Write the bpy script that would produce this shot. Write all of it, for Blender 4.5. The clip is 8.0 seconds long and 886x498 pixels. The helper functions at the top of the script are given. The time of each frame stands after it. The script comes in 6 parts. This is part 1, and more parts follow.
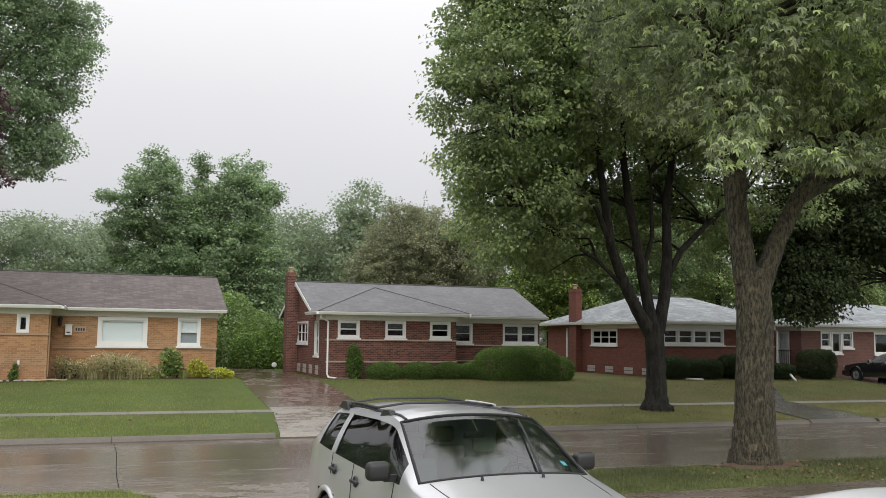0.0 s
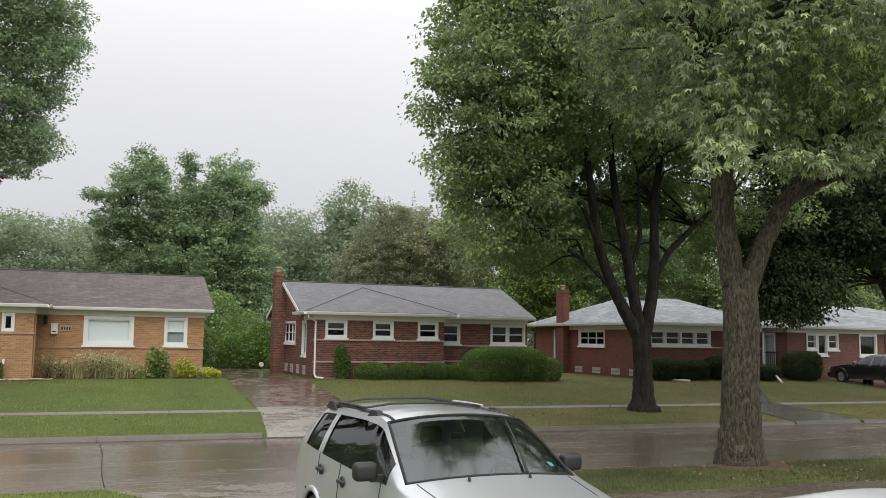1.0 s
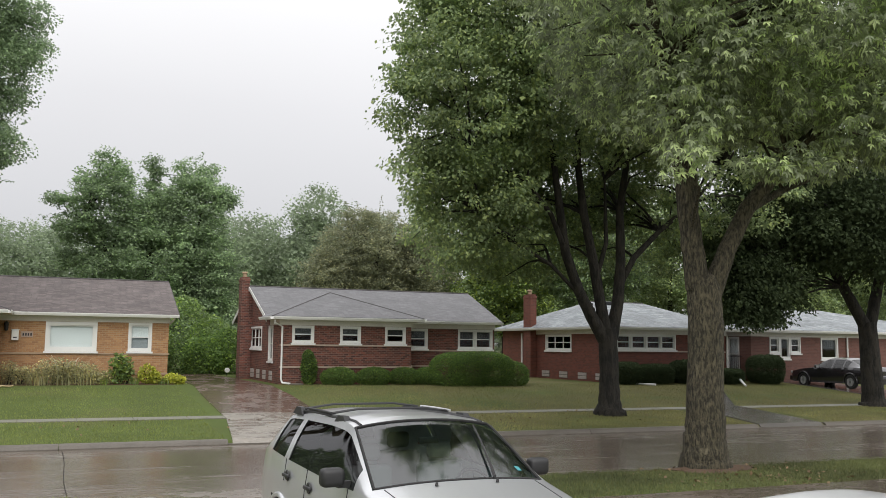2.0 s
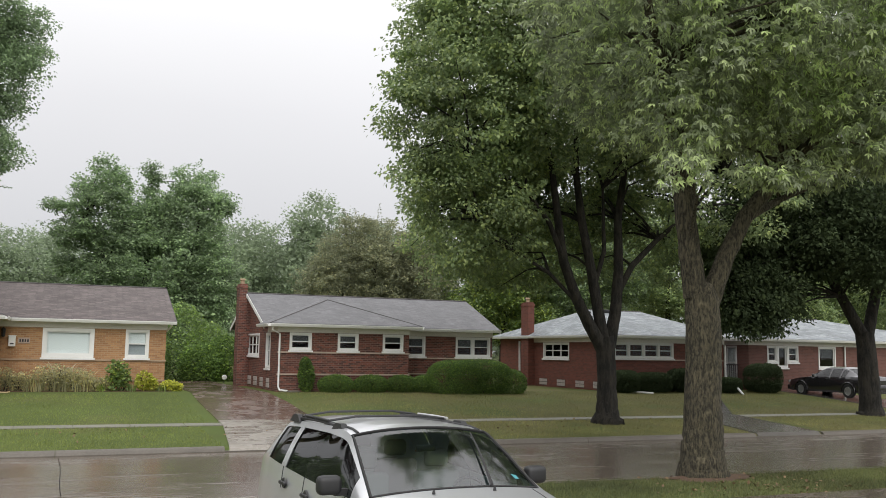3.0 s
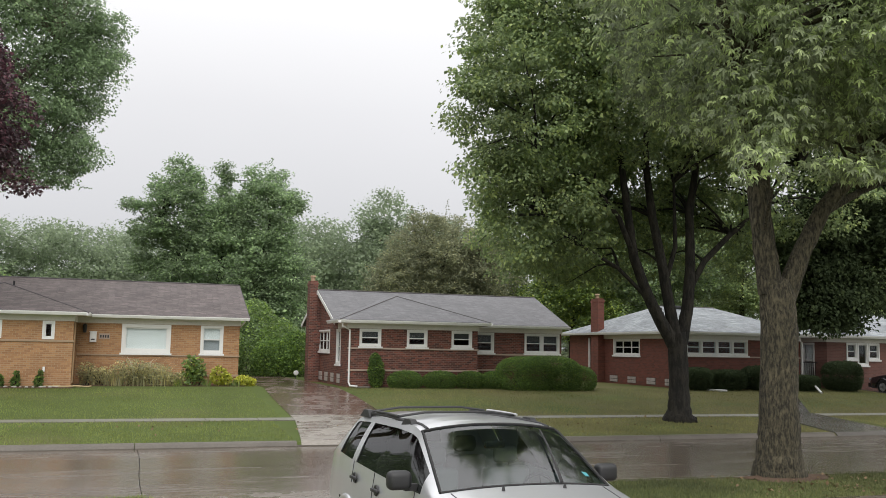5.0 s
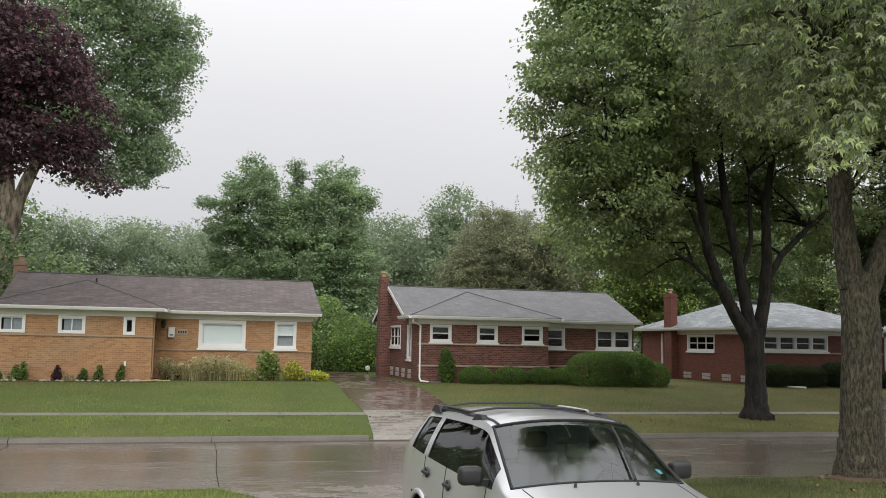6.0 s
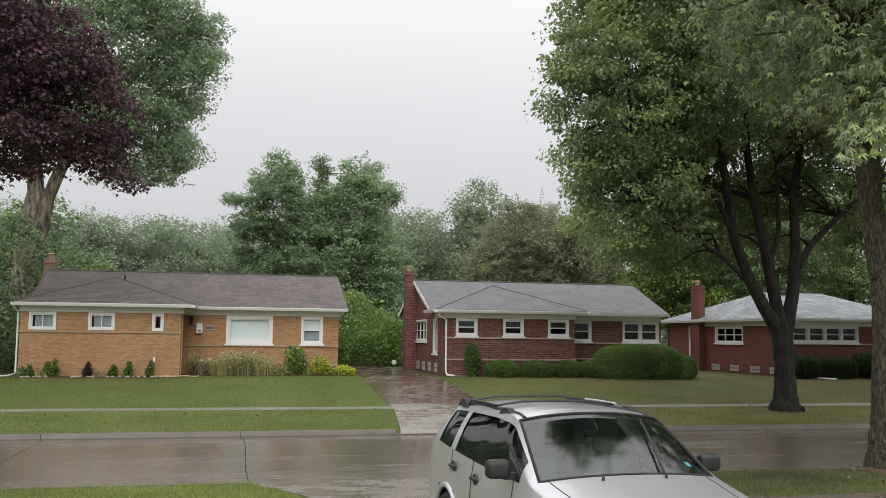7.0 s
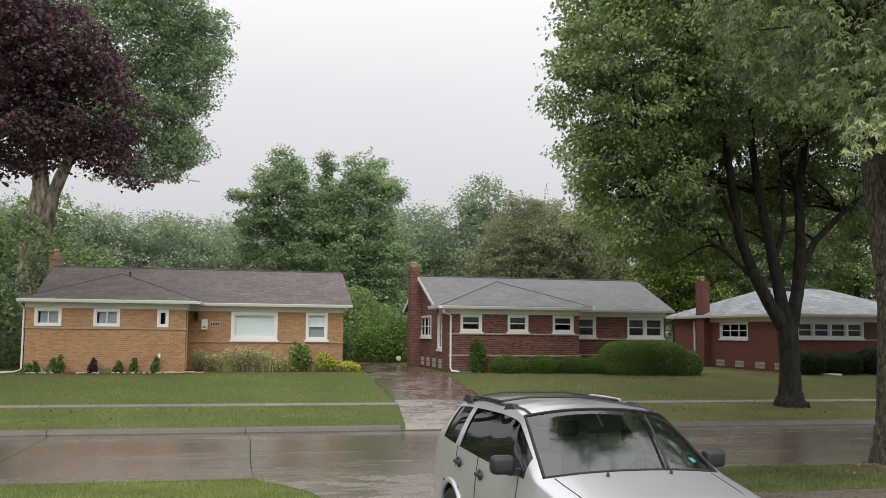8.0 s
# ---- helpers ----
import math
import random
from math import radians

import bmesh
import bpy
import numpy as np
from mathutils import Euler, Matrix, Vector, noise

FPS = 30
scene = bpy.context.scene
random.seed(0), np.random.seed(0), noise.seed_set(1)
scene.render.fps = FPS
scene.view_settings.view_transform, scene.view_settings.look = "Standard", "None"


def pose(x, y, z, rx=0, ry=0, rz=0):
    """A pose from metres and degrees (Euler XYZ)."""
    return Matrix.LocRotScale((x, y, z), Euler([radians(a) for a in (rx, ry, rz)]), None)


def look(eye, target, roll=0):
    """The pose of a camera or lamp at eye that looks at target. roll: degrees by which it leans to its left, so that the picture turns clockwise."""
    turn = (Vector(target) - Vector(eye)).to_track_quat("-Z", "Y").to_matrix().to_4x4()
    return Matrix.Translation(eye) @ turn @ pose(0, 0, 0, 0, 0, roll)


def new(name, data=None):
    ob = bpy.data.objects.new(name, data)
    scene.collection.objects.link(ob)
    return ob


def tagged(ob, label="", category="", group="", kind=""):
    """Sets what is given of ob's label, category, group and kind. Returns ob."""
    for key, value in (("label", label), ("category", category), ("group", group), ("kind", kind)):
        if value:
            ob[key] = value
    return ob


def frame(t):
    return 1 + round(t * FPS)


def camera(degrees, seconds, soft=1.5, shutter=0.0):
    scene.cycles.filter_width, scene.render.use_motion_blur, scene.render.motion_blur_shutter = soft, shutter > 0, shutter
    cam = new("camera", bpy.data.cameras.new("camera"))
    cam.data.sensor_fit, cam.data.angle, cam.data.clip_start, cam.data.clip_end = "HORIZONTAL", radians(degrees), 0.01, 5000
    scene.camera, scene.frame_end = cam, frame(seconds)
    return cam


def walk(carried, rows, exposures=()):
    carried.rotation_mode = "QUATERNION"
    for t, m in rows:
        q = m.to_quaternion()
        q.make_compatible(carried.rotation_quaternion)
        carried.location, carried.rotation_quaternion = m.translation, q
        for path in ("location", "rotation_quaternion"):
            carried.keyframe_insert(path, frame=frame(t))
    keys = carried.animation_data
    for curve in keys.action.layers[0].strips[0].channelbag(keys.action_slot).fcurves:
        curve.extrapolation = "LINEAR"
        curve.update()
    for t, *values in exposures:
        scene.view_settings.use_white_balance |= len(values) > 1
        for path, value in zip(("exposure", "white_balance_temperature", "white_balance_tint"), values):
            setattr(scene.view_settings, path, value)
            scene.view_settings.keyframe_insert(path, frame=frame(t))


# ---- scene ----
# ---- camera: held by hand, panning from one spot ----
EYE = 2.5
cam = camera(51.43, 8.0, soft=0.7)
ROWS = [
    (0, -20.324, 5.611, -0.636),
    (0.5, -20.513, 5.583, -0.740),
    (1, -21.087, 5.645, -0.843),
    (1.5, -22.175, 5.818, -0.775),
    (1.7, -22.643, 5.855, -0.677),
    (2.8, -23.522, 6.332, -0.707),
    (3, -23.250, 6.446, -0.861),
    (3.5, -22.687, 6.530, -0.998),
    (4, -22.137, 6.321, -1.131),
    (4.5, -20.992, 6.087, -1.092),
    (5, -18.993, 6.151, -0.996),
    (5.2, -17.916, 6.189, -1.059),
    (6.3, -13.870, 5.672, -0.860),
    (6.5, -13.495, 5.619, -0.700),
    (7, -13.024, 5.404, -0.605),
    (7.5, -12.856, 5.232, -0.555),
    (8, -12.741, 5.154, -0.562),
]
EXPOSURES = [(0, -0.02), (1.5, 0.0), (3, 0.03), (4.5, 0.05), (5.2, 0.02), (6.5, -0.07), (7.0, -0.08), (8, -0.03)]
walk(cam, [(t, pose(0, 0, EYE, 90 + pitch, roll, yaw)) for t, yaw, pitch, roll in ROWS], EXPOSURES)

# ---- light: overcast, rainy daylight ----
world = bpy.data.worlds.new("world")
scene.world = world
world.use_nodes = True
wn, wl = world.node_tree.nodes, world.node_tree.links
sky = wn.new("ShaderNodeTexSky")
sky.sky_type, sky.sun_disc = "NISHITA", False
sky.sun_elevation, sky.sun_rotation = radians(42), radians(190)
sky.dust_density, sky.air_density = 5.0, 1.0
grey = wn.new("ShaderNodeHueSaturation")
grey.inputs["Saturation"].default_value = 0.12
wl.new(sky.outputs[0], grey.inputs["Color"])
# cloud cover: brighter overhead, greyer towards the horizon
coord = wn.new("ShaderNodeTexCoord")
sep = wn.new("ShaderNodeSeparateXYZ")
wl.new(coord.outputs["Generated"], sep.inputs[0])
ramp = wn.new("ShaderNodeValToRGB")
ramp.color_ramp.elements[0].position, ramp.color_ramp.elements[0].color = 0.0, (0.60, 0.605, 0.635, 1)
ramp.color_ramp.elements[1].position, ramp.color_ramp.elements[1].color = 1.0, (1.75, 1.74, 1.78, 1)
for place, tone in ((0.12, (0.63, 0.635, 0.660, 1)), (0.25, (0.765, 0.765, 0.79, 1)), (0.38, (0.97, 0.968, 0.985, 1))):
    ramp.color_ramp.elements.new(place).color = tone
wl.new(sep.outputs["Z"], ramp.inputs[0])
cloud = wn.new("ShaderNodeTexNoise")
cloud.inputs["Scale"].default_value, cloud.inputs["Detail"].default_value = 2.2, 4
wl.new(coord.outputs["Generated"], cloud.inputs["Vector"])
cmul = wn.new("ShaderNodeMapRange")
cmul.inputs["To Min"].default_value, cmul.inputs["To Max"].default_value = 0.94, 1.06
wl.new(cloud.outputs["Fac"], cmul.inputs["Value"])
shade = wn.new("ShaderNodeVectorMath")
shade.operation = "SCALE"
wl.new(ramp.outputs["Color"], shade.inputs[0])
wl.new(cmul.outputs[0], shade.inputs["Scale"])
dim = wn.new("ShaderNodeVectorMath")
dim.operation = "SCALE"
dim.inputs["Scale"].default_value = 0.06
wl.new(grey.outputs["Color"], dim.inputs[0])
wmix = wn.new("ShaderNodeMix")
wmix.data_type = "RGBA"
wmix.inputs["Factor"].default_value = 0.88
wl.new(dim.outputs[0], wmix.inputs["A"])
wl.new(shade.outputs[0], wmix.inputs["B"])
back = next(n for n in wn if n.type == "BACKGROUND")
wl.new(wmix.outputs["Result"], back.inputs["Color"])
back.inputs["Strength"].default_value = 1.2
sun = new("sun", bpy.data.lights.new("sun", "SUN"))
sun.data.energy, sun.data.angle, sun.data.color = 1.75, radians(60), (1.0, 0.97, 0.92)
sun.matrix_world = look((0, 0, 30), (6, 33, 0))

# ---- materials ----
def material(name, colour, rough=0.7, vary=0.12, scale=3.0, fine=40.0, bump=0.2, bump_scale=60.0, metal=0.0, coat=0.0, island=0.0, spec=0.5):
    """A two-scale noisy surface: large stains, fine grain, relief."""
    m = bpy.data.materials.new(name)
    m.use_nodes = True
    n, l = m.node_tree.nodes, m.node_tree.links
    b = n["Principled BSDF"]
    tc = n.new("ShaderNodeTexCoord")
    big, small = n.new("ShaderNodeTexNoise"), n.new("ShaderNodeTexNoise")
    big.inputs["Scale"].default_value, big.inputs["Detail"].default_value = scale, 5
    small.inputs["Scale"].default_value, small.inputs["Detail"].default_value = fine, 3
    add = n.new("ShaderNodeMath")
    add.operation = "ADD"
    for t in (big, small):
        l.new(tc.outputs["Object"], t.inputs["Vector"])
    l.new(big.outputs["Fac"], add.inputs[0])
    l.new(small.outputs["Fac"], add.inputs[1])
    mr = n.new("ShaderNodeMapRange")
    mr.inputs["From Min"].default_value, mr.inputs["From Max"].default_value = 0.6, 1.4
    mr.inputs["To Min"].default_value, mr.inputs["To Max"].default_value = 1 - vary, 1 + vary
    l.new(add.outputs[0], mr.inputs["Value"])
    sc = n.new("ShaderNodeVectorMath")
    sc.operation = "SCALE"
    sc.inputs[0].default_value = colour
    value = mr.outputs[0]
    if island:
        g = n.new("ShaderNodeNewGeometry")
        r = n.new("ShaderNodeMapRange")
        r.inputs["To Min"].default_value, r.inputs["To Max"].default_value = 1 - island, 1 + island
        l.new(g.outputs["Random Per Island"], r.inputs["Value"])
        mul = n.new("ShaderNodeMath")
        mul.operation = "MULTIPLY"
        l.new(value, mul.inputs[0])
        l.new(r.outputs[0], mul.inputs[1])
        value = mul.outputs[0]
    l.new(value, sc.inputs["Scale"])
    l.new(sc.outputs[0], b.inputs["Base Color"])
    b.inputs["Roughness"].default_value, b.inputs["Metallic"].default_value = rough, metal
    b.inputs["Coat Weight"].default_value = coat
    b.inputs["Specular IOR Level"].default_value = spec
    b.inputs["Coat Roughness"].default_value = 0.05
    if bump:
        bt = n.new("ShaderNodeTexNoise")
        bt.inputs["Scale"].default_value, bt.inputs["Detail"].default_value = bump_scale, 4
        l.new(tc.outputs["Object"], bt.inputs["Vector"])
        bp = n.new("ShaderNodeBump")
        bp.inputs["Strength"].default_value, bp.inputs["Distance"].default_value = bump, 0.01
        l.new(bt.outputs["Fac"], bp.inputs["Height"])
        l.new(bp.outputs[0], b.inputs["Normal"])
    return m


def coursed(name, colour_a, colour_b, joint, width, height, gap, rough, bump, wear=0.15, offset=0.5, streak=1.0, grain=35.0):
    """Courses of bricks or shingles that follow x + y along and z upwards."""
    m = bpy.data.materials.new(name)
    m.use_nodes = True
    n, l = m.node_tree.nodes, m.node_tree.links
    b = n["Principled BSDF"]
    tc, sep, add, com = n.new("ShaderNodeTexCoord"), n.new("ShaderNodeSeparateXYZ"), n.new("ShaderNodeMath"), n.new("ShaderNodeCombineXYZ")
    l.new(tc.outputs["Object"], sep.inputs[0])
    l.new(sep.outputs["X"], add.inputs[0])
    l.new(sep.outputs["Y"], add.inputs[1])
    l.new(add.outputs[0], com.inputs["X"])
    l.new(sep.outputs["Z"], com.inputs["Y"])
    br = n.new("ShaderNodeTexBrick")
    br.offset = offset
    for key, v in (("Color1", (*colour_a, 1)), ("Color2", (*colour_b, 1)), ("Mortar", (*joint, 1)), ("Scale", 1.0), ("Mortar Size", gap), ("Mortar Smooth", 0.3), ("Bias", 0.0), ("Brick Width", width), ("Row Height", height)):
        br.inputs[key].default_value = v
    l.new(com.outputs[0], br.inputs["Vector"])
    big, small = n.new("ShaderNodeTexNoise"), n.new("ShaderNodeTexNoise")
    big.inputs["Scale"].default_value, big.inputs["Detail"].default_value = 0.9, 6
    small.inputs["Scale"].default_value = grain
    mp = n.new("ShaderNodeMapping")
    mp.inputs["Scale"].default_value = (1, 1, streak)
    l.new(tc.outputs["Object"], mp.inputs["Vector"])
    l.new(mp.outputs[0], big.inputs["Vector"])
    l.new(tc.outputs["Object"], small.inputs["Vector"])
    s = n.new("ShaderNodeMath")
    s.operation = "ADD"
    l.new(big.outputs["Fac"], s.inputs[0])
    l.new(small.outputs["Fac"], s.inputs[1])
    mr = n.new("ShaderNodeMapRange")
    mr.inputs["From Min"].default_value, mr.inputs["From Max"].default_value = 0.6, 1.4
    mr.inputs["To Min"].default_value, mr.inputs["To Max"].default_value = 1 - wear, 1 + wear
    l.new(s.outputs[0], mr.inputs["Value"])
    sc = n.new("ShaderNodeVectorMath")
    sc.operation = "SCALE"
    l.new(br.outputs["Color"], sc.inputs[0])
    l.new(mr.outputs[0], sc.inputs["Scale"])
    l.new(sc.outputs[0], b.inputs["Base Color"])
    b.inputs["Roughness"].default_value = rough
    bp = n.new("ShaderNodeBump")
    bp.invert = True
    bp.inputs["Strength"].default_value, bp.inputs["Distance"].default_value = bump, 0.01
    l.new(br.outputs["Fac"], bp.inputs["Height"])
    l.new(bp.outputs[0], b.inputs["Normal"])
    return m


def leafy(name, colour, spread=0.35, warm=(1.5, 1.25, 0.6), gloss=0.6, lit=0.9, patch=0.3, spec=0.5):
    """Foliage: leaves differ one from another, let some light through and shine a little."""
    m = bpy.data.materials.new(name)
    m.use_nodes = True
    n, l = m.node_tree.nodes, m.node_tree.links
    b = n["Principled BSDF"]
    g, tc = n.new("ShaderNodeNewGeometry"), n.new("ShaderNodeTexCoord")
    r = n.new("ShaderNodeValToRGB")
    r.color_ramp.elements[0].color = (*[c * (1 - spread) for c in colour], 1)
    r.color_ramp.elements[1].color = (*[c * (1 + spread) * w for c, w in zip(colour, warm)], 1)
    e = r.color_ramp.elements.new(0.6)
    e.color = (*colour, 1)
    l.new(g.outputs["Random Per Island"], r.inputs[0])
    big = n.new("ShaderNodeTexNoise")
    big.inputs["Scale"].default_value, big.inputs["Detail"].default_value = 0.45, 3
    l.new(tc.outputs["Object"], big.inputs["Vector"])
    mr = n.new("ShaderNodeMapRange")
    mr.inputs["From Min"].default_value, mr.inputs["From Max"].default_value = 0.3, 0.7
    mr.inputs["To Min"].default_value, mr.inputs["To Max"].default_value = 1 - patch, 1 + patch
    l.new(big.outputs["Fac"], mr.inputs["Value"])
    sc = n.new("ShaderNodeVectorMath")
    sc.operation = "SCALE"
    l.new(r.outputs[0], sc.inputs[0])
    l.new(mr.outputs[0], sc.inputs["Scale"])
    l.new(sc.outputs[0], b.inputs["Base Color"])
    b.inputs["Roughness"].default_value = gloss
    b.inputs["Specular IOR Level"].default_value = spec
    tr = n.new("ShaderNodeBsdfTranslucent")
    mx = n.new("ShaderNodeAddShader")
    out = n["Material Output"]
    thin = n.new("ShaderNodeVectorMath")
    thin.operation = "SCALE"
    thin.inputs["Scale"].default_value = lit
    l.new(sc.outputs[0], thin.inputs[0])
    l.new(thin.outputs[0], tr.inputs["Color"])
    l.new(b.outputs[0], mx.inputs[0])
    l.new(tr.outputs[0], mx.inputs[1])
    l.new(mx.outputs[0], out.inputs["Surface"])
    return m


def glass(name, tint, rough=0.02, ior=1.6):
    """A pane: mostly see-through, with a mirror-like surface."""
    m = bpy.data.materials.new(name)
    m.use_nodes = True
    n, l = m.node_tree.nodes, m.node_tree.links
    n.remove(n["Principled BSDF"])
    t, g, f, mx = n.new("ShaderNodeBsdfTransparent"), n.new("ShaderNodeBsdfGlossy"), n.new("ShaderNodeFresnel"), n.new("ShaderNodeMixShader")
    t.inputs["Color"].default_value = (*tint, 1)
    g.inputs["Roughness"].default_value = rough
    f.inputs["IOR"].default_value = ior
    l.new(f.outputs[0], mx.inputs[0])
    l.new(t.outputs[0], mx.inputs[1])
    l.new(g.outputs[0], mx.inputs[2])
    l.new(mx.outputs[0], n["Material Output"].inputs["Surface"])
    return m


def wet(name, colour, dry=0.42, puddle=0.06, scale=0.35, stretch=(0.35, 1.6, 1.0), vary=0.25):
    """Wet paving: water lies in long patches that mirror, the rest is a dull sheen."""
    m = material(name, colour, vary=vary, scale=0.7, fine=25, bump=0.15, bump_scale=90)
    n, l = m.node_tree.nodes, m.node_tree.links
    b = n["Principled BSDF"]
    tc = n.new("ShaderNodeTexCoord")
    mp = n.new("ShaderNodeMapping")
    mp.inputs["Scale"].default_value = stretch
    l.new(tc.outputs["Object"], mp.inputs["Vector"])
    p = n.new("ShaderNodeTexNoise")
    p.inputs["Scale"].default_value, p.inputs["Detail"].default_value, p.inputs["Roughness"].default_value = scale, 6, 0.6
    l.new(mp.outputs[0], p.inputs["Vector"])
    r = n.new("ShaderNodeMapRange")
    r.inputs["From Min"].default_value, r.inputs["From Max"].default_value = 0.43, 0.60
    r.inputs["To Min"].default_value, r.inputs["To Max"].default_value = puddle, dry
    l.new(p.outputs["Fac"], r.inputs["Value"])
    fine = n.new("ShaderNodeTexNoise")
    fine.inputs["Scale"].default_value, fine.inputs["Detail"].default_value = 2.2, 5
    fm = n.new("ShaderNodeMapping")
    fm.inputs["Scale"].default_value = (stretch[0], stretch[1] * 2.2, 1.0)
    l.new(tc.outputs["Object"], fm.inputs["Vector"])
    l.new(fm.outputs[0], fine.inputs["Vector"])
    fr = n.new("ShaderNodeMapRange")
    fr.inputs["From Min"].default_value, fr.inputs["From Max"].default_value = 0.40, 0.62
    fr.inputs["To Min"].default_value, fr.inputs["To Max"].default_value = 0.55, 1.5
    l.new(fine.outputs["Fac"], fr.inputs["Value"])
    both = n.new("ShaderNodeMath")
    both.operation = "MULTIPLY"
    l.new(r.outputs[0], both.inputs[0])
    l.new(fr.outputs[0], both.inputs[1])
    l.new(both.outputs[0], b.inputs["Roughness"])
    return m


TAN_BRICK = coursed("tan_brick", (0.295, 0.148, 0.068), (0.425, 0.235, 0.108), (0.37, 0.255, 0.155), 0.21, 0.075, 0.010, 0.8, 0.5, 0.14)
DARK_BRICK = coursed("dark_red_brick", (0.060, 0.024, 0.018), (0.195, 0.061, 0.040), (0.20, 0.135, 0.11), 0.21, 0.075, 0.009, 0.75, 0.5, 0.22)
RED_BRICK = coursed("red_brick", (0.112, 0.038, 0.026), (0.175, 0.054, 0.035), (0.13, 0.064, 0.05), 0.21, 0.075, 0.006, 0.75, 0.4, 0.12)
# brick colour darkened for the maple's shade over the far house
PINK_BRICK_SHADED = coursed("shaded_pink_brick", (0.125, 0.056, 0.044), (0.175, 0.076, 0.058), (0.17, 0.105, 0.09), 0.21, 0.075, 0.006, 0.75, 0.4, 0.12)
BROWN_SHINGLE = coursed("brown_shingle", (0.090, 0.072, 0.069), (0.142, 0.117, 0.112), (0.06, 0.05, 0.05), 0.28, 0.052, 0.007, 0.7, 0.6, 0.28, grain=6.0)
GREY_SHINGLE = coursed("grey_shingle", (0.108, 0.107, 0.111), (0.152, 0.150, 0.156), (0.085, 0.085, 0.09), 0.28, 0.052, 0.006, 0.6, 0.5, 0.2, grain=6.0)
PALE_SHINGLE = coursed("pale_shingle", (0.17, 0.19, 0.20), (0.30, 0.325, 0.335), (0.12, 0.13, 0.14), 0.30, 0.058, 0.008, 0.6, 0.5, 0.42, grain=5.0)
WHITE = material("white_paint", (0.74, 0.74, 0.72), 0.45, 0.06, 2.0, 20, 0.05)
OFFWHITE = material("weathered_white_paint", (0.68, 0.66, 0.61), 0.55, 0.10, 1.5, 20, 0.08)
STONE = material("stone_sill", (0.36, 0.26, 0.17), 0.75, 0.15, 2, 30, 0.3)
PALE_STONE = material("limestone_belt", (0.40, 0.31, 0.25), 0.75, 0.15, 2, 30, 0.3)
CONCRETE_BLOCK = material("glass_block", (0.42, 0.38, 0.36), 0.35, 0.12, 6, 30, 0.1)
DARK_METAL = material("dark_metal", (0.03, 0.03, 0.032), 0.4, 0.2, 5, 40, 0.05, metal=0.3)
# near-black base colour stands in for the gloom of unlit rooms
ROOM = material("dim_room", (0.035, 0.035, 0.035), 0.9, 0.1, 2, 20, 0.0)
CURTAIN = material("pale_curtain", (0.86, 0.90, 0.90), 0.9, 0.04, 1.2, 20, 0.05)
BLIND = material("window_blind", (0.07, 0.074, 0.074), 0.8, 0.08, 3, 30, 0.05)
PANE = glass("window_glass", (0.92, 0.94, 0.94), 0.02, 1.24)
def bark(name, colour, furrow_scale=9.0, bump=1.0):
    """Upright furrows between paler plates."""
    m = material(name, colour, 0.9, 0.3, 1.6, 20, 0.0)
    n, l = m.node_tree.nodes, m.node_tree.links
    b = n["Principled BSDF"]
    src = b.inputs["Base Color"].links[0].from_socket
    tc, mp = n.new("ShaderNodeTexCoord"), n.new("ShaderNodeMapping")
    mp.inputs["Scale"].default_value = (1, 1, 0.30)
    l.new(tc.outputs["Object"], mp.inputs["Vector"])
    t = n.new("ShaderNodeTexNoise")
    t.inputs["Scale"].default_value, t.inputs["Detail"].default_value, t.inputs["Roughness"].default_value = furrow_scale, 5, 0.65
    l.new(mp.outputs[0], t.inputs["Vector"])
    r = n.new("ShaderNodeMapRange")
    r.inputs["From Min"].default_value, r.inputs["From Max"].default_value = 0.40, 0.60
    r.inputs["To Min"].default_value, r.inputs["To Max"].default_value = 0.28, 1.25
    l.new(t.outputs["Fac"], r.inputs["Value"])
    sc = n.new("ShaderNodeVectorMath")
    sc.operation = "SCALE"
    l.new(src, sc.inputs[0])
    l.new(r.outputs[0], sc.inputs["Scale"])
    l.new(sc.outputs[0], b.inputs["Base Color"])
    bp = n.new("ShaderNodeBump")
    bp.inputs["Strength"].default_value, bp.inputs["Distance"].default_value = bump, 0.03
    l.new(r.outputs[0], bp.inputs["Height"])
    l.new(bp.outputs[0], b.inputs["Normal"])
    return m


BARK_NEAR = bark("maple_bark", (0.092, 0.080, 0.049), 23.0)
BARK_DARK = bark("wet_dark_bark", (0.022, 0.019, 0.014), 7.0)
BARK_PALE = bark("grey_bark", (0.25, 0.21, 0.155), 5.0)
LEAF_MAPLE = leafy("maple_leaf", (0.178, 0.212, 0.122), 0.5, (1.35, 1.36, 1.05), patch=0.4, spec=0.4)
# leaf darkened to hold a dense canopy's shade; dark hedges use it too
LEAF_DARK_SHADED = leafy("dark_shaded_leaf", (0.040, 0.056, 0.028), 0.18, (1.15, 1.1, 0.95), 0.8, 0.7, spec=0.08)
LEAF_DEEP = leafy("deep_green_leaf", (0.128, 0.170, 0.080), 0.28, (1.35, 1.2, 0.95), patch=0.35, spec=0.25)
LEAF_MID = leafy("mid_green_leaf", (0.098, 0.140, 0.070), 0.4, (1.25, 1.2, 0.8))
# paled, low-contrast leaf colour that carries the haze of distance
LEAF_FAR_HAZE = leafy("far_haze_leaf", (0.150, 0.185, 0.122), 0.15, (1.05, 1.05, 0.95), spec=0.1)
LEAF_OLIVE = leafy("olive_leaf", (0.134, 0.146, 0.092), 0.25, (1.2, 1.1, 0.9), spec=0.15)
LEAF_PURPLE = leafy("purple_leaf", (0.044, 0.025, 0.030), 0.4, (1.5, 1.05, 1.1), spec=0.35)
LEAF_BRIGHT = leafy("bright_green_leaf", (0.105, 0.155, 0.048), 0.35)
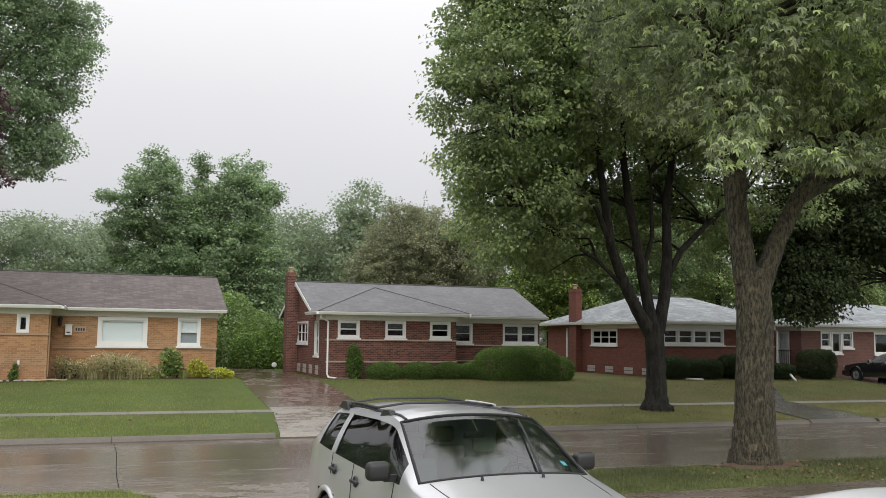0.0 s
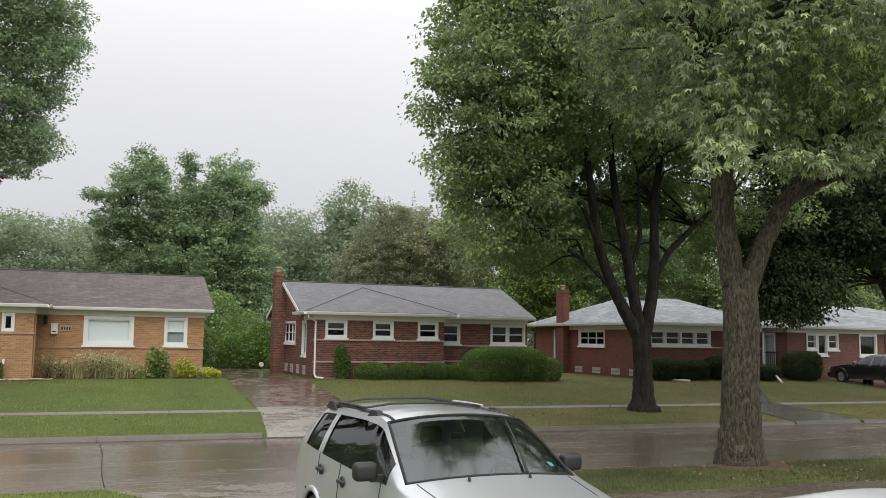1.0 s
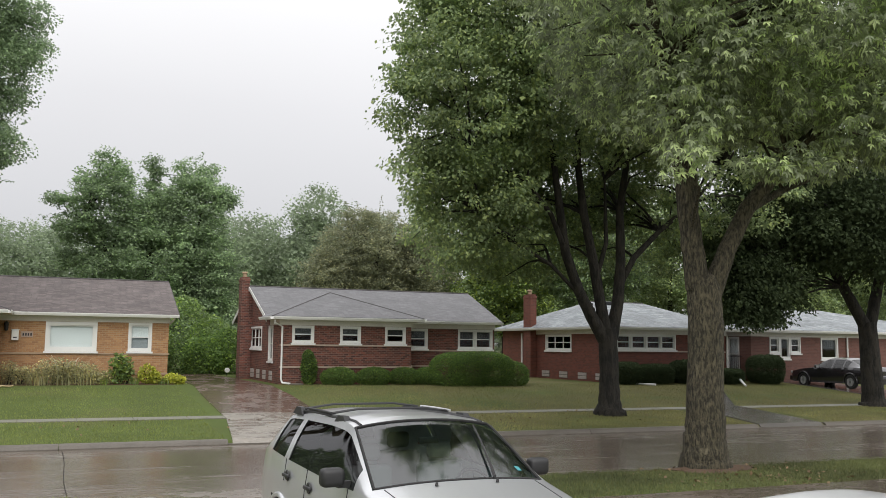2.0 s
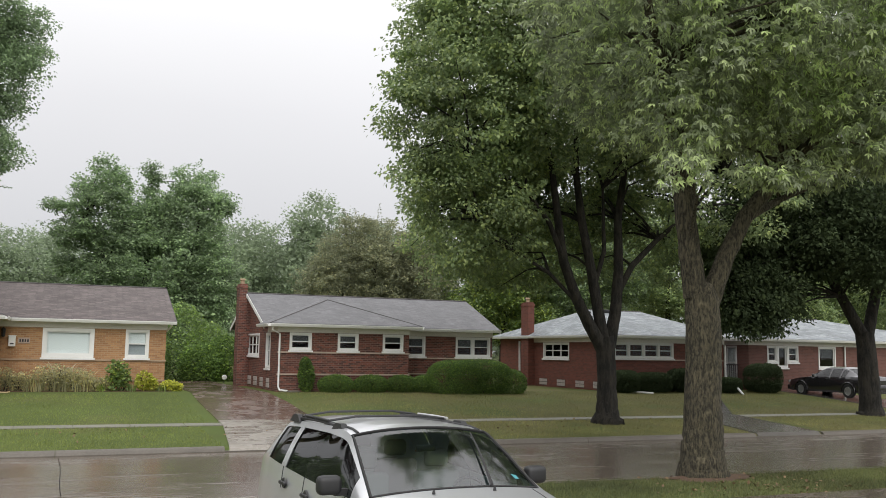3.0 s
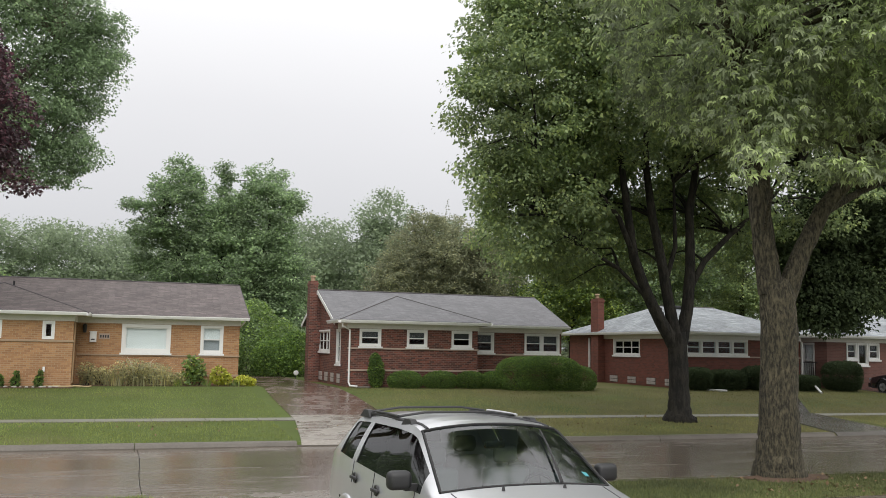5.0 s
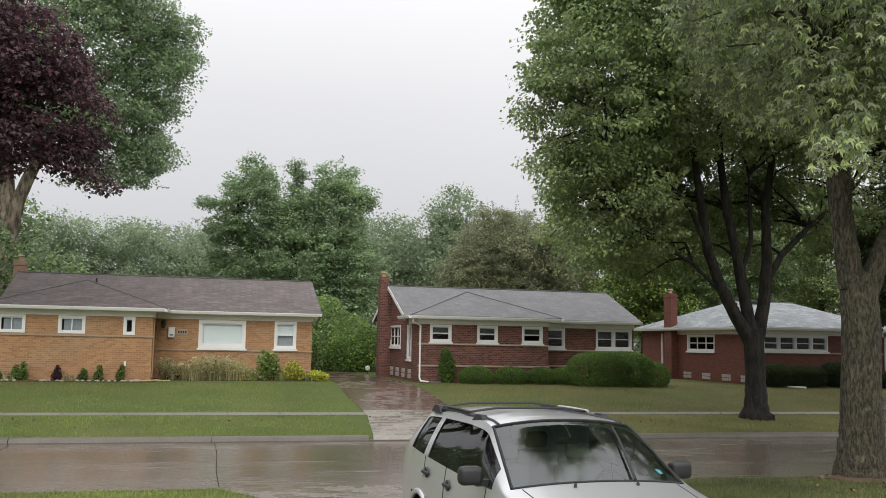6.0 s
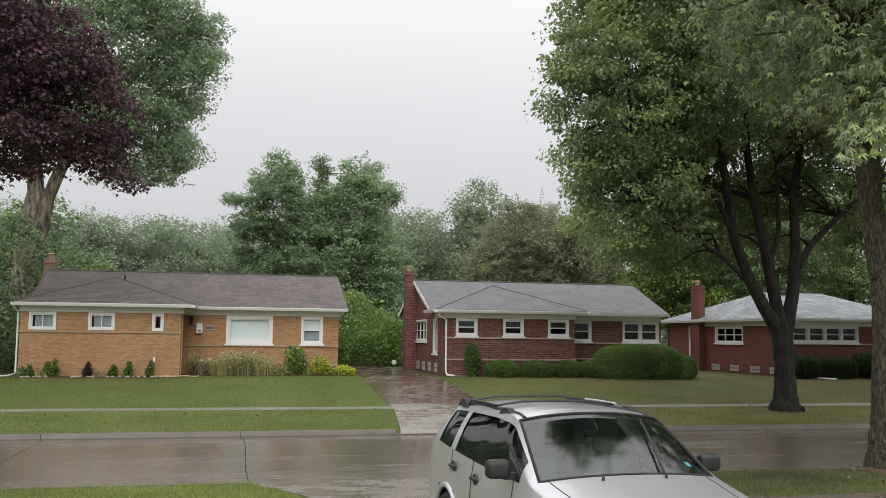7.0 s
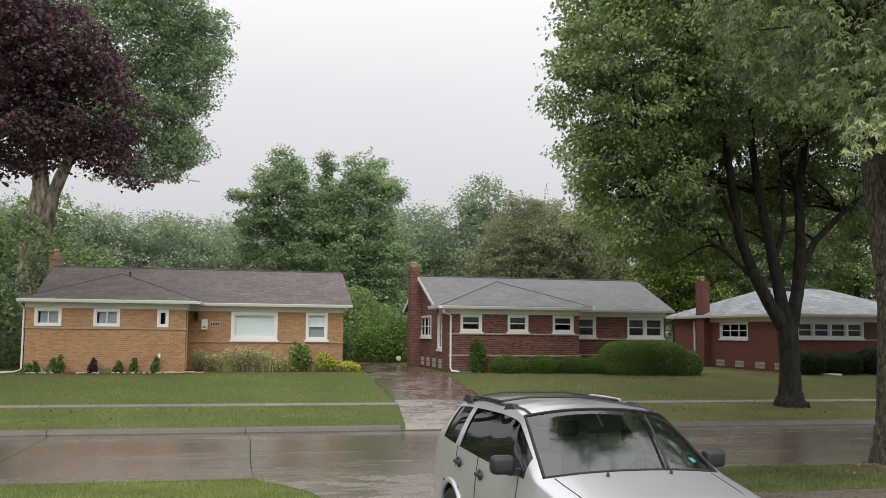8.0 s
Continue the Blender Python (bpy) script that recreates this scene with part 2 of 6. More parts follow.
LEAF_HEDGE = leafy("hedge_leaf", (0.074, 0.120, 0.036), 0.35, (1.3, 1.2, 0.7), 0.85, spec=0.2)
LEAF_YELLOW = leafy("yellow_leaf", (0.30, 0.32, 0.045), 0.3, (1.1, 1.0, 0.8))
LEAF_PLUME = leafy("pale_plume", (0.36, 0.36, 0.29), 0.2, (1.1, 1.1, 1.0))
LEAF_DRY = leafy("pale_grass_leaf", (0.21, 0.205, 0.115), 0.4, (1.2, 1.1, 0.9))
ROAD = wet("wet_concrete_road", (0.125, 0.102, 0.082), 0.24, 0.05)
DRIVE = wet("wet_red_drive", (0.125, 0.084, 0.066), 0.34, 0.10, 0.8, (1.0, 0.7, 1.0), 0.35)
APRON = wet("wet_apron", (0.235, 0.212, 0.18), 0.55, 0.2, 0.8, (1.0, 1.0, 1.0))
DRIVE_WET = wet("wet_grey_drive", (0.145, 0.137, 0.127), 0.16, 0.03, 0.9, (0.6, 1.4, 1.0))
DRIVE_NEAR = wet("wet_pebbly_drive", (0.17, 0.145, 0.12), 0.5, 0.14, 1.6, (1.0, 1.0, 1.0), 0.4)
KERB = material("kerb_concrete", (0.110, 0.097, 0.080), 0.6, 0.3, 1.5, 25, 0.3)
WALK = material("walk_concrete", (0.165, 0.162, 0.125), 0.55, 0.25, 1.2, 25, 0.3)
# darker than the slopes so ridge and hip lines stand out
CAP_DARK = material("dark_cap_shingle", (0.065, 0.060, 0.060), 0.8, 0.2, 3, 30, 0.3)
SILVER = material("silver_car_paint", (0.53, 0.54, 0.555), 0.30, 0.03, 1.5, 30, 0.0, metal=0.45, coat=0.8)
BLACK_PLASTIC = material("black_plastic", (0.018, 0.018, 0.019), 0.5, 0.15, 6, 60, 0.15, 200)
RUBBER = material("rubber", (0.016, 0.016, 0.016), 0.75, 0.15, 6, 60, 0.2, 100)
ALLOY = material("alloy_rim", (0.66, 0.66, 0.67), 0.3, 0.05, 4, 40, 0.0, metal=0.6)
SEAT = material("grey_car_seat", (0.20, 0.20, 0.20), 0.9, 0.15, 5, 60, 0.3)
CAR_GLASS = glass("car_glass", (0.42, 0.58, 0.57), 0.012, 2.1)


def rain_on(m, scale, strength):
    """Fine beads and runs of rain as relief on a pane."""
    n, l = m.node_tree.nodes, m.node_tree.links
    tc, mp, t, bp = (n.new("ShaderNode" + k) for k in ("TexCoord", "Mapping", "TexNoise", "Bump"))
    mp.inputs["Scale"].default_value = (1.0, 0.35, 0.35)
    t.inputs["Scale"].default_value, t.inputs["Detail"].default_value = scale, 3
    bp.inputs["Strength"].default_value, bp.inputs["Distance"].default_value = strength, 0.004
    l.new(tc.outputs["Object"], mp.inputs["Vector"])
    l.new(mp.outputs[0], t.inputs["Vector"])
    l.new(t.outputs["Fac"], bp.inputs["Height"])
    for k in list(n):
        if "Normal" in k.inputs and k.type in ("BSDF_GLOSSY", "BSDF_PRINCIPLED", "BSDF_GLASS"):
            l.new(bp.outputs[0], k.inputs["Normal"])


rain_on(CAR_GLASS, 70.0, 0.05)
DARK_GLASS = glass("tinted_car_glass", (0.20, 0.22, 0.22), 0.01, 1.55)
CAR_BLACK = material("dark_car_paint", (0.016, 0.014, 0.017), 0.25, 0.05, 2, 30, 0.0, coat=1.0)
CAR_WHITE = material("white_car_paint", (0.74, 0.75, 0.76), 0.28, 0.03, 2, 30, 0.0, coat=0.8)
LAMP_CLEAR = material("clear_lamp", (0.55, 0.56, 0.58), 0.12, 0.05, 4, 30, 0.0, metal=0.4, coat=1.0)
LAMP_RED = material("red_lamp", (0.30, 0.012, 0.012), 0.15, 0.08, 5, 40, 0.0, coat=1.0)
SOIL = material("bare_soil", (0.085, 0.05, 0.03), 0.9, 0.35, 2.5, 30, 0.8, 60)
BROWN_LITTER = material("fallen_leaf", (0.16, 0.105, 0.055), 0.8, 0.3, 3, 30, 0.0, island=0.4)
GRASS = leafy("grass_blade", (0.122, 0.150, 0.042), 0.22, (1.2, 1.08, 0.9), 0.85, 0.7, patch=0.25)
GRASS_DRY = leafy("dry_grass_blade", (0.158, 0.158, 0.062), 0.14, (1.2, 1.05, 0.9), 0.85, 0.45)
# darker, patchier blades for the right part of the near verge
GRASS_DARK = leafy("dark_grass_blade", (0.074, 0.088, 0.031), 0.25, (1.2, 1.05, 0.9), 0.85, 0.5, patch=0.45)
# base colour lifted a little for haze over the oak
LEAF_OAK = leafy("oak_leaf", (0.136, 0.184, 0.106), 0.25, (1.15, 1.15, 1.0), spec=0.2)
WALK_NEAR = wet("wet_brown_walk", (0.115, 0.092, 0.072), 0.4, 0.12, 0.8, (1.0, 1.0, 1.0), 0.4)
BUFF_BRICK = coursed("buff_brick", (0.24, 0.145, 0.095), (0.30, 0.19, 0.125), (0.28, 0.21, 0.16), 0.21, 0.075, 0.008, 0.8, 0.4, 0.14)
PEBBLE = material("pale_pebble", (0.34, 0.32, 0.28), 0.7, 0.25, 6, 40, 0.2)
GREY_CURTAIN = material("grey_curtain", (0.36, 0.39, 0.41), 0.9, 0.06, 2, 20, 0.05)
# ash leaf likewise paled, some haze mixed into its colour
LEAF_ASH = leafy("ash_leaf", (0.138, 0.188, 0.106), 0.3, (1.15, 1.15, 0.95), spec=0.25)
LEAF_UNDER = leafy("undergrowth_leaf", (0.112, 0.168, 0.056), 0.35, (1.3, 1.2, 0.7))

# ---- builders ----
def mesh_of(name, bm, mat):
    bmesh.ops.recalc_face_normals(bm, faces=bm.faces[:])
    me = bpy.data.meshes.new(name)
    bm.to_mesh(me)
    bm.free()
    for m in (mat if isinstance(mat, (list, tuple)) else [mat]):
        me.materials.append(m)
    return me


def smooth(ob, angle=35):
    ob.data.shade_smooth()
    ob.data.set_sharp_from_angle(angle=radians(angle))
    return ob


def part(name, bm, mat, parent, label=""):
    """Links a bmesh, in world coordinates, as one mesh under a thing (an Empty) or under a part."""
    ob = new(name, mesh_of(name, bm, mat))
    ob.parent = parent
    if parent.type == "EMPTY":
        ob.matrix_parent_inverse = parent.matrix_basis.inverted()
    return tagged(ob, label)


def thing(name, at, label, category, group="", kind=""):
    ob = new(name)
    ob.matrix_basis = Matrix.Translation(at)
    ob.empty_display_size = 0.3
    return tagged(ob, label, category, group, kind)


def structure(name, bm, mat, label="", category=""):
    return tagged(new(name, mesh_of(name, bm, mat)), label, category, "", "structure")


FRONT = "front"
def side_map(side, plane):
    """(u, v, o): along the wall to the viewer's right, up, out of the wall."""
    if side == FRONT:
        return lambda u, v, o: (u, plane - o, v)
    if side == "left":
        return lambda u, v, o: (plane - o, -u, v)
    return lambda u, v, o: (plane + o, u, v)


def hexa(bm, pts):
    vs = [bm.verts.new(p) for p in pts]
    for f in ((0, 1, 2, 3), (4, 7, 6, 5), (0, 4, 5, 1), (1, 5, 6, 2), (2, 6, 7, 3), (3, 7, 4, 0)):
        bm.faces.new([vs[i] for i in f])
    return vs


def slab(bm, fn, u0, u1, v0, v1, o0, o1):
    return hexa(bm, [fn(u0, v0, o0), fn(u1, v0, o0), fn(u1, v1, o0), fn(u0, v1, o0), fn(u0, v0, o1), fn(u1, v0, o1), fn(u1, v1, o1), fn(u0, v1, o1)])


def box(bm, x0, x1, y0, y1, z0, z1):
    return hexa(bm, [(x0, y0, z0), (x1, y0, z0), (x1, y1, z0), (x0, y1, z0), (x0, y0, z1), (x1, y0, z1), (x1, y1, z1), (x0, y1, z1)])


def tube(bm, pts, radii, sides=8, wobble=0.0, rng=None, cap=True, ridge=None):
    """A tapered tube along points."""
    rings, prev = [], None
    pts = [Vector(p) for p in pts]
    for i, p in enumerate(pts):
        d = (pts[min(i + 1, len(pts) - 1)] - pts[max(i - 1, 0)]).normalized()
        a = d.orthogonal().normalized() if prev is None else (prev - d * prev.dot(d)).normalized()
        prev = a
        b = d.cross(a)
        ring = []
        for k in range(sides):
            w = 2 * math.pi * k / sides
            r = radii[i] * (1 + (rng.uniform(-wobble, wobble) if rng else 0) + (ridge[k] if ridge else 0))
            ring.append(bm.verts.new(p + a * math.cos(w) * r + b * math.sin(w) * r))
        rings.append(ring)
    for r0, r1 in zip(rings, rings[1:]):
        for k in range(sides):
            bm.faces.new((r0[k], r0[(k + 1) % sides], r1[(k + 1) % sides], r1[k]))
    if cap:
        bm.faces.new(rings[0][::-1])
        bm.faces.new(rings[-1])


def holed_wall(fn, u0, u1, v0, v1, holes, thick=0.2):
    """A wall with thickness and openings (a, b, c, d) through it."""
    bm = bmesh.new()
    us = sorted({u0, u1, *[h[0] for h in holes], *[h[1] for h in holes]})
    vs = sorted({v0, v1, *[h[2] for h in holes], *[h[3] for h in holes]})
    solid = {}
    for i in range(len(us) - 1):
        for j in range(len(vs) - 1):
            cu, cv = (us[i] + us[i + 1]) / 2, (vs[j] + vs[j + 1]) / 2
            solid[i, j] = not any(h[0] < cu < h[1] and h[2] < cv < h[3] for h in holes)
    cache = {}
    def vert(u, v, o):
        key = (u, v, o)
        if key not in cache:
            cache[key] = bm.verts.new(fn(u, v, o))
        return cache[key]
    for (i, j), full in solid.items():
        if not full:
            continue
        a, b, c, d = us[i], us[i + 1], vs[j], vs[j + 1]
        for o in (0, -thick):
            bm.faces.new([vert(a, c, o), vert(b, c, o), vert(b, d, o), vert(a, d, o)])
        for (di, dj), (p, q) in {(-1, 0): ((a, c), (a, d)), (1, 0): ((b, c), (b, d)), (0, -1): ((a, c), (b, c)), (0, 1): ((a, d), (b, d))}.items():
            if not solid.get((i + di, j + dj), False):
                bm.faces.new([vert(*p, 0), vert(*q, 0), vert(*q, -thick), vert(*p, -thick)])
    return bm


def window(parent, side, plane, u0, u1, v0, v1, cols=1, rows=2, fill="blind", sill=True, mull=(), sash=0.045, casing=0.075):
    """A casing with sashes, bars and panes, set in an opening; mull: places of thick posts between sashes."""
    fn = side_map(side, plane)
    bm = bmesh.new()
    for a, b, c, d in ((u0, u0 + casing, v0, v1), (u1 - casing, u1, v0, v1), (u0 + casing, u1 - casing, v1 - casing, v1), (u0 + casing, u1 - casing, v0, v0 + casing)):
        slab(bm, fn, a, b, c, d, -0.12, 0.03)
    for m in mull:
        slab(bm, fn, m - 0.05, m + 0.05, v0 + casing, v1 - casing, -0.12, 0.025)
    frame_ob = part("window", bm, WHITE, parent, "white painted wooden window")
    edges = [u0 + casing, *[e for m in mull for e in (m - 0.05, m + 0.05)], u1 - casing]
    bars = bmesh.new()
    for a, b in zip(edges[0::2], edges[1::2]):
        c, d = v0 + casing, v1 - casing
        for p, q, r, s in ((a, a + sash, c, d), (b - sash, b, c, d), (a + sash, b - sash, c, c + sash), (a + sash, b - sash, d - sash, d)):
            slab(bars, fn, p, q, r, s, -0.10, -0.02)
        for k in range(1, cols):
            w = a + (b - a) * k / cols
            slab(bars, fn, w - 0.018, w + 0.018, c + sash, d - sash, -0.09, -0.025)
        for k in range(1, rows):
            w = c + (d - c) * k / rows
            slab(bars, fn, a + sash, b - sash, w - 0.022, w + 0.022, -0.095, -0.018)
        pane = bmesh.new()
        slab(pane, fn, a + sash * 0.5, b - sash * 0.5, c + sash * 0.5, d - sash * 0.5, -0.064, -0.058)
        po = part("pane", pane, PANE, frame_ob)
        po.visible_shadow = False
        if fill:
            cur = bmesh.new()
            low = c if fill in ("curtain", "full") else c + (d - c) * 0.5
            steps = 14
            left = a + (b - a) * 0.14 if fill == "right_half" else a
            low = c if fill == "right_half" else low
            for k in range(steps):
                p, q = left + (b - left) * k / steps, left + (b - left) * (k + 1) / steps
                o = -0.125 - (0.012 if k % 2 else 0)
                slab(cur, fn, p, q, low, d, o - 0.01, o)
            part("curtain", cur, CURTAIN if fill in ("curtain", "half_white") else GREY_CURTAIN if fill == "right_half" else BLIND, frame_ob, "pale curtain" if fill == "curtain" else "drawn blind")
            if fill == "half_white":
                lower = bmesh.new()
                slab(lower, fn, a, b, c, low - 0.004, -0.145, -0.135)
                part("net_curtain", lower, GREY_CURTAIN, frame_ob, "grey net curtain")
    part("sash", bars, WHITE, frame_ob)
    if sill:
        s = bmesh.new()
        slab(s, fn, u0 - 0.05, u1 + 0.05, v0 - 0.075, v0 - 0.002, -0.02, 0.08)
        part("sill", s, WHITE, frame_ob)
    return frame_ob


def roof_plane(bm, pts, thick=0.10):
    """A roof slope of three or four corners, given thickness downwards."""
    top = [bm.verts.new(p) for p in pts]
    low = [bm.verts.new((p[0], p[1], p[2] - thick)) for p in pts]
    bm.faces.new(top)
    bm.faces.new(low[::-1])
    n = len(pts)
    for i in range(n):
        bm.faces.new((top[i], low[i], low[(i + 1) % n], top[(i + 1) % n]))


def gutter(parent, p, q, z, out):
    """A white trough along an eave from p to q; out: the way it faces."""
    bm = bmesh.new()
    (x0, y0), (x1, y1), (ox, oy) = p, q, out
    prof = [(0.0, 0.0), (0.0, -0.12), (0.085, -0.12), (0.125, -0.03), (0.125, 0.0), (0.11, 0.0), (0.075, -0.10), (0.015, -0.10), (0.015, 0.0)]
    r0 = [bm.verts.new((x0 + ox * a, y0 + oy * a, z + b)) for a, b in prof]
    r1 = [bm.verts.new((x1 + ox * a, y1 + oy * a, z + b)) for a, b in prof]
    for i in range(len(prof)):
        j = (i + 1) % len(prof)
        bm.faces.new((r0[i], r0[j], r1[j], r1[i]))
    bm.faces.new(r0[::-1])
    bm.faces.new(r1)
    return part("gutter", bm, WHITE, parent, "white metal eaves gutter")


def downspout(parent, pts, mat=None, r=0.04):
    bm = bmesh.new()
    tube(bm, pts, [r] * len(pts), 8)
    return smooth(part("downspout", bm, mat or WHITE, parent, "white metal downspout"))


def chimney(parent, x0, x1, y0, y1, z0, z1, mat, cap=0.10, pots=1):
    bm = bmesh.new()
    box(bm, x0, x1, y0, y1, z0, z1 - 2 * cap)
    ob = part("chimney", bm, mat, parent, "brick chimney")
    bm = bmesh.new()
    box(bm, x0 - 0.025, x1 + 0.025, y0 - 0.025, y1 + 0.025, z1 - 2 * cap, z1 - cap)
    box(bm, x0 + 0.01, x1 - 0.01, y0 + 0.01, y1 - 0.01, z1 - cap, z1)
    part("cap", bm, mat, ob)
    bm = bmesh.new()
    xm, ym = (x0 + x1) / 2, (y0 + y1) / 2
    tube(bm, [(xm, ym, z1), (xm, ym, z1 + 0.18), (xm, ym, z1 + 0.20), (xm, ym, z1 + 0.26)], [0.10, 0.10, 0.15, 0.12], 10)
    part("flue", bm, STONE, ob, "clay flue pot")
    return ob


# leaves: a folded, pointed blade with side lobes
LOBED = np.array([(0, 0, 0), (-0.50, 0.30, 0.06), (-0.22, 0.55, 0.02), (0, 1.0, -0.10), (0.22, 0.55, 0.02), (0.50, 0.30, 0.06)])
LOBED_TRIS = np.array([(0, 2, 1), (0, 3, 2), (0, 4, 3), (0, 5, 4)])
FINGERS = np.array([(0, 0, 0)] + [(math.sin(a) * r * f + math.cos(a) * w, math.cos(a) * r * f - math.sin(a) * w, z) for a, r in ((-0.75, 0.72), (0.0, 1.0), (0.75, 0.72)) for f, w, z in ((0.5, -0.13, 0.03), (1.0, 0.0, -0.10), (0.5, 0.13, 0.03))])
FINGER_TRIS = np.array([t for k in (1, 4, 7) for t in ((0, k + 1, k), (0, k + 2, k + 1))])
BLADE = np.array([(0, 0, 0), (-0.36, 0.45, 0.07), (0, 1.0, -0.08), (0.36, 0.45, 0.07)])
BLADE_TRIS = np.array([(0, 2, 1), (0, 3, 2)])
STRAW = np.array([(-0.09, 0, 0), (0.09, 0, 0), (0.03, 1.0, 0.12)])
STRAW_TRIS = np.array([(0, 1, 2)])
TUFT = np.array([(-0.42, 0.15, 0.05), (0.42, 0.15, 0.05), (0.0, 1.0, -0.08)])


def leaf_mesh(name, centres, sizes, droop, rng, mat, lobed=False, up=0.5, facing=None):
    """Leaves at the given places, turned at random, hanging by droop."""
    tpl, tri = {"fingers": (FINGERS, FINGER_TRIS), "straw": (STRAW, STRAW_TRIS), "tuft": (TUFT, STRAW_TRIS), True: (LOBED, LOBED_TRIS), False: (BLADE, BLADE_TRIS)}[lobed]
    n = len(centres)
    yaw = rng.uniform(0, 2 * np.pi, n) if facing is None else facing + rng.normal(0, 0.6, n)
    pitch = rng.normal(-droop, 0.5, n)
    roll = rng.normal(0, up, n)
    cy, sy, cp, sp, cr, sr = np.cos(yaw), np.sin(yaw), np.cos(pitch), np.sin(pitch), np.cos(roll), np.sin(roll)
    v = tpl[None, :, :] * sizes[:, None, None]
    x, y, z = v[..., 0], v[..., 1], v[..., 2]
    x, z = x * cr[:, None] + z * sr[:, None], -x * sr[:, None] + z * cr[:, None]
    y, z = y * cp[:, None] - z * sp[:, None], y * sp[:, None] + z * cp[:, None]
    x, y = x * cy[:, None] - y * sy[:, None], x * sy[:, None] + y * cy[:, None]
    co = np.stack([x, y, z], -1) + centres[:, None, :]
    k, t = len(tpl), len(tri)
    faces = (tri[None] + (np.arange(n) * k)[:, None, None]).reshape(-1)
    me = bpy.data.meshes.new(name)
    me.vertices.add(n * k)
    me.vertices.foreach_set("co", co.reshape(-1).astype(np.float32))
    me.loops.add(n * t * 3)
    me.loops.foreach_set("vertex_index", faces.astype(np.int32))
    me.polygons.add(n * t)
    me.polygons.foreach_set("loop_start", (np.arange(n * t) * 3).astype(np.int32))
    me.update(calc_edges=True)
    me.materials.append(mat)
    return me


def in_lumps(lumps, n, rng, shell=0.55, square=1.0):
    """Places spread over lumps (x, y, z, rx, ry, rz), mostly near their skins and seldom inside another's heart."""
    lumps = np.array(lumps, float)
    w = (lumps[:, 3] * lumps[:, 4] + lumps[:, 4] * lumps[:, 5] + lumps[:, 3] * lumps[:, 5])
    pick = rng.choice(len(lumps), n, p=w / w.sum())
    d = rng.normal(size=(n, 3))
    d /= np.linalg.norm(d, axis=1)[:, None]
    d = np.sign(d) * np.abs(d) ** square
    r = 1 - (1 - shell) * rng.random(n) ** 1.6
    return lumps[pick, :3] + d * r[:, None] * lumps[pick, 3:], d


def tree(name, label, base, limbs, lumps, mat, bark, clumps=600, per=45, leaf=0.14, clump_size=0.55, droop=0.5, seed=1, twigs=90, lobed=True, shell=0.5, sides=10, group="", heart=0, shoots=0, shoot_length=1.2):
    """A tree: limbs are (points, radii) tubes; leaves hang in small sprays over the lumps of the crown."""
    rng = np.random.default_rng(seed)
    rnd = random.Random(seed)
    root = thing(name, base, label, "tree", group)
    for k, (pts, radii) in enumerate(limbs):
        bm = bmesh.new()
        # subdivide for a natural bend
        fine, rr = [], []
        for i in range(len(pts) - 1):
            a, b = Vector(pts[i]), Vector(pts[i + 1])
            for s in range(6):
                w = s / 6
                p = a.lerp(b, w)
                j = radii[i] * 0.035 if (i or s) else 0
                fine.append(p + Vector((rnd.uniform(-j, j), rnd.uniform(-j, j), 0)))
                rr.append(radii[i] + (radii[i + 1] - radii[i]) * w)
        fine.append(Vector(pts[-1]))
        rr.append(radii[-1])
        tube(bm, fine, rr, sides, 0.03, rnd, True, [rnd.uniform(-0.06, 0.06) for q in range(sides)])
        smooth(part("trunk" if k == 0 else "limb", bm, bark, root), 60)
    centres, out = in_lumps(lumps, clumps, rng, shell)
    # twigs from the limbs to sprays
    if twigs:
        bm = bmesh.new()
        tips = [Vector(p) for pts, radii in limbs for p in pts[1:]]
        for c in centres[:twigs]:
            c = Vector(c)
            a = min(tips, key=lambda q: (q - c).length + 0.6 * max(0, q.z - c.z))
            m = a.lerp(c, 0.5) + Vector((rnd.uniform(-0.4, 0.4), rnd.uniform(-0.4, 0.4), 0.35))
            tube(bm, [a, a.lerp(m, 0.5) + Vector((0, 0, 0.1)), m, c], [0.055, 0.042, 0.03, 0.012], 5)
        tagged(part("twig_work", bm, bark, root, "thin branches inside the crown"), kind="stuff")
    cs = clump_size * rng.uniform(0.6, 1.4, clumps)
    off = rng.normal(size=(clumps, per, 3))
    off *= (rng.random((clumps, per, 1)) ** 0.4) / np.linalg.norm(off, axis=-1, keepdims=True)
    off *= np.array([1, 1, 0.55])
    pos = centres[:, None, :] + off * cs[:, None, None]
    pos[..., 2] -= (np.linalg.norm(off[..., :2], axis=-1) ** 2 * 0.35 * cs[:, None]) * droop
    pos = pos.reshape(-1, 3)
    facing = np.arctan2(off[..., 1], off[..., 0]).reshape(-1) - np.pi / 2
    if shoots:
        # leafy shoots that stand out of the crown and give it an uneven edge
        tip, d = in_lumps(lumps, shoots, rng, 0.8)
        way = d + np.array([0, 0, 0.55])
        way /= np.linalg.norm(way, axis=1)[:, None]
        along = np.linspace(0, 1, 26)[None, :, None]
        side = rng.normal(size=(shoots, 26, 3)) * 0.12 * shoot_length * (1.15 - along)
        sp = tip[:, None, :] + way[:, None, :] * along * (shoot_length * rng.uniform(0.5, 1.3, shoots))[:, None, None] + side
        pos = np.concatenate([pos, sp.reshape(-1, 3)])
        facing = np.concatenate([facing, rng.uniform(0, 2 * np.pi, shoots * 26)])
    sizes = leaf * rng.uniform(0.6, 1.3, len(pos))
    crown = new("crown", leaf_mesh("crown", pos, sizes, droop, rng, mat, lobed, 0.5, facing))
    crown.parent = root
    crown.matrix_parent_inverse = root.matrix_basis.inverted()
    if heart:
        deep, d = in_lumps(lumps, heart, rng, 0.35)
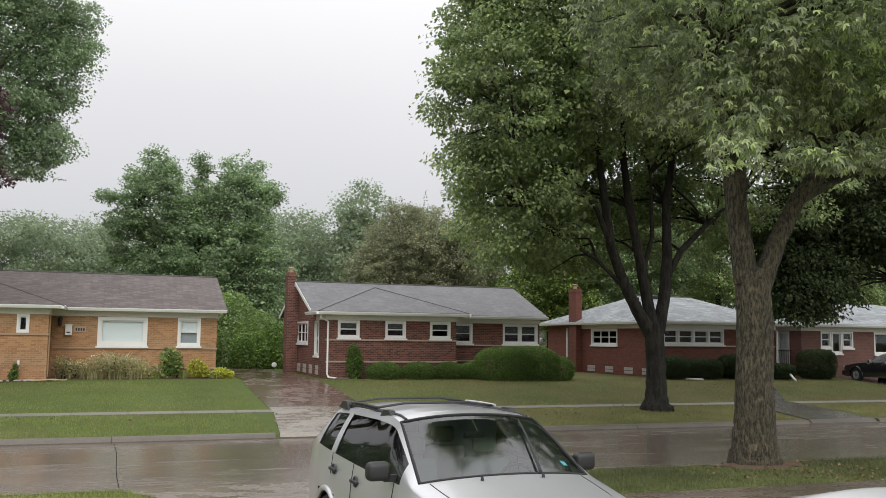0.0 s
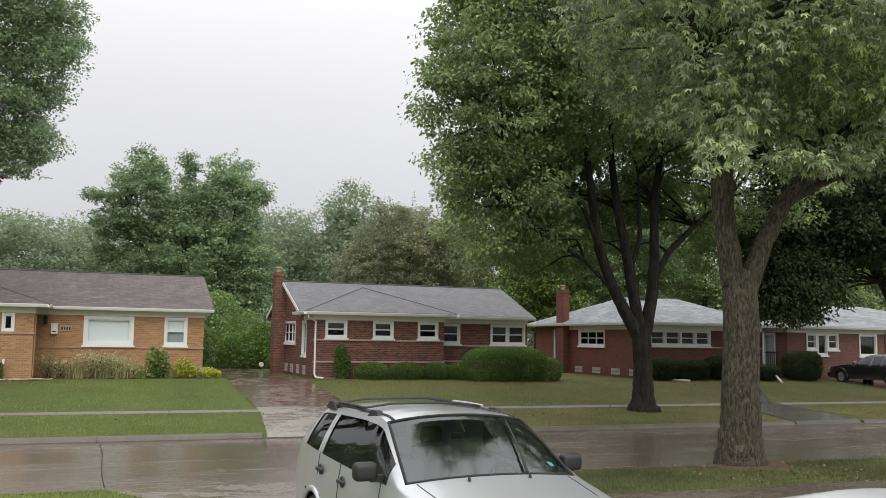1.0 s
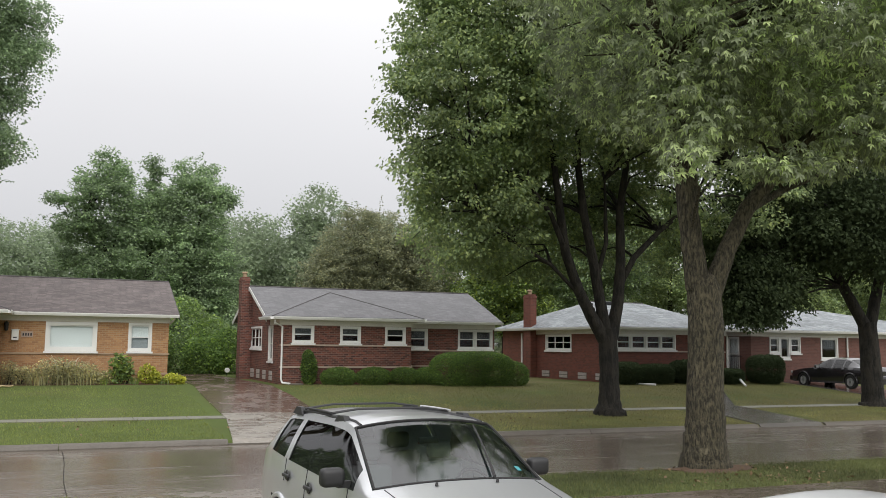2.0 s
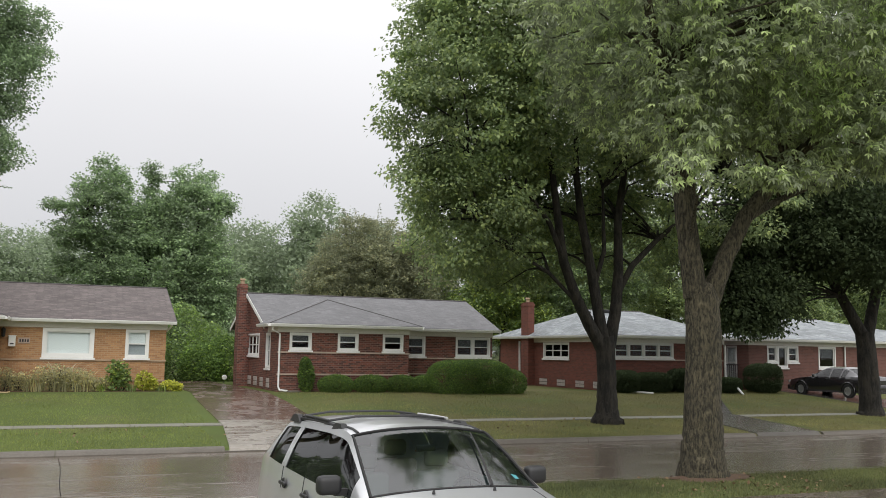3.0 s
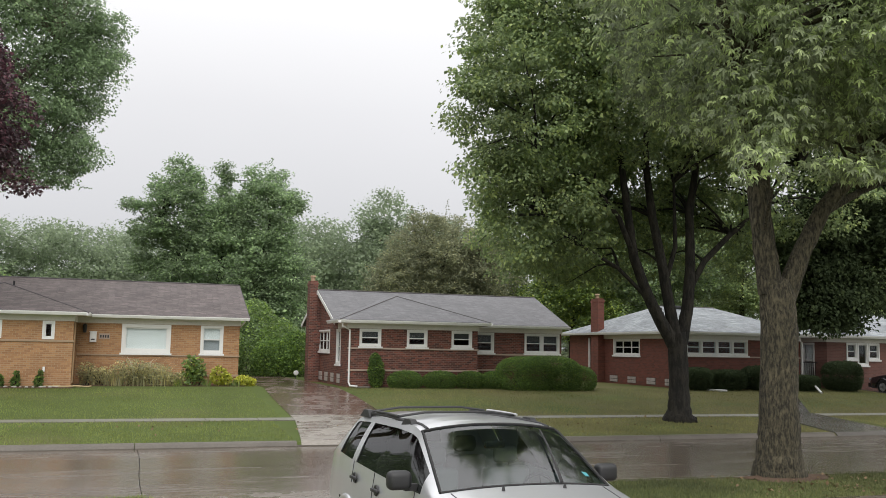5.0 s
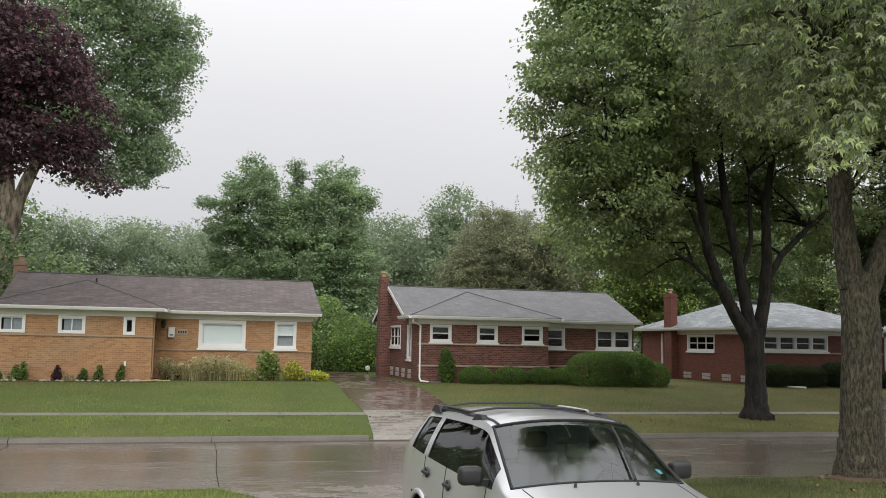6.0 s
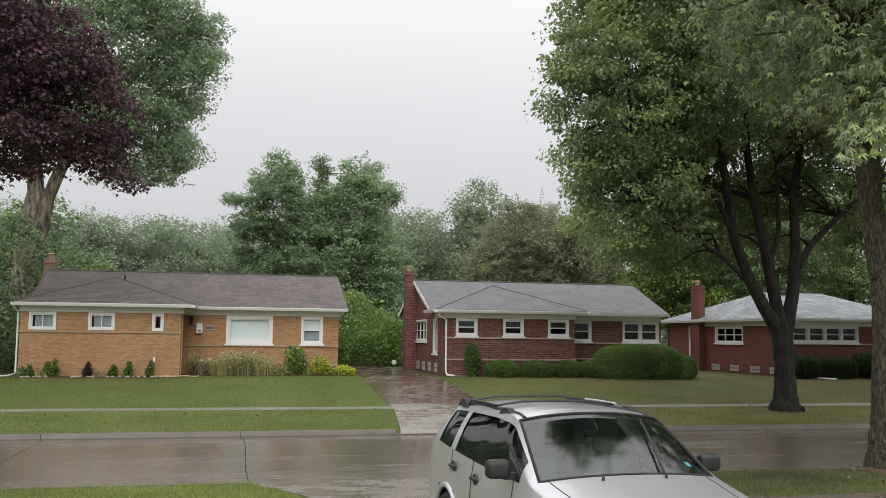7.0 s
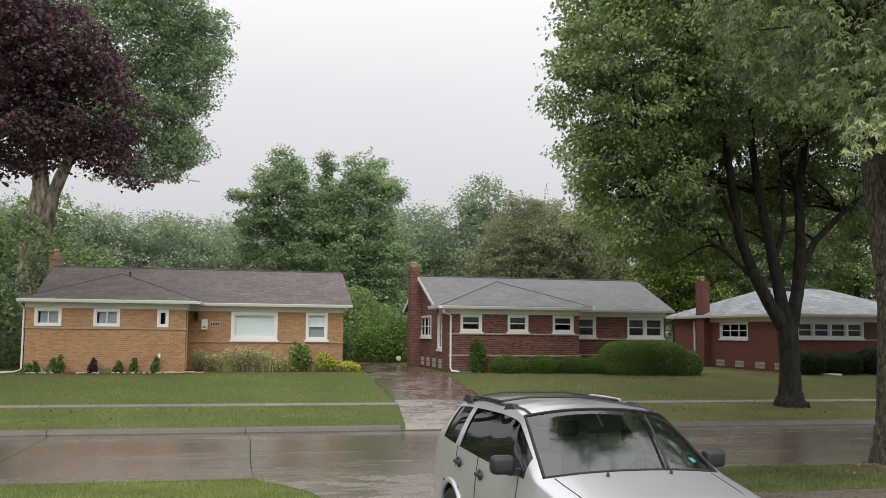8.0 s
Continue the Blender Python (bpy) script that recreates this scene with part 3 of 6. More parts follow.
        deep = (deep - centres.mean(0)) * 0.90 + centres.mean(0)
        inner = new("inner_foliage", leaf_mesh("inner_foliage", deep, leaf * 1.5 * rng.uniform(0.6, 1.3, len(deep)), droop, rng, mat, False))
        inner.parent = root
        inner.matrix_parent_inverse = root.matrix_basis.inverted()
    return root


def bush(name, label, base, lumps, mat, leaves, leaf, seed, droop=0.0, category="shrub", group="", shell=0.75, square=1.0):
    """A dense shrub: a dark twiggy heart and leaves over its skin."""
    rng = np.random.default_rng(seed)
    root = thing(name, base, label, category, group)
    pos, d = in_lumps(lumps, leaves, rng, shell, square)
    pos = pos[pos[:, 2] > base[2] - 0.02]
    ob = new("foliage", leaf_mesh("foliage", pos, leaf * rng.uniform(0.6, 1.4, len(pos)), droop, rng, mat, False, 0.9))
    ob.parent = root
    ob.matrix_parent_inverse = root.matrix_basis.inverted()
    bm = bmesh.new()
    rnd = random.Random(seed)
    for x, y, z, rx, ry, rz in lumps:
        for k in range(4):
            a = (x + rnd.uniform(-0.2, 0.2) * rx, y + rnd.uniform(-0.2, 0.2) * ry, base[2] - 0.05)
            b = (x + rnd.uniform(-0.7, 0.7) * rx, y + rnd.uniform(-0.7, 0.7) * ry, z + rnd.uniform(0, 0.7) * rz)
            tube(bm, [a, Vector(a).lerp(Vector(b), 0.5) + Vector((0, 0, 0.05)), b], [0.02, 0.015, 0.006], 5)
    tagged(part("stems", bm, BARK_DARK, root), kind="stuff")
    return root

# ---- ground, street and paving ----
ROAD_NEAR, ROAD_FAR, GRADE = 15.55, 23.2, 0.85
PROFILE = [(-2000, 0.55), (-30, 0.55), (-3, 0.45), (4, 0.24), (11.6, 0.15), (13.2, 0.14), (15.40, 0.10), (15.56, -0.06), (23.18, -0.06), (23.40, 0.10), (27.4, 0.27), (28.9, 0.34), (33.0, 0.66), (36.0, GRADE), (60, GRADE), (300, GRADE), (3000, GRADE)]


def ground_z(y):
    for (y0, z0), (y1, z1) in zip(PROFILE, PROFILE[1:]):
        if y0 <= y <= y1:
            return z0 + (z1 - z0) * (y - y0) / (y1 - y0)
    return GRADE


def lawn_material():
    m = material("lawn_grass", (0.078, 0.105, 0.028), 0.9, 0.22, 0.5, 28, 0.4, 120, spec=0.15)
    n, l = m.node_tree.nodes, m.node_tree.links
    b = n["Principled BSDF"]
    src = b.inputs["Base Color"].links[0].from_socket
    tc, t = n.new("ShaderNodeTexCoord"), n.new("ShaderNodeTexNoise")
    t.inputs["Scale"].default_value, t.inputs["Detail"].default_value = 0.28, 5
    l.new(tc.outputs["Object"], t.inputs["Vector"])
    mx = n.new("ShaderNodeMix")
    mx.data_type = "RGBA"
    r = n.new("ShaderNodeMapRange")
    r.inputs["From Min"].default_value, r.inputs["From Max"].default_value = 0.45, 0.7
    l.new(t.outputs["Fac"], r.inputs["Value"])
    l.new(r.outputs[0], mx.inputs["Factor"])
    l.new(src, mx.inputs["A"])
    mx.inputs["B"].default_value = (0.115, 0.110, 0.044, 1)
    sx, far = n.new("ShaderNodeSeparateXYZ"), n.new("ShaderNodeMapRange")
    l.new(tc.outputs["Object"], sx.inputs[0])
    l.new(sx.outputs["X"], far.inputs["Value"])
    far.inputs["From Min"].default_value, far.inputs["From Max"].default_value = 5.0, 14.0
    far.inputs["To Min"].default_value, far.inputs["To Max"].default_value = -0.08, 0.14
    tally = n.new("ShaderNodeMath")
    l.new(t.outputs["Fac"], tally.inputs[0])
    l.new(far.outputs[0], tally.inputs[1])
    l.new(tally.outputs[0], r.inputs["Value"])
    l.new(mx.outputs["Result"], b.inputs["Base Color"])
    return m


LAWN = lawn_material()
bm = bmesh.new()
xs = [-3000, -300, -60, -30, -15, 0, 15, 30, 45, 60, 100, 300, 3000]
grid = [[bm.verts.new((x, y, z)) for x in xs] for y, z in PROFILE]
for a, b in zip(grid, grid[1:]):
    for i in range(len(xs) - 1):
        bm.faces.new((a[i], a[i + 1], b[i + 1], b[i]))
structure("ground", bm, LAWN, "wet green lawn that rises gently from the street to the houses", "lawn")


def strip(bm, left, right, lift=0.02, steps=None):
    """A paved strip over the ground between two edges, each a list of (x, y)."""
    ys = sorted({y for x, y in left} | {y for x, y in right} | {y for y, z in PROFILE if left[0][1] < y < left[-1][1]})
    def at(edge, y):
        for (x0, y0), (x1, y1) in zip(edge, edge[1:]):
            if y0 <= y <= y1:
                return x0 + (x1 - x0) * (y - y0) / (y1 - y0)
        return edge[-1][0]
    rows = []
    for y in ys:
        z = max(ground_z(y), -0.01) + lift
        rows.append([bm.verts.new(p) for p in ((at(left, y), y, z), (at(right, y), y, z), (at(left, y), y, z - 0.12), (at(right, y), y, z - 0.12))])
    for a, b in zip(rows, rows[1:]):
        for i, j in ((0, 1), (1, 3), (3, 2), (2, 0)):
            bm.faces.new((a[i], a[j], b[j], b[i]))
    bm.faces.new([rows[0][i] for i in (0, 1, 3, 2)])
    bm.faces.new([rows[-1][i] for i in (0, 2, 3, 1)])


# the road: concrete slabs with joints across and one along the middle
road_joints = [-300, -33.8, -19.6, -4.15, 0.4, 9.4, 14.6, 23.4, 32.0, 42.0, 70.0, 300]
bm = bmesh.new()
box(bm, -300, 300, ROAD_NEAR + 0.02, ROAD_FAR - 0.02, -0.12, -0.045)
road = structure("road", bm, material("joint_filler", (0.03, 0.028, 0.026), 0.6), "wet concrete residential street with dark joints", "road")
for i in range(len(road_joints) - 1):
    for y0, y1 in ((ROAD_NEAR, 19.7), (19.72, ROAD_FAR)):
        bm = bmesh.new()
        g = 0.008
        def jx(k, y):
            s = 0.025 * math.sin(road_joints[k] * 3 + y * 0.9) if 0 < k < len(road_joints) - 1 else 0
            return road_joints[k] + s
        ys = [y0 + (y1 - y0) * k / 4 for k in range(5)]
        rows = [[bm.verts.new((jx(i, y) + g, y, 0.0)), bm.verts.new((jx(i + 1, y) - g, y, 0.0)), bm.verts.new((jx(i + 1, y) - g, y, -0.05)), bm.verts.new((jx(i, y) + g, y, -0.05))] for y in ys]
        for a, b in zip(rows, rows[1:]):
            for k in range(4):
                bm.faces.new((a[k], a[(k + 1) % 4], b[(k + 1) % 4], b[k]))
        bm.faces.new(rows[0])
        bm.faces.new(rows[-1][::-1])
        ob = new("road_slab", mesh_of("road_slab", bm, ROAD))
        ob.parent = road


def kerb(name, y, inward, spans):
    """A rounded concrete kerb, broken where drives cross it."""
    bm = bmesh.new()
    prof = [(0.0, -0.08), (0.0, 0.02), (0.05, 0.085), (0.10, 0.115), (0.24, 0.125), (0.24, -0.08)]
    for x0, x1 in spans:
        r0, r1 = ([bm.verts.new((x, y + inward * a, z)) for a, z in prof] for x in (x0, x1))
        for i in range(len(prof)):
            j = (i + 1) % len(prof)
            bm.faces.new((r0[i], r0[j], r1[j], r1[i]))
        bm.faces.new(r0)
        bm.faces.new(r1[::-1])
    return structure(name, bm, KERB, "rounded concrete kerb along the street", "kerb")


far_breaks = [-300, -9.0, -4.2, 0.34, 4.2, 9.6, 14.6, 20.8, 23.6, 28.5, 33.2, 38.0, 300]
kerb("kerb_far", ROAD_FAR, 1, [(a + 0.008, b - 0.008) for a, b in zip(far_breaks, far_breaks[1:]) if a not in (4.2, 20.8, 33.2)])
kerb("kerb_near", ROAD_NEAR, -1, [(-300, 0.5), (7.4, 300)])
# lowered kerbs at the drives
bm = bmesh.new()
for a, b in ((4.2, 9.6), (20.8, 23.6), (33.2, 38.0)):
    box(bm, a, b, ROAD_FAR, ROAD_FAR + 0.3, -0.08, 0.03)
box(bm, 0.5, 7.4, ROAD_NEAR - 0.3, ROAD_NEAR, -0.08, 0.03)
structure("kerb_drop", bm, KERB, "lowered kerb where the drives cross", "kerb")

# far pavement, slab by slab
walk_base = bmesh.new()
strip(walk_base, [(-120, 27.62), (-120, 28.25)], [(120, 27.62), (120, 28.25)], 0.006)
walk_ob = structure("pavement", walk_base, KERB, "narrow concrete pavement between lawn and verge", "pavement")
x = -40.0
while x < 60:
    bm = bmesh.new()
    strip(bm, [(x + 0.012, 27.64), (x + 0.012, 28.22)], [(x + 1.50, 27.64), (x + 1.50, 28.22)], 0.022)
    ob = new("paving_slab", mesh_of("paving_slab", bm, WALK))
    ob.parent = walk_ob
    x += 1.512
# near pavement
bm = bmesh.new()
strip(bm, [(-60, 11.35), (-60, 12.62)], [(60, 11.35), (60, 12.62)], 0.015)
structure("pavement_near", bm, WALK_NEAR, "wet concrete pavement on the near side", "pavement")

# drives
bm = bmesh.new()
strip(bm, [(4.95, 28.75), (5.0, 33), (5.2, 37), (5.2, 49)], [(8.0, 28.75), (8.1, 33), (8.05, 37), (7.9, 49)], 0.02)
structure("drive_mid", bm, DRIVE, "wet reddish concrete drive between two houses", "drive")
bm = bmesh.new()
strip(bm, [(4.3, 23.21), (4.9, 27.6), (4.95, 28.74)], [(9.4, 23.21), (8.1, 27.6), (8.0, 28.74)], 0.03)
structure("drive_apron", bm, APRON, "wet pale concrete drive aprons beside the street", "drive")
bm = bmesh.new()
strip(bm, [(20.9, 23.21), (21.9, 27.6), (22.0, 28.24)], [(23.5, 23.21), (24.2, 27.6), (24.3, 28.24)], 0.03)
strip(bm, [(33.3, 23.21), (33.8, 27.6), (33.8, 28.74)], [(37.9, 23.21), (36.8, 27.6), (36.8, 28.74)], 0.03)
strip(bm, [(22.4, 28.26), (28.3, 36.3)], [(24.2, 28.26), (29.9, 36.3)], 0.02)
strip(bm, [(33.8, 28.76), (33.8, 36.6)], [(36.8, 28.76), (36.8, 36.6)], 0.02)
structure("drive_right", bm, DRIVE_WET, "wet grey concrete drives", "drive")
bm = bmesh.new()
strip(bm, [(1.5, -6), (1.35, 13.0), (1.1, 14.0), (0.55, 15.0), (0.2, 15.54)], [(7.2, -6), (7.2, 13.0), (7.4, 15.54)], 0.02)
structure("drive_near", bm, DRIVE_NEAR, "wide wet concrete drive where the cars are parked", "drive")

# ---- houses ----
EAVE = 3.60   # top of the roof edge at the eaves


def ranch(name, label, at, brick, shingle, main, wing, ridge_z, ridge_y, gables, wing_slope, windows, belts, rise=0.0, belt_mat=None, wing_hip=True, hip_runs=None, barge=None, wing_lap=0.42, gable_lap=0.22):
    """A brick ranch house: a long main roof, and a hipped wing standing forward of it.
    main: x0, x1, front, back; wing: x0, x1, front; gables: left and right ends, True for a gable, False for a hip."""
    x0, x1, yf, yb = main
    wx0, wx1, wy = wing
    top = 3.52 + rise
    ez = EAVE + rise
    rz = ridge_z + rise
    house = thing(name, at, label, "house", "ranch houses of the street")
    over = 0.42
    side_of = lambda s: [w for w in windows if w[0] == s]
    hole = lambda w: (w[2] + 0.02, w[3] - 0.02, w[4] + 0.02, w[5] - 0.02)
    # walls
    b = part("wall", holed_wall(side_map(FRONT, wy), wx0, wx1, GRADE - 0.3, top, [hole(w) for w in windows if w[0] == FRONT and w[1] == wy]), brick, house)
    if wx1 < x1:
        part("wall", holed_wall(side_map(FRONT, yf), wx1, x1, GRADE - 0.3, top, [hole(w) for w in windows if w[0] == FRONT and w[1] == yf]), brick, house)
    if wx0 > x0:
        part("wall", holed_wall(side_map(FRONT, yf), x0, wx0, GRADE - 0.3, top, []), brick, house)
    part("wall", holed_wall(side_map("right", wx1), wy + 0.2, yf, GRADE - 0.3, top, []), brick, house)
    left_y0 = wy + 0.2 if abs(wx0 - x0) < 0.1 else yf + 0.2
    part("wall", holed_wall(side_map("left", x0), -(yb - 0.2), -left_y0, GRADE - 0.3, top, [hole(w) for w in side_of("left")]), brick, house)
    part("wall", holed_wall(side_map("right", x1), yf + 0.2, yb - 0.2, GRADE - 0.3, top, []), brick, house)
    part("wall", holed_wall(lambda u, v, o: (u, yb + o, v), x0, x1, GRADE - 0.3, top, []), brick, house)
    bm = bmesh.new()
    box(bm, x0 + 0.2, x1 - 0.2, yf + 0.25, yb - 0.25, GRADE - 0.25, GRADE + 0.15)
    box(bm, wx0 + 0.2, wx1 - 0.2, wy + 0.25, yf + 0.25, GRADE - 0.25, GRADE + 0.15)
    part("floor", bm, ROOM, house)
    bm = bmesh.new()
    box(bm, x0 + 0.2, x1 - 0.2, yf + 0.2, yb - 0.2, top - 0.06, top)
    box(bm, wx0 + 0.2, wx1 - 0.2, wy + 0.2, yf + 0.2, top - 0.06, top)
    part("ceiling", bm, ROOM, house)
    # roof
    bm = bmesh.new()
    ye, ybe = yf - over, 2 * ridge_y - (yf - over)
    gl, gr = gables
    xe0, xe1 = (x0 - 0.18 if gl else x0 - over), (x1 + gable_lap if gr else x1 + over)
    run = ridge_y - ye
    hl, hr = hip_runs or (run, run)
    rx0, rx1 = (xe0 if gl else xe0 + hl), (xe1 if gr else xe1 - hr)
    roof_plane(bm, [(xe0, ye, ez), (xe1, ye, ez), (rx1, ridge_y, rz), (rx0, ridge_y, rz)])
    roof_plane(bm, [(xe1, ybe, ez), (xe0, ybe, ez), (rx0, ridge_y, rz), (rx1, ridge_y, rz)])
    if not gl:
        roof_plane(bm, [(xe0, ybe, ez), (xe0, ye, ez), (rx0, ridge_y, rz)])
    if not gr:
        roof_plane(bm, [(xe1, ye, ez), (xe1, ybe, ez), (rx1, ridge_y, rz)])
    roof = part("roof", bm, shingle, house, "asphalt shingle roof")
    # hipped wing roof, its ridge running back into the main roof
    wye = wy - over
    wxe0, wxe1 = wx0 - wing_lap, wx1 + over
    half = (wxe1 - wxe0) / 2
    wxm = (wxe0 + wxe1) / 2
    apex_y = wye + half * wing_hip
    apex_z = ez + 0.004 + half * wing_slope
    forward = wy < yf - 0.1
    bm = bmesh.new()
    slope_main = (rz - ez) / run
    y_in = min(ridge_y, ye + (apex_z - ez) / slope_main + 0.1)
    e = ez + 0.004
    if forward:
        roof_plane(bm, [(wxe0, wye, e), (wxe1, wye, e), (wxm, apex_y, apex_z)])
        roof_plane(bm, [(wxe1, wye, e), (wxe1, ye + 0.15, e), (wxm, y_in, apex_z), (wxm, apex_y, apex_z)])
        roof_plane(bm, [(wxe0, ye + 0.15, e), (wxe0, wye, e), (wxm, apex_y, apex_z), (wxm, y_in, apex_z)])
        part("roof", bm, shingle, house, "hipped roof of the front wing")
    # ridge and hip caps
    bm = bmesh.new()
    tube(bm, [(rx0, ridge_y, rz - 0.01), (rx1, ridge_y, rz - 0.01)], [0.05, 0.05], 6)
    for p in ((wxe0, wye, e), (wxe1, wye, e)) if forward else ():
        tube(bm, [(p[0], p[1], p[2] - 0.02), (wxm, apex_y, apex_z - 0.015)], [0.04, 0.04], 6)
    part("ridge_cap", bm, CAP_DARK, roof, "dark ridge shingles")
    # soffits, frieze boards and gutters
    bm = bmesh.new()
    box(bm, xe0 + 0.05, xe1 - 0.05, ye + 0.01, yf, top - 0.03, top + 0.005)
    box(bm, wxe0 + 0.01, wxe1 - 0.01, wye + 0.01, wy, top - 0.03, top + 0.005)
    box(bm, wxe0 + 0.01, wx0, wy, ye, top - 0.03, top + 0.005)
    box(bm, wx1, wxe1 - 0.01, wy, ye, top - 0.03, top + 0.005)
    if not gl:
        box(bm, xe0 + 0.01, x0, yf, ybe - 0.01, top - 0.03, top + 0.005)
    part("soffit", bm, OFFWHITE, house)
    bm = bmesh.new()
    fr = 0.035
    slab(bm, side_map(FRONT, wy), wx0 - fr, wx1 + fr, top - 0.27, top - 0.03, 0.002, fr)
    if wx1 < x1:
        slab(bm, side_map(FRONT, yf), wx1 + fr, x1 + fr, top - 0.27, top - 0.03, 0.002, fr)
    slab(bm, side_map("right", wx1), wy, yf, top - 0.27, top - 0.03, 0.002, fr)
    slab(bm, side_map("left", wx0), -ye - (0 if gl else 8), -wy, top - 0.27, top - 0.03, 0.002, fr)
    part("frieze", bm, OFFWHITE, house, "off-white painted frieze board under the eaves")
    gutter(house, (wxe0, wye), (wxe1, wye), ez - 0.02, (0, -1))
    if wx1 < x1:
        gutter(house, (wxe1 + 0.13, ye), (xe1, ye), ez - 0.02, (0, -1))
    gutter(house, (wxe0, wye), (wxe0, ye if gl else ybe), ez - 0.02, (-1, 0))
    gutter(house, (wxe1, wye), (wxe1, ye), ez - 0.02, (1, 0))
    gutter(house, (xe0, ybe), (xe1, ybe), ez - 0.02, (0, 1))
    # gable ends
    for on, gx, s in ((gl, x0, -1), (gr, x1, 1)):
        if not on:
            continue
        bm = bmesh.new()
        k = (rz - ez) / run
        pts = [(yf, top), (yb, top), (yb, ez + (ybe - yb) * k - 0.11), (ridge_y, rz - 0.11), (yf, ez + over * k - 0.11)]
        a = [bm.verts.new((gx, y, z)) for y, z in pts]
        c = [bm.verts.new((gx - s * 0.2, y, z)) for y, z in pts]
        bm.faces.new(a)
        bm.faces.new(c[::-1])
        for i in range(5):
            bm.faces.new((a[i], c[i], c[(i + 1) % 5], a[(i + 1) % 5]))
        part("gable", bm, brick, house)
        bm = bmesh.new()
        xe = xe0 if s < 0 else xe1
        for ya, yc in ((ye, ridge_y), (ybe, ridge_y)):
            hexa(bm, [(xe + s * o, y, z + d) for o, (y, z), d in ((0, (ya, ez), -0.20), (0, (yc, rz), -0.20), (0, (yc, rz), -0.03), (0, (ya, ez), -0.03), (0.03, (ya, ez), -0.20), (0.03, (yc, rz), -0.20), (0.03, (yc, rz), -0.03), (0.03, (ya, ez), -0.03))])
        part("bargeboard", bm, barge or WHITE, house, "painted bargeboard along the gable")
    # belts of projecting stone
    for side, plane, u0, u1, z in belts:
        bm = bmesh.new()
        slab(bm, side_map(side, plane), u0, u1, z - 0.045, z + 0.02, -0.01, 0.045)
        part("belt_course", bm, belt_mat or STONE, house, "projecting stone belt course")
    for w in windows:
        window(house, *w[:6], **w[6])
    return house


# tan house
L = ranch("ranch_house", "single-storey tan brick house with brown shingle roof", (-1.6, 42, GRADE), TAN_BRICK, BROWN_SHINGLE,
          (-7.5, 4.45, 38.7, 46.2), (-7.5, -1.8, 36.5), 5.16, 42.4, (True, True), 0.36,
          [(FRONT, 36.5, -7.20, -6.26, 2.58, 3.24, dict(cols=2, rows=1, sill=False, fill="right_half")),
           (FRONT, 36.5, -5.14, -4.20, 2.58, 3.24, dict(cols=2, rows=1, sill=False, fill="right_half")),
           (FRONT, 36.5, -2.86, -2.44, 2.57, 3.24, dict(cols=1, rows=1, sill=False, fill=None)),
           (FRONT, 38.7, -0.13, 1.74, 2.10, 3.24, dict(cols=1, rows=1, fill="curtain", casing=0.13)),
           (FRONT, 38.7, 2.90, 3.80, 2.11, 3.24, dict(cols=1, rows=2, fill="half_white", casing=0.09))],
          [(FRONT, 36.5, -7.54, -1.76, 2.53), (FRONT, 38.7, -1.75, 4.48, 2.03), (FRONT, 38.7, -1.75, 4.48, 1.24)], barge=CAP_DARK, wing_lap=0.16, gable_lap=0.33)
chimney(L, -7.88, -7.42, 42.4, 43.0, 4.0, 5.66, BUFF_BRICK)

# dark red house
M = ranch("ranch_house", "single-storey dark red brick house with grey shingle roof", (13.6, 42, GRADE), DARK_BRICK, GREY_SHINGLE,
          (8.62, 19.35, 39.2, 46.3), (8.62, 14.3, 37.0), 5.12, 42.7, (True, True), 0.36,
          [(FRONT, 37.0, 9.10, 10.02, 2.52, 3.24, dict(rows=2)),
           (FRONT, 37.0, 11.13, 12.03, 2.52, 3.24, dict(rows=2)),
           (FRONT, 37.0, 13.11, 14.04, 2.52, 3.24, dict(rows=2)),
           (FRONT, 39.2, 14.55, 15.95, 2.32, 3.24, dict(rows=2)),
           (FRONT, 39.2, 17.47, 19.25, 2.32, 3.24, dict(rows=2, mull=(18.36,))),
           ("left", 8.62, -43.0, -40.5, 2.25, 3.24, dict(cols=3, rows=2)),
           ("left", 8.62, -39.1, -38.3, 1.75, 3.24, dict(cols=1, rows=2))],
          [(FRONT, 37.0, 8.60, 14.34, 2.45), (FRONT, 39.2, 14.35, 19.37, 2.26), (FRONT, 37.0, 8.60, 14.34, 1.56), (FRONT, 39.2, 14.35, 19.37, 1.56)], belt_mat=PALE_STONE)
chimney(M, 8.11, 8.47, 42.8, 43.5, GRADE - 0.2, 5.55, DARK_BRICK)
bm = bmesh.new()
box(bm, 8.472, 8.64, 42.83, 43.47, 2.6, 4.74)
part("chimney_back", bm, DARK_BRICK, M, "brickwork joining the chimney to the gable")
bm = bmesh.new()
box(bm, 8.20, 8.615, 42.85, 44.1, GRADE - 0.2, 3.9)
part("chimney_breast", bm, DARK_BRICK, M)
downspout(M, [(8.30, 36.6, 3.5), (8.30, 36.65, 3.32), (8.68, 36.94, 3.18), (8.68, 36.94, 1.05), (8.72, 36.85, 0.92), (8.95, 36.5, 0.90)])

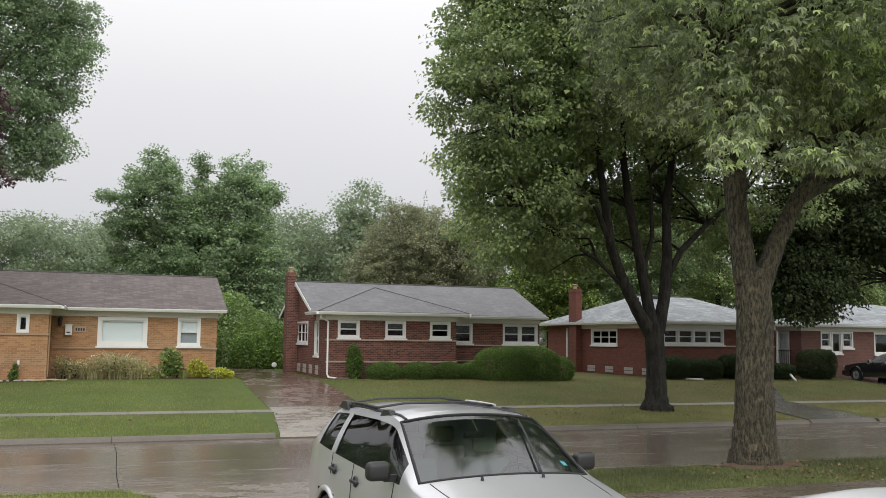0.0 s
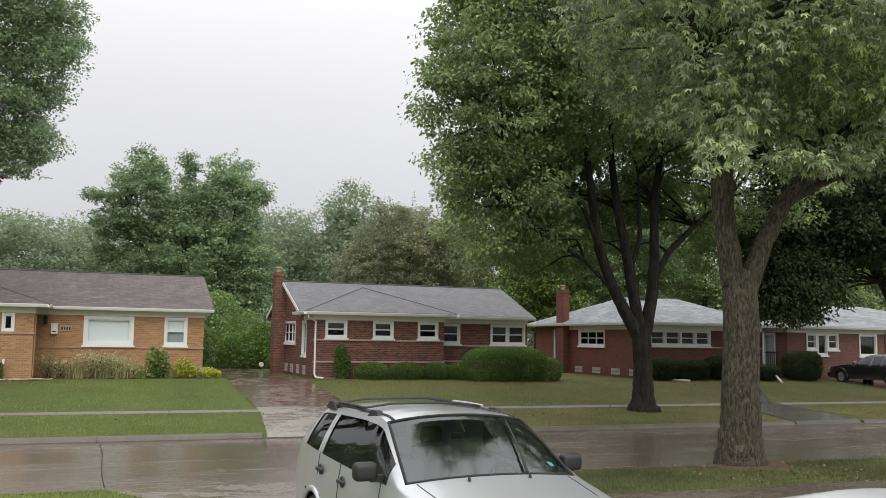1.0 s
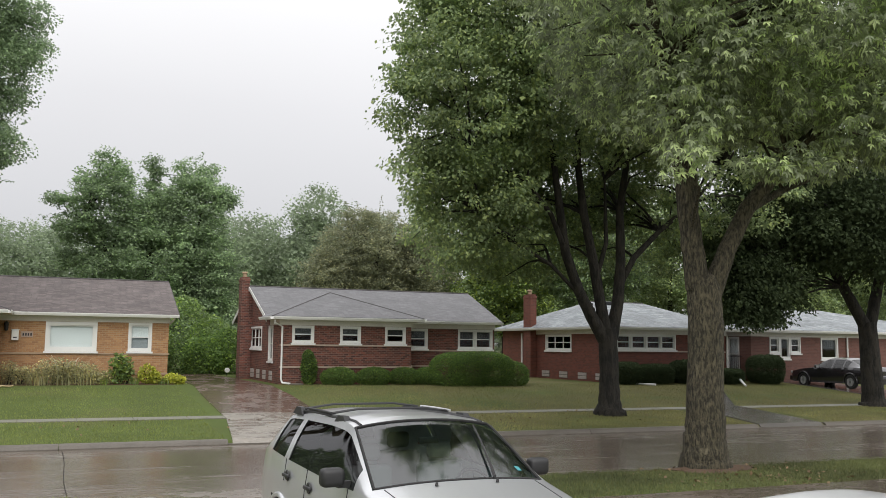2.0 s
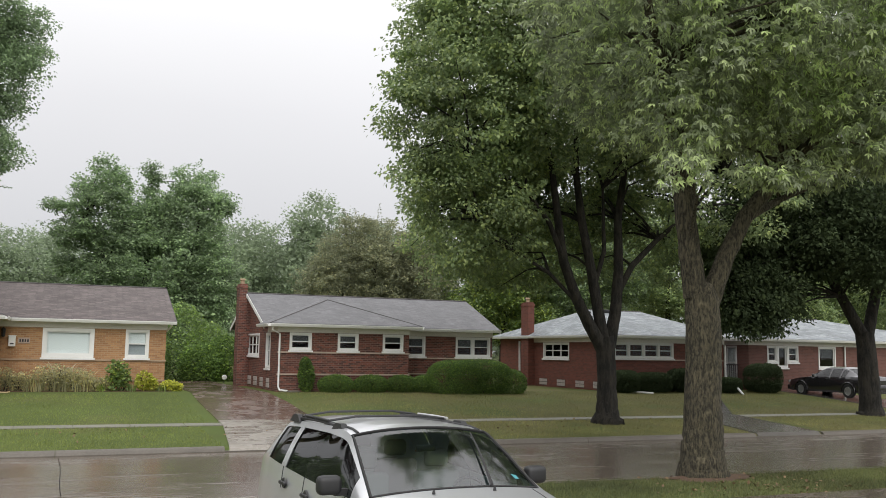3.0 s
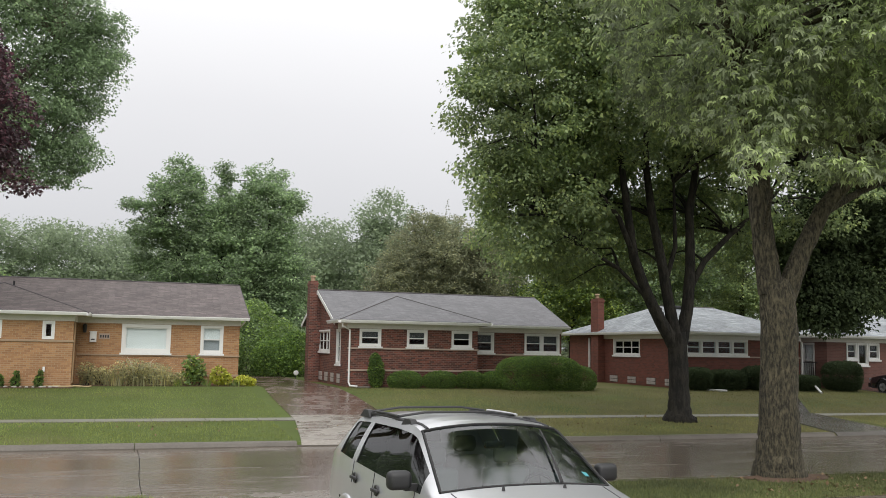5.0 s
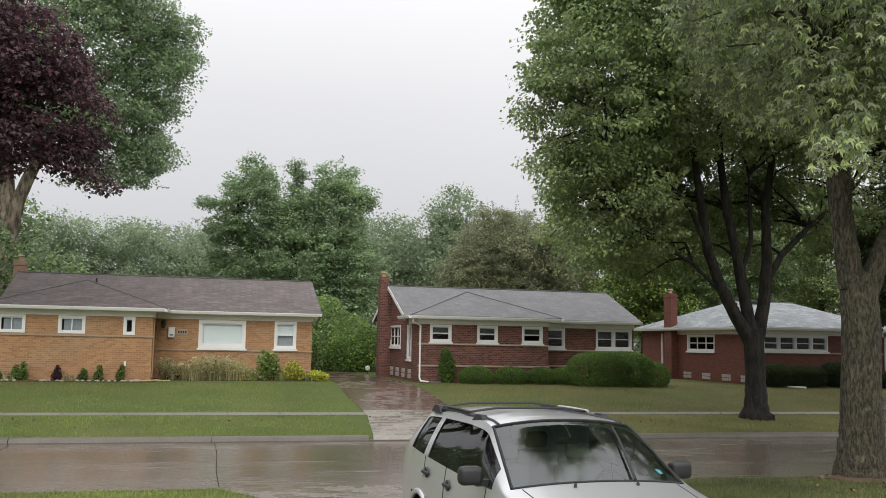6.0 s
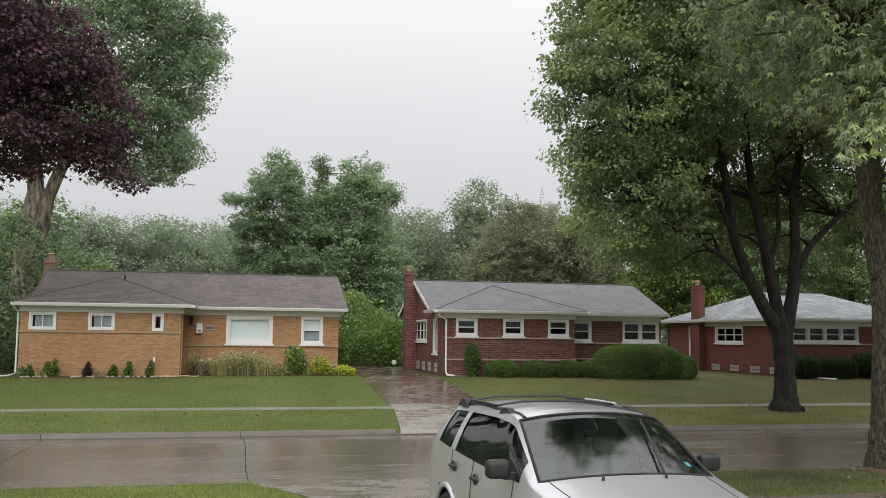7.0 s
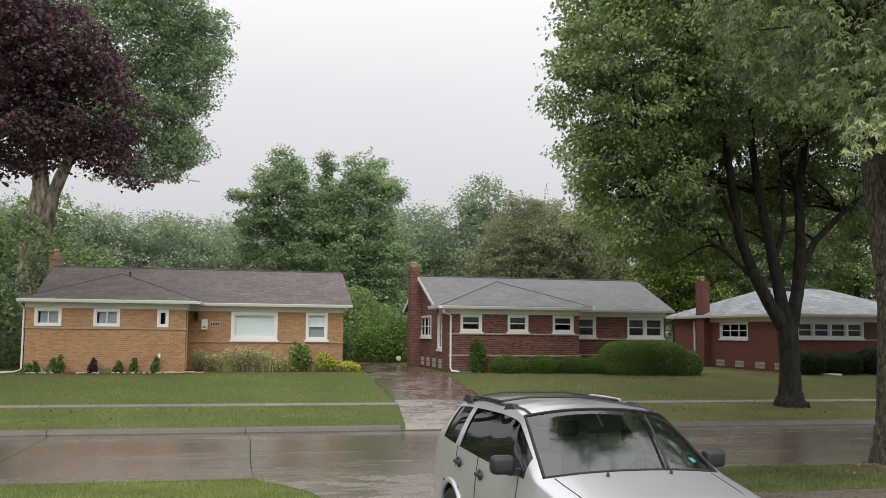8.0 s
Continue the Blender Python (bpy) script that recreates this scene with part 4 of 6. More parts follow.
# red house
TH = ranch("ranch_house", "single-storey plain red brick house with pale hipped roof", (27.5, 42, GRADE), RED_BRICK, PALE_SHINGLE,
           (24.05, 31.15, 37.02, 47.6), (24.05, 31.15, 37.0), 5.02, 42.3, (False, False), 0.2,
           [(FRONT, 37.0, 24.68, 28.1, 2.38, 3.13, dict(rows=2, mull=(25.53, 26.39, 27.24), fill=None)),
            ("left", 24.05, -42.6, -40.0, 2.30, 3.12, dict(cols=3, rows=2)),
            ],
           [(FRONT, 37.0, 24.02, 31.18, 2.33)], rise=-0.12, belt_mat=PALE_STONE, hip_runs=(2.9, 1.6))
chimney(TH, 23.68, 24.04, 43.6, 44.4, GRADE - 0.2, 5.28, RED_BRICK)

# far house
FH = ranch("ranch_house", "single-storey pinkish brick house with pale grey roof", (40, 42, GRADE), PINK_BRICK_SHADED, PALE_SHINGLE,
           (32.75, 48.0, 37.02, 47.6), (32.75, 48.0, 37.0), 4.95, 42.3, (False, False), 0.2,
           [(FRONT, 37.0, 33.95, 34.62, 2.28, 3.12, dict(rows=2)), (FRONT, 37.0, 34.64, 35.30, 2.00, 3.12, dict(rows=1)), (FRONT, 37.0, 35.32, 36.02, 2.28, 3.12, dict(rows=2)),
            (FRONT, 37.0, 37.40, 38.6, 1.98, 3.12, dict(rows=1)), (FRONT, 37.0, 40.2, 41.4, 2.3, 3.12, dict(rows=2)),
            # white side door, built as a tall window filled by a pale curtain
            ("left", 32.75, -38.75, -37.85, 1.34, 3.10, dict(cols=1, rows=2, fill="curtain"))],
           [], rise=-0.12)

# ---- trees ----
def spread(cx, cy, cz, r, h, n, seed, flat=0.75):
    """Lumps of a broad crown round a heart."""
    rnd = random.Random(seed)
    out = [(cx, cy, cz, r * 0.62, r * 0.62, h * 0.62)]
    for k in range(n):
        a = 2 * math.pi * k / n + rnd.uniform(-0.3, 0.3)
        w = rnd.uniform(-0.55, 0.7)
        d = r * math.sqrt(max(0.1, 1 - w * w)) * 0.66
        s = rnd.uniform(0.26, 0.40)
        out.append((cx + d * math.cos(a), cy + d * math.sin(a), cz + w * h * 0.75, r * s, r * s, h * s * flat))
    return out


# maple on the near verge
tree("maple_tree", "large maple with furrowed bark and hanging green leaves beside the street", (12.22, 15.2, 0.1),
     [([(12.20, 15.2, -0.1), (12.20, 15.2, 0.12), (12.21, 15.2, 0.35), (12.22, 15.2, 0.8), (12.24, 15.2, 1.6), (12.28, 15.2, 3.0), (12.30, 15.24, 3.75), (12.29, 15.25, 4.05)], [0.60, 0.52, 0.45, 0.395, 0.36, 0.345, 0.335, 0.16]),
      ([(12.16, 15.25, 3.7), (12.05, 15.3, 4.8), (11.95, 15.4, 6.2), (11.8, 15.7, 8.0), (11.3, 16.0, 11.0)], [0.24, 0.215, 0.19, 0.15, 0.08]),
      ([(12.46, 15.22, 3.6), (12.80, 15.12, 4.5), (13.25, 15.0, 5.4), (14.2, 14.8, 6.5), (15.6, 14.4, 7.9), (17.5, 14.0, 9.6)], [0.22, 0.185, 0.165, 0.14, 0.11, 0.06]),
      ([(12.05, 15.3, 5.0), (12.55, 15.9, 6.5), (12.9, 16.6, 8.2), (13.4, 17.6, 10.5)], [0.15, 0.13, 0.11, 0.05]),
      ([(12.0, 15.4, 5.9), (10.6, 14.2, 8.0), (9.2, 13.0, 9.6), (7.6, 12.6, 10.6)], [0.14, 0.10, 0.07, 0.03]),
      ([(13.3, 15.0, 5.4), (14.8, 15.6, 6.0), (17.2, 16.0, 6.9)], [0.10, 0.07, 0.03])],
     [(13.2, 15.4, 10.7, 4.4, 4.6, 4.0), (14.8, 14.2, 9.3, 3.6, 3.2, 1.9), (11.3, 14.0, 9.0, 1.9, 2.2, 1.8), (12.4, 12.8, 9.2, 2.5, 2.0, 1.6), (16.5, 15.5, 9.0, 3.4, 3.2, 2.2), (13.6, 17.5, 9.8, 3.2, 2.6, 2.4), (8.6, 12.7, 10.9, 1.3, 1.2, 0.9)]
     + 4 * [(6.5, 11.3, 10.2, 1.1, 1.0, 0.7), (7.5, 12.2, 10.9, 1.3, 1.2, 0.9), (6.9, 12.4, 11.4, 1.1, 1.1, 0.8)]
     + [(10.9, 13.9, 7.0, 0.75, 0.75, 0.7), (12.9, 13.3, 7.4, 0.8, 0.8, 0.5), (14.6, 13.4, 7.1, 0.8, 0.8, 0.5), (16.2, 13.6, 7.2, 1.0, 0.9, 0.7), (10.55, 13.4, 5.95, 0.5, 0.4, 0.3), (11.4, 13.2, 6.4, 0.5, 0.4, 0.35), (12.5, 13.5, 6.1, 0.45, 0.4, 0.3), (13.4, 13.4, 6.4, 0.5, 0.4, 0.3), (10.2, 13.7, 7.3, 0.7, 0.7, 0.5), (10.6, 13.1, 7.5, 0.8, 0.8, 0.5), (14.9, 14.6, 6.6, 0.7, 0.7, 0.4)],
     LEAF_MAPLE, BARK_NEAR, clumps=1850, per=40, leaf=0.17, clump_size=0.40, droop=0.85, seed=3, twigs=170, sides=26, shell=0.72, lobed="fingers")
# dark maple on the far verge
tree("maple_tree", "broad maple with wet black forked trunk on the verge", (17.45, 26.6, 0.25),
     [([(17.45, 26.6, 0.1), (17.45, 26.6, 0.3), (17.45, 26.6, 0.6), (17.45, 26.6, 1.4), (17.42, 26.6, 2.5), (17.36, 26.6, 3.1)], [0.62, 0.47, 0.37, 0.315, 0.315, 0.32]),
      ([(17.28, 26.6, 2.75), (16.75, 26.55, 3.5), (16.2, 26.5, 4.4), (15.65, 26.4, 5.6), (15.35, 26.3, 7.2), (15.1, 26.2, 8.6), (14.6, 26.0, 10.5)], [0.24, 0.205, 0.18, 0.155, 0.13, 0.10, 0.05]),
      ([(17.36, 26.6, 2.9), (17.12, 26.6, 4.0), (16.85, 26.6, 5.4), (16.55, 26.7, 7.0), (16.4, 26.8, 8.6), (16.5, 27.0, 11.5)], [0.22, 0.19, 0.165, 0.14, 0.11, 0.05]),
      ([(17.55, 26.6, 2.8), (17.82, 26.6, 4.0), (17.95, 26.6, 5.4), (17.9, 26.55, 7.2), (18.4, 26.3, 11.0)], [0.23, 0.20, 0.17, 0.14, 0.05]),
      ([(17.9, 26.6, 4.6), (18.5, 26.6, 5.6), (19.6, 26.6, 6.6), (21.0, 26.5, 7.7), (22.4, 26.4, 9.2)], [0.12, 0.11, 0.09, 0.07, 0.04]),
      ([(17.0, 26.6, 4.9), (17.3, 26.5, 6.0), (17.2, 26.4, 8.2)], [0.09, 0.08, 0.04]),
      ([(15.75, 26.4, 5.4), (15.0, 26.2, 6.8), (14.0, 26.0, 7.8), (11.9, 25.8, 8.6)], [0.10, 0.08, 0.06, 0.03]),
      ([(16.4, 26.5, 4.1), (15.2, 26.6, 5.2), (13.8, 26.6, 5.9), (12.6, 26.6, 6.8)], [0.07, 0.06, 0.05, 0.02])],
     [(16.6, 26.6, 13.4, 6.3, 6.2, 4.9), (12.1, 26.2, 10.4, 2.7, 3.2, 2.7), (13.5, 26.0, 14.6, 3.0, 3.4, 3.0), (17.6, 30.4, 7.8, 3.6, 2.2, 2.6), (14.2, 30.0, 6.9, 2.8, 2.0, 2.2), (20.6, 29.8, 7.2, 2.8, 2.2, 2.0), (12.5, 26.4, 7.0, 2.1, 2.4, 1.9), (12.6, 26.4, 12.6, 2.9, 3.0, 2.6), (15.0, 29.4, 6.0, 2.2, 1.6, 1.4), (17.8, 24.4, 11.2, 3.4, 2.6, 2.4), (21.4, 26.6, 9.2, 3.8, 3.8, 2.8), (15.6, 29.4, 8.6, 3.2, 2.4, 2.2), (20.2, 28.2, 12.5, 4.2, 4.2, 3.6), (10.9, 26.2, 8.0, 1.3, 1.6, 0.8), (12.9, 27.2, 9.4, 2.4, 2.2, 1.8), (14.4, 29.0, 8.4, 2.4, 1.8, 1.8), (10.2, 26.2, 11.1, 1.0, 1.2, 0.5), (11.3, 26.0, 13.4, 1.1, 1.3, 0.8), (11.8, 26.2, 5.8, 1.0, 1.1, 0.7)],
     LEAF_DEEP, BARK_DARK, clumps=2600, per=84, leaf=0.135, clump_size=0.56, droop=0.6, seed=5, twigs=190, lobed=False, sides=16, shell=0.66, heart=7500, shoots=90, shoot_length=0.5)
# next maple along the verge, its canopy shade put into the leaf colour
tree("maple_tree", "maple with low spreading limbs and shade-darkened leaves on the verge", (30.6, 27.6, 0.28),
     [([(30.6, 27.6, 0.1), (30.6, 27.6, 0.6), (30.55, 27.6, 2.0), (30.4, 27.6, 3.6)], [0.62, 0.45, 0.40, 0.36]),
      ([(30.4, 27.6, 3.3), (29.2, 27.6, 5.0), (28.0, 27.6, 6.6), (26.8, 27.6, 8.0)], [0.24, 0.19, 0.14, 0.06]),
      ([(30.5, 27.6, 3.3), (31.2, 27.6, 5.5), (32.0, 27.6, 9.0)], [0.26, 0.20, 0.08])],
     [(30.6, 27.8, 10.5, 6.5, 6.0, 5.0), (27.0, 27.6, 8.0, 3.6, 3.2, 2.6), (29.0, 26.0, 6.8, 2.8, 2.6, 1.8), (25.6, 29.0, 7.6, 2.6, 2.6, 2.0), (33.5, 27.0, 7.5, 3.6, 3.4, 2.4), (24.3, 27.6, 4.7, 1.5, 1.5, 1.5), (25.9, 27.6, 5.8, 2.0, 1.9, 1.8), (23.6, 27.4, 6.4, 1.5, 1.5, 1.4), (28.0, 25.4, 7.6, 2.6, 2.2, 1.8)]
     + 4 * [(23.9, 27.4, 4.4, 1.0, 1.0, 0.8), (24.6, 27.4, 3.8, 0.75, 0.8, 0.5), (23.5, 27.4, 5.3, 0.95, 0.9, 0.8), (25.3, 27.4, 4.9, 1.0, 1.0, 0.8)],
     LEAF_DARK_SHADED, BARK_DARK, clumps=1500, per=60, leaf=0.16, clump_size=0.66, droop=0.6, seed=8, twigs=90, lobed=False, heart=7000)
# big tree behind the tan house
tree("oak_tree", "tall pale-barked tree rising behind the tan house", (-10.0, 51, GRADE),
     [([(-10.6, 51, 0.7), (-10.5, 51, 3), (-10.1, 51, 7.5), (-9.8, 51, 9.6)], [1.0, 0.82, 0.74, 0.7]),
      ([(-9.7, 51, 8.8), (-8.5, 51, 12.0), (-6.0, 51, 15.5), (-4.0, 51, 18)], [0.36, 0.28, 0.20, 0.08]),
      ([(-10.0, 51, 9.2), (-10.4, 51, 13), (-10.0, 51, 18)], [0.44, 0.34, 0.12]),
      ([(-8.5, 51, 11.8), (-6.5, 50.6, 12.6), (-4.2, 50.2, 12.2)], [0.20, 0.14, 0.05])],
     [(-8.2, 51, 19.5, 6.2, 6.0, 6.0), (-3.0, 51, 16.8, 2.1, 2.6, 2.3), (-4.6, 50, 13.4, 2.0, 2.4, 1.6), (-1.7, 51, 19.3, 1.2, 1.6, 0.7), (-12.5, 50, 15.5, 5.0, 4.5, 4.2), (-6.0, 51, 22.6, 3.6, 4.0, 4.0), (-7.6, 48.5, 14.0, 3.2, 2.6, 1.8), (-3.3, 50, 11.9, 1.2, 1.4, 0.8), (-5.7, 50, 11.3, 1.1, 1.3, 0.7), (-3.0, 50.5, 14.6, 1.3, 1.4, 1.0), (-6.2, 50, 10.5, 1.1, 1.2, 0.7), (-4.1, 50, 10.9, 1.4, 1.3, 0.7), (-2.6, 50, 12.2, 1.2, 1.2, 0.8), (-2.0, 51, 17.4, 1.3, 1.4, 1.0)],
     LEAF_OAK, BARK_PALE, clumps=2300, per=64, leaf=0.15, clump_size=0.62, droop=0.4, seed=11, twigs=140, lobed="tuft", heart=16000, shoots=260, shoot_length=0.9)
# purple maple in front of it
tree("purple_maple_tree", "purple-leaved maple with a dense dark crown", (-11.8, 33.6, 0.6),
     [([(-11.8, 33.6, 0.5), (-11.8, 33.6, 3.2), (-11.6, 33.6, 6.0)], [0.32, 0.26, 0.2]),
      ([(-11.6, 33.6, 5.6), (-9.6, 33.4, 8.2), (-7.0, 33.2, 10.2)], [0.14, 0.10, 0.04]),
      ([(-11.6, 33.6, 5.6), (-11.2, 33.6, 11.0)], [0.16, 0.05])],
     [(-9.8, 33.6, 11.2, 4.4, 4.0, 3.4), (-5.6, 33.4, 10.0, 2.2, 2.4, 2.0), (-6.3, 33.4, 12.2, 2.4, 2.6, 1.9), (-7.8, 32.2, 8.8, 2.4, 2.2, 1.5), (-8.6, 33, 13.6, 2.4, 2.4, 1.4), (-3.7, 33.2, 8.0, 0.8, 0.8, 0.5), (-4.6, 33.4, 8.6, 0.9, 1.0, 0.7)],
     LEAF_PURPLE, BARK_DARK, clumps=820, per=46, leaf=0.155, clump_size=0.55, droop=0.5, seed=13, twigs=110, heart=2500)
# broad tree behind the gap between the houses
tree("ash_tree", "bushy green tree behind the drive", (5.6, 60, GRADE),
     [([(5.6, 60, 0.7), (5.6, 60, 4), (5.5, 60, 9)], [0.4, 0.32, 0.2]),
      ([(5.6, 60, 3.5), (3.2, 60, 7.5), (1.8, 60, 10.5)], [0.2, 0.14, 0.05]),
      ([(5.6, 60, 4.5), (8.2, 60, 8.5), (9.0, 60, 12.5)], [0.2, 0.14, 0.05])],
     [(2.7, 60, 10.8, 1.9, 2.4, 2.4), (8.3, 60, 10.7, 2.3, 2.6, 2.5), (5.5, 60, 10.2, 1.6, 2.2, 2.5), (5.6, 59.5, 7.0, 4.4, 3.2, 3.0), (1.2, 60, 9.4, 1.4, 1.6, 1.0), (9.4, 59.5, 6.6, 2.0, 2.4, 2.8), (3.6, 59, 4.2, 3.0, 2.4, 2.6), (8.2, 58.5, 3.6, 2.8, 2.2, 2.4), (2.7, 60, 13.2, 0.6, 0.8, 1.3), (1.7, 60, 12.3, 0.7, 0.8, 0.8), (3.7, 60, 12.9, 0.6, 0.7, 0.9), (5.6, 60, 13.1, 0.5, 0.7, 1.2), (7.5, 60, 13.2, 0.7, 0.8, 1.2), (8.9, 60, 13.0, 0.8, 0.8, 1.1), (10.1, 60, 12.0, 0.7, 0.8, 0.8), (0.2, 60, 11.2, 0.8, 0.8, 0.4), (1.0, 60, 7.4, 1.0, 1.0, 0.6)],
     LEAF_ASH, BARK_DARK, clumps=1700, per=64, leaf=0.16, clump_size=0.55, droop=0.2, seed=17, twigs=110, lobed="tuft", heart=16000, shoots=260, shoot_length=0.8)
# olive tree behind the dark red house
tree("hornbeam_tree", "rounded olive-green tree behind the roof", (21.8, 63, GRADE),
     [([(21.8, 63, 0.7), (21.8, 63, 4), (21.6, 63, 9)], [0.4, 0.32, 0.15])],
     [(21.4, 63, 8.2, 4.4, 3.6, 4.3), (18.4, 62.5, 6.6, 2.6, 2.6, 2.6), (24.6, 62.5, 7.4, 3.0, 3.0, 3.4)],
     LEAF_OLIVE, BARK_DARK, clumps=1300, per=60, leaf=0.15, clump_size=0.55, droop=0.3, seed=19, twigs=40, lobed="tuft", heart=12000, shoots=250, shoot_length=0.8)
# brighter trees behind the red house
for k, (x, y, z, r, h, s, mat) in enumerate(((30.5, 60, 7.0, 4.8, 6.0, 23, LEAF_BRIGHT), (36.5, 59, 9.0, 5.5, 8.0, 29, LEAF_MID), (45, 60, 9.5, 6.0, 8.5, 31, LEAF_DEEP), (56, 60, 8.0, 6.5, 7.5, 37, LEAF_DEEP), (66, 60, 8.0, 7, 8, 41, LEAF_DEEP))):
    tree("garden_tree", "green garden tree behind the houses", (x, y, GRADE), [([(x, y, 0.7), (x, y, 3), (x + 0.2, y, z)], [0.3, 0.24, 0.12])],
         spread(x, y, z, r, h, 7, s), mat, BARK_DARK, clumps=900, per=46, leaf=0.20, clump_size=0.70, droop=0.3, seed=s, twigs=30, lobed="tuft", heart=5000, group="garden trees")


def far_wood(name, label, spots, mat, seed, leaves, leaf):
    """Woodland too far off to count its trees."""
    rng = np.random.default_rng(seed)
    rnd = random.Random(seed)
    lumps = []
    for x, y, top, r in spots:
        for k in range(5):
            f = k / 4
            lumps.append((x + rnd.uniform(-0.5, 0.5) * r, y + rnd.uniform(-0.4, 0.4) * r, GRADE + top * (0.2 + 0.66 * f), r * rnd.uniform(0.55, 0.9) * (1.1 - 0.35 * f), r * 0.6, top * 0.16))
    cl, d = in_lumps(lumps, leaves // 24, rng, 0.7)
    pos = (cl[:, None, :] + rng.normal(size=(len(cl), 24, 3)) * np.array([0.8, 0.8, 0.5]) * 0.6).reshape(-1, 3)
    heart, d = in_lumps([(a, b, c, r * 0.88, q * 0.88, h * 0.92) for a, b, c, r, q, h in lumps], leaves // 2, rng, 0.4)
    sizes = np.concatenate([leaf * rng.uniform(0.6, 1.3, len(pos)), leaf * 1.7 * rng.uniform(0.6, 1.3, len(heart))])
    ob = new(name, leaf_mesh(name, np.concatenate([pos, heart]), sizes, 0.3, rng, mat, "tuft"))
    return tagged(ob, label, "trees", "", "stuff")


rnd = random.Random(4)
far_wood("far_trees", "hazy line of woodland behind the houses", [(-46 + 2.3 * k + rnd.uniform(-0.8, 0.8), 112 + rnd.uniform(-6, 6), 15.0 + rnd.uniform(-0.7, 0.7), 6.5) for k in range(38)], LEAF_FAR_HAZE, 51, 230000, 0.26)
far_wood("far_trees", "hazy woodland beyond the gap", [(11 + 4.4 * k + rnd.uniform(-1.5, 1.5), 98 + rnd.uniform(-5, 5), 16.4 + rnd.uniform(-1.2, 1.2) + (1.2 if k in (3, 6, 7) else 0), 5.8) for k in range(15)], LEAF_FAR_HAZE, 52, 150000, 0.26)
far_wood("far_trees", "woodland behind the gardens", [(74 + 9 * k, 80 + rnd.uniform(-6, 6), 18 + rnd.uniform(-2, 3), 8) for k in range(9)], LEAF_MID, 53, 40000, 0.5)
far_wood("far_trees", "woodland at the end of the street", [(-62 + 8 * k, 75 + rnd.uniform(-6, 6), 10 + rnd.uniform(-2, 2), 6) for k in range(7)], LEAF_MID, 54, 50000, 0.26)
# undergrowth at the end of the drive
bush("undergrowth", "tall bright green undergrowth at the end of the drive", (5.8, 51, GRADE), [(4.6, 51, 2.0, 1.6, 1.5, 1.9), (6.6, 51.5, 2.6, 1.7, 1.5, 2.4), (8.2, 52, 2.2, 1.4, 1.3, 1.8), (3.0, 52, 2.4, 1.5, 1.5, 2.2)], LEAF_UNDER, 22000, 0.13, 61)
bush("undergrowth", "dark green shrub beside the dark red house", (8.0, 49, GRADE), [(7.6, 49.3, 1.6, 1.3, 1.0, 1.2), (8.8, 49.6, 1.9, 1.1, 1.0, 1.4)], LEAF_HEDGE, 8000, 0.13, 62)
# undergrowth beside and behind the tan house
bush("undergrowth", "dense green shrubs beside the tan house", (-10.5, 42, GRADE), [(-10.4, 41, 2.6, 2.0, 2.5, 2.4), (-9.6, 45, 4.0, 1.8, 2.4, 3.8), (-12.5, 44, 4.5, 2.5, 2.5, 4.2)], LEAF_MID, 16000, 0.2, 63)

# ---- hedges and planting ----
bush("hedge", "large clipped rounded hedge in front of the house", (16.8, 35.8, 0.8), [(16.0, 35.8, 1.42, 1.3, 0.75, 0.80), (17.1, 35.8, 1.42, 1.5, 0.8, 0.84), (18.2, 35.8, 1.25, 1.05, 0.75, 0.62)], LEAF_HEDGE, 52000, 0.055, 71, shell=0.85, square=0.8, category="hedge")
for k, (x0, x1) in enumerate(((10.2, 11.6), (11.7, 13.1), (13.1, 14.4), (14.2, 15.3))):
    xm = (x0 + x1) / 2
    bush("hedge", "low clipped green hedge along the brick wall", (xm, 36.3, 0.85), [(xm, 36.3, 1.15, (x1 - x0) * 0.55, 0.5, 0.42)], LEAF_HEDGE, 9000, 0.052, 80 + k, square=1.0, category="hedge", group="low hedges")
bush("climbing_shrub", "leafy shrub trained up the dark brick wall", (9.75, 36.7, 0.85), [(9.75, 36.65, 1.45, 0.32, 0.25, 0.65), (9.7, 36.65, 1.95, 0.22, 0.2, 0.3)], LEAF_HEDGE, 3500, 0.08, 90)
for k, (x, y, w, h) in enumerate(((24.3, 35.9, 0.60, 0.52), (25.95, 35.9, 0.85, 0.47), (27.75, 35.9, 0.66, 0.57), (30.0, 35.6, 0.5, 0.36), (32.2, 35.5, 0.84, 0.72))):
    bush("hedge", "dark clipped hedge before the brick house", (x, y, 0.84), [(x, y, 0.85 + h * 0.9, w, 0.7, h), (x + 0.3, y, 0.85 + h * 0.9, w * 0.8, 0.7, h)], LEAF_DARK_SHADED, 20000, 0.065, 95 + k, square=0.7, category="hedge", group="dark hedges")

# ---- cars ----
def curve(keys, y):
    """A smooth value at y from (y, value) keys."""
    if y <= keys[0][0]:
        return keys[0][1]
    for (a, p), (b, q) in zip(keys, keys[1:]):
        if y <= b:
            w = (y - a) / (b - a)
            return p + (q - p) * w
    return keys[-1][1]


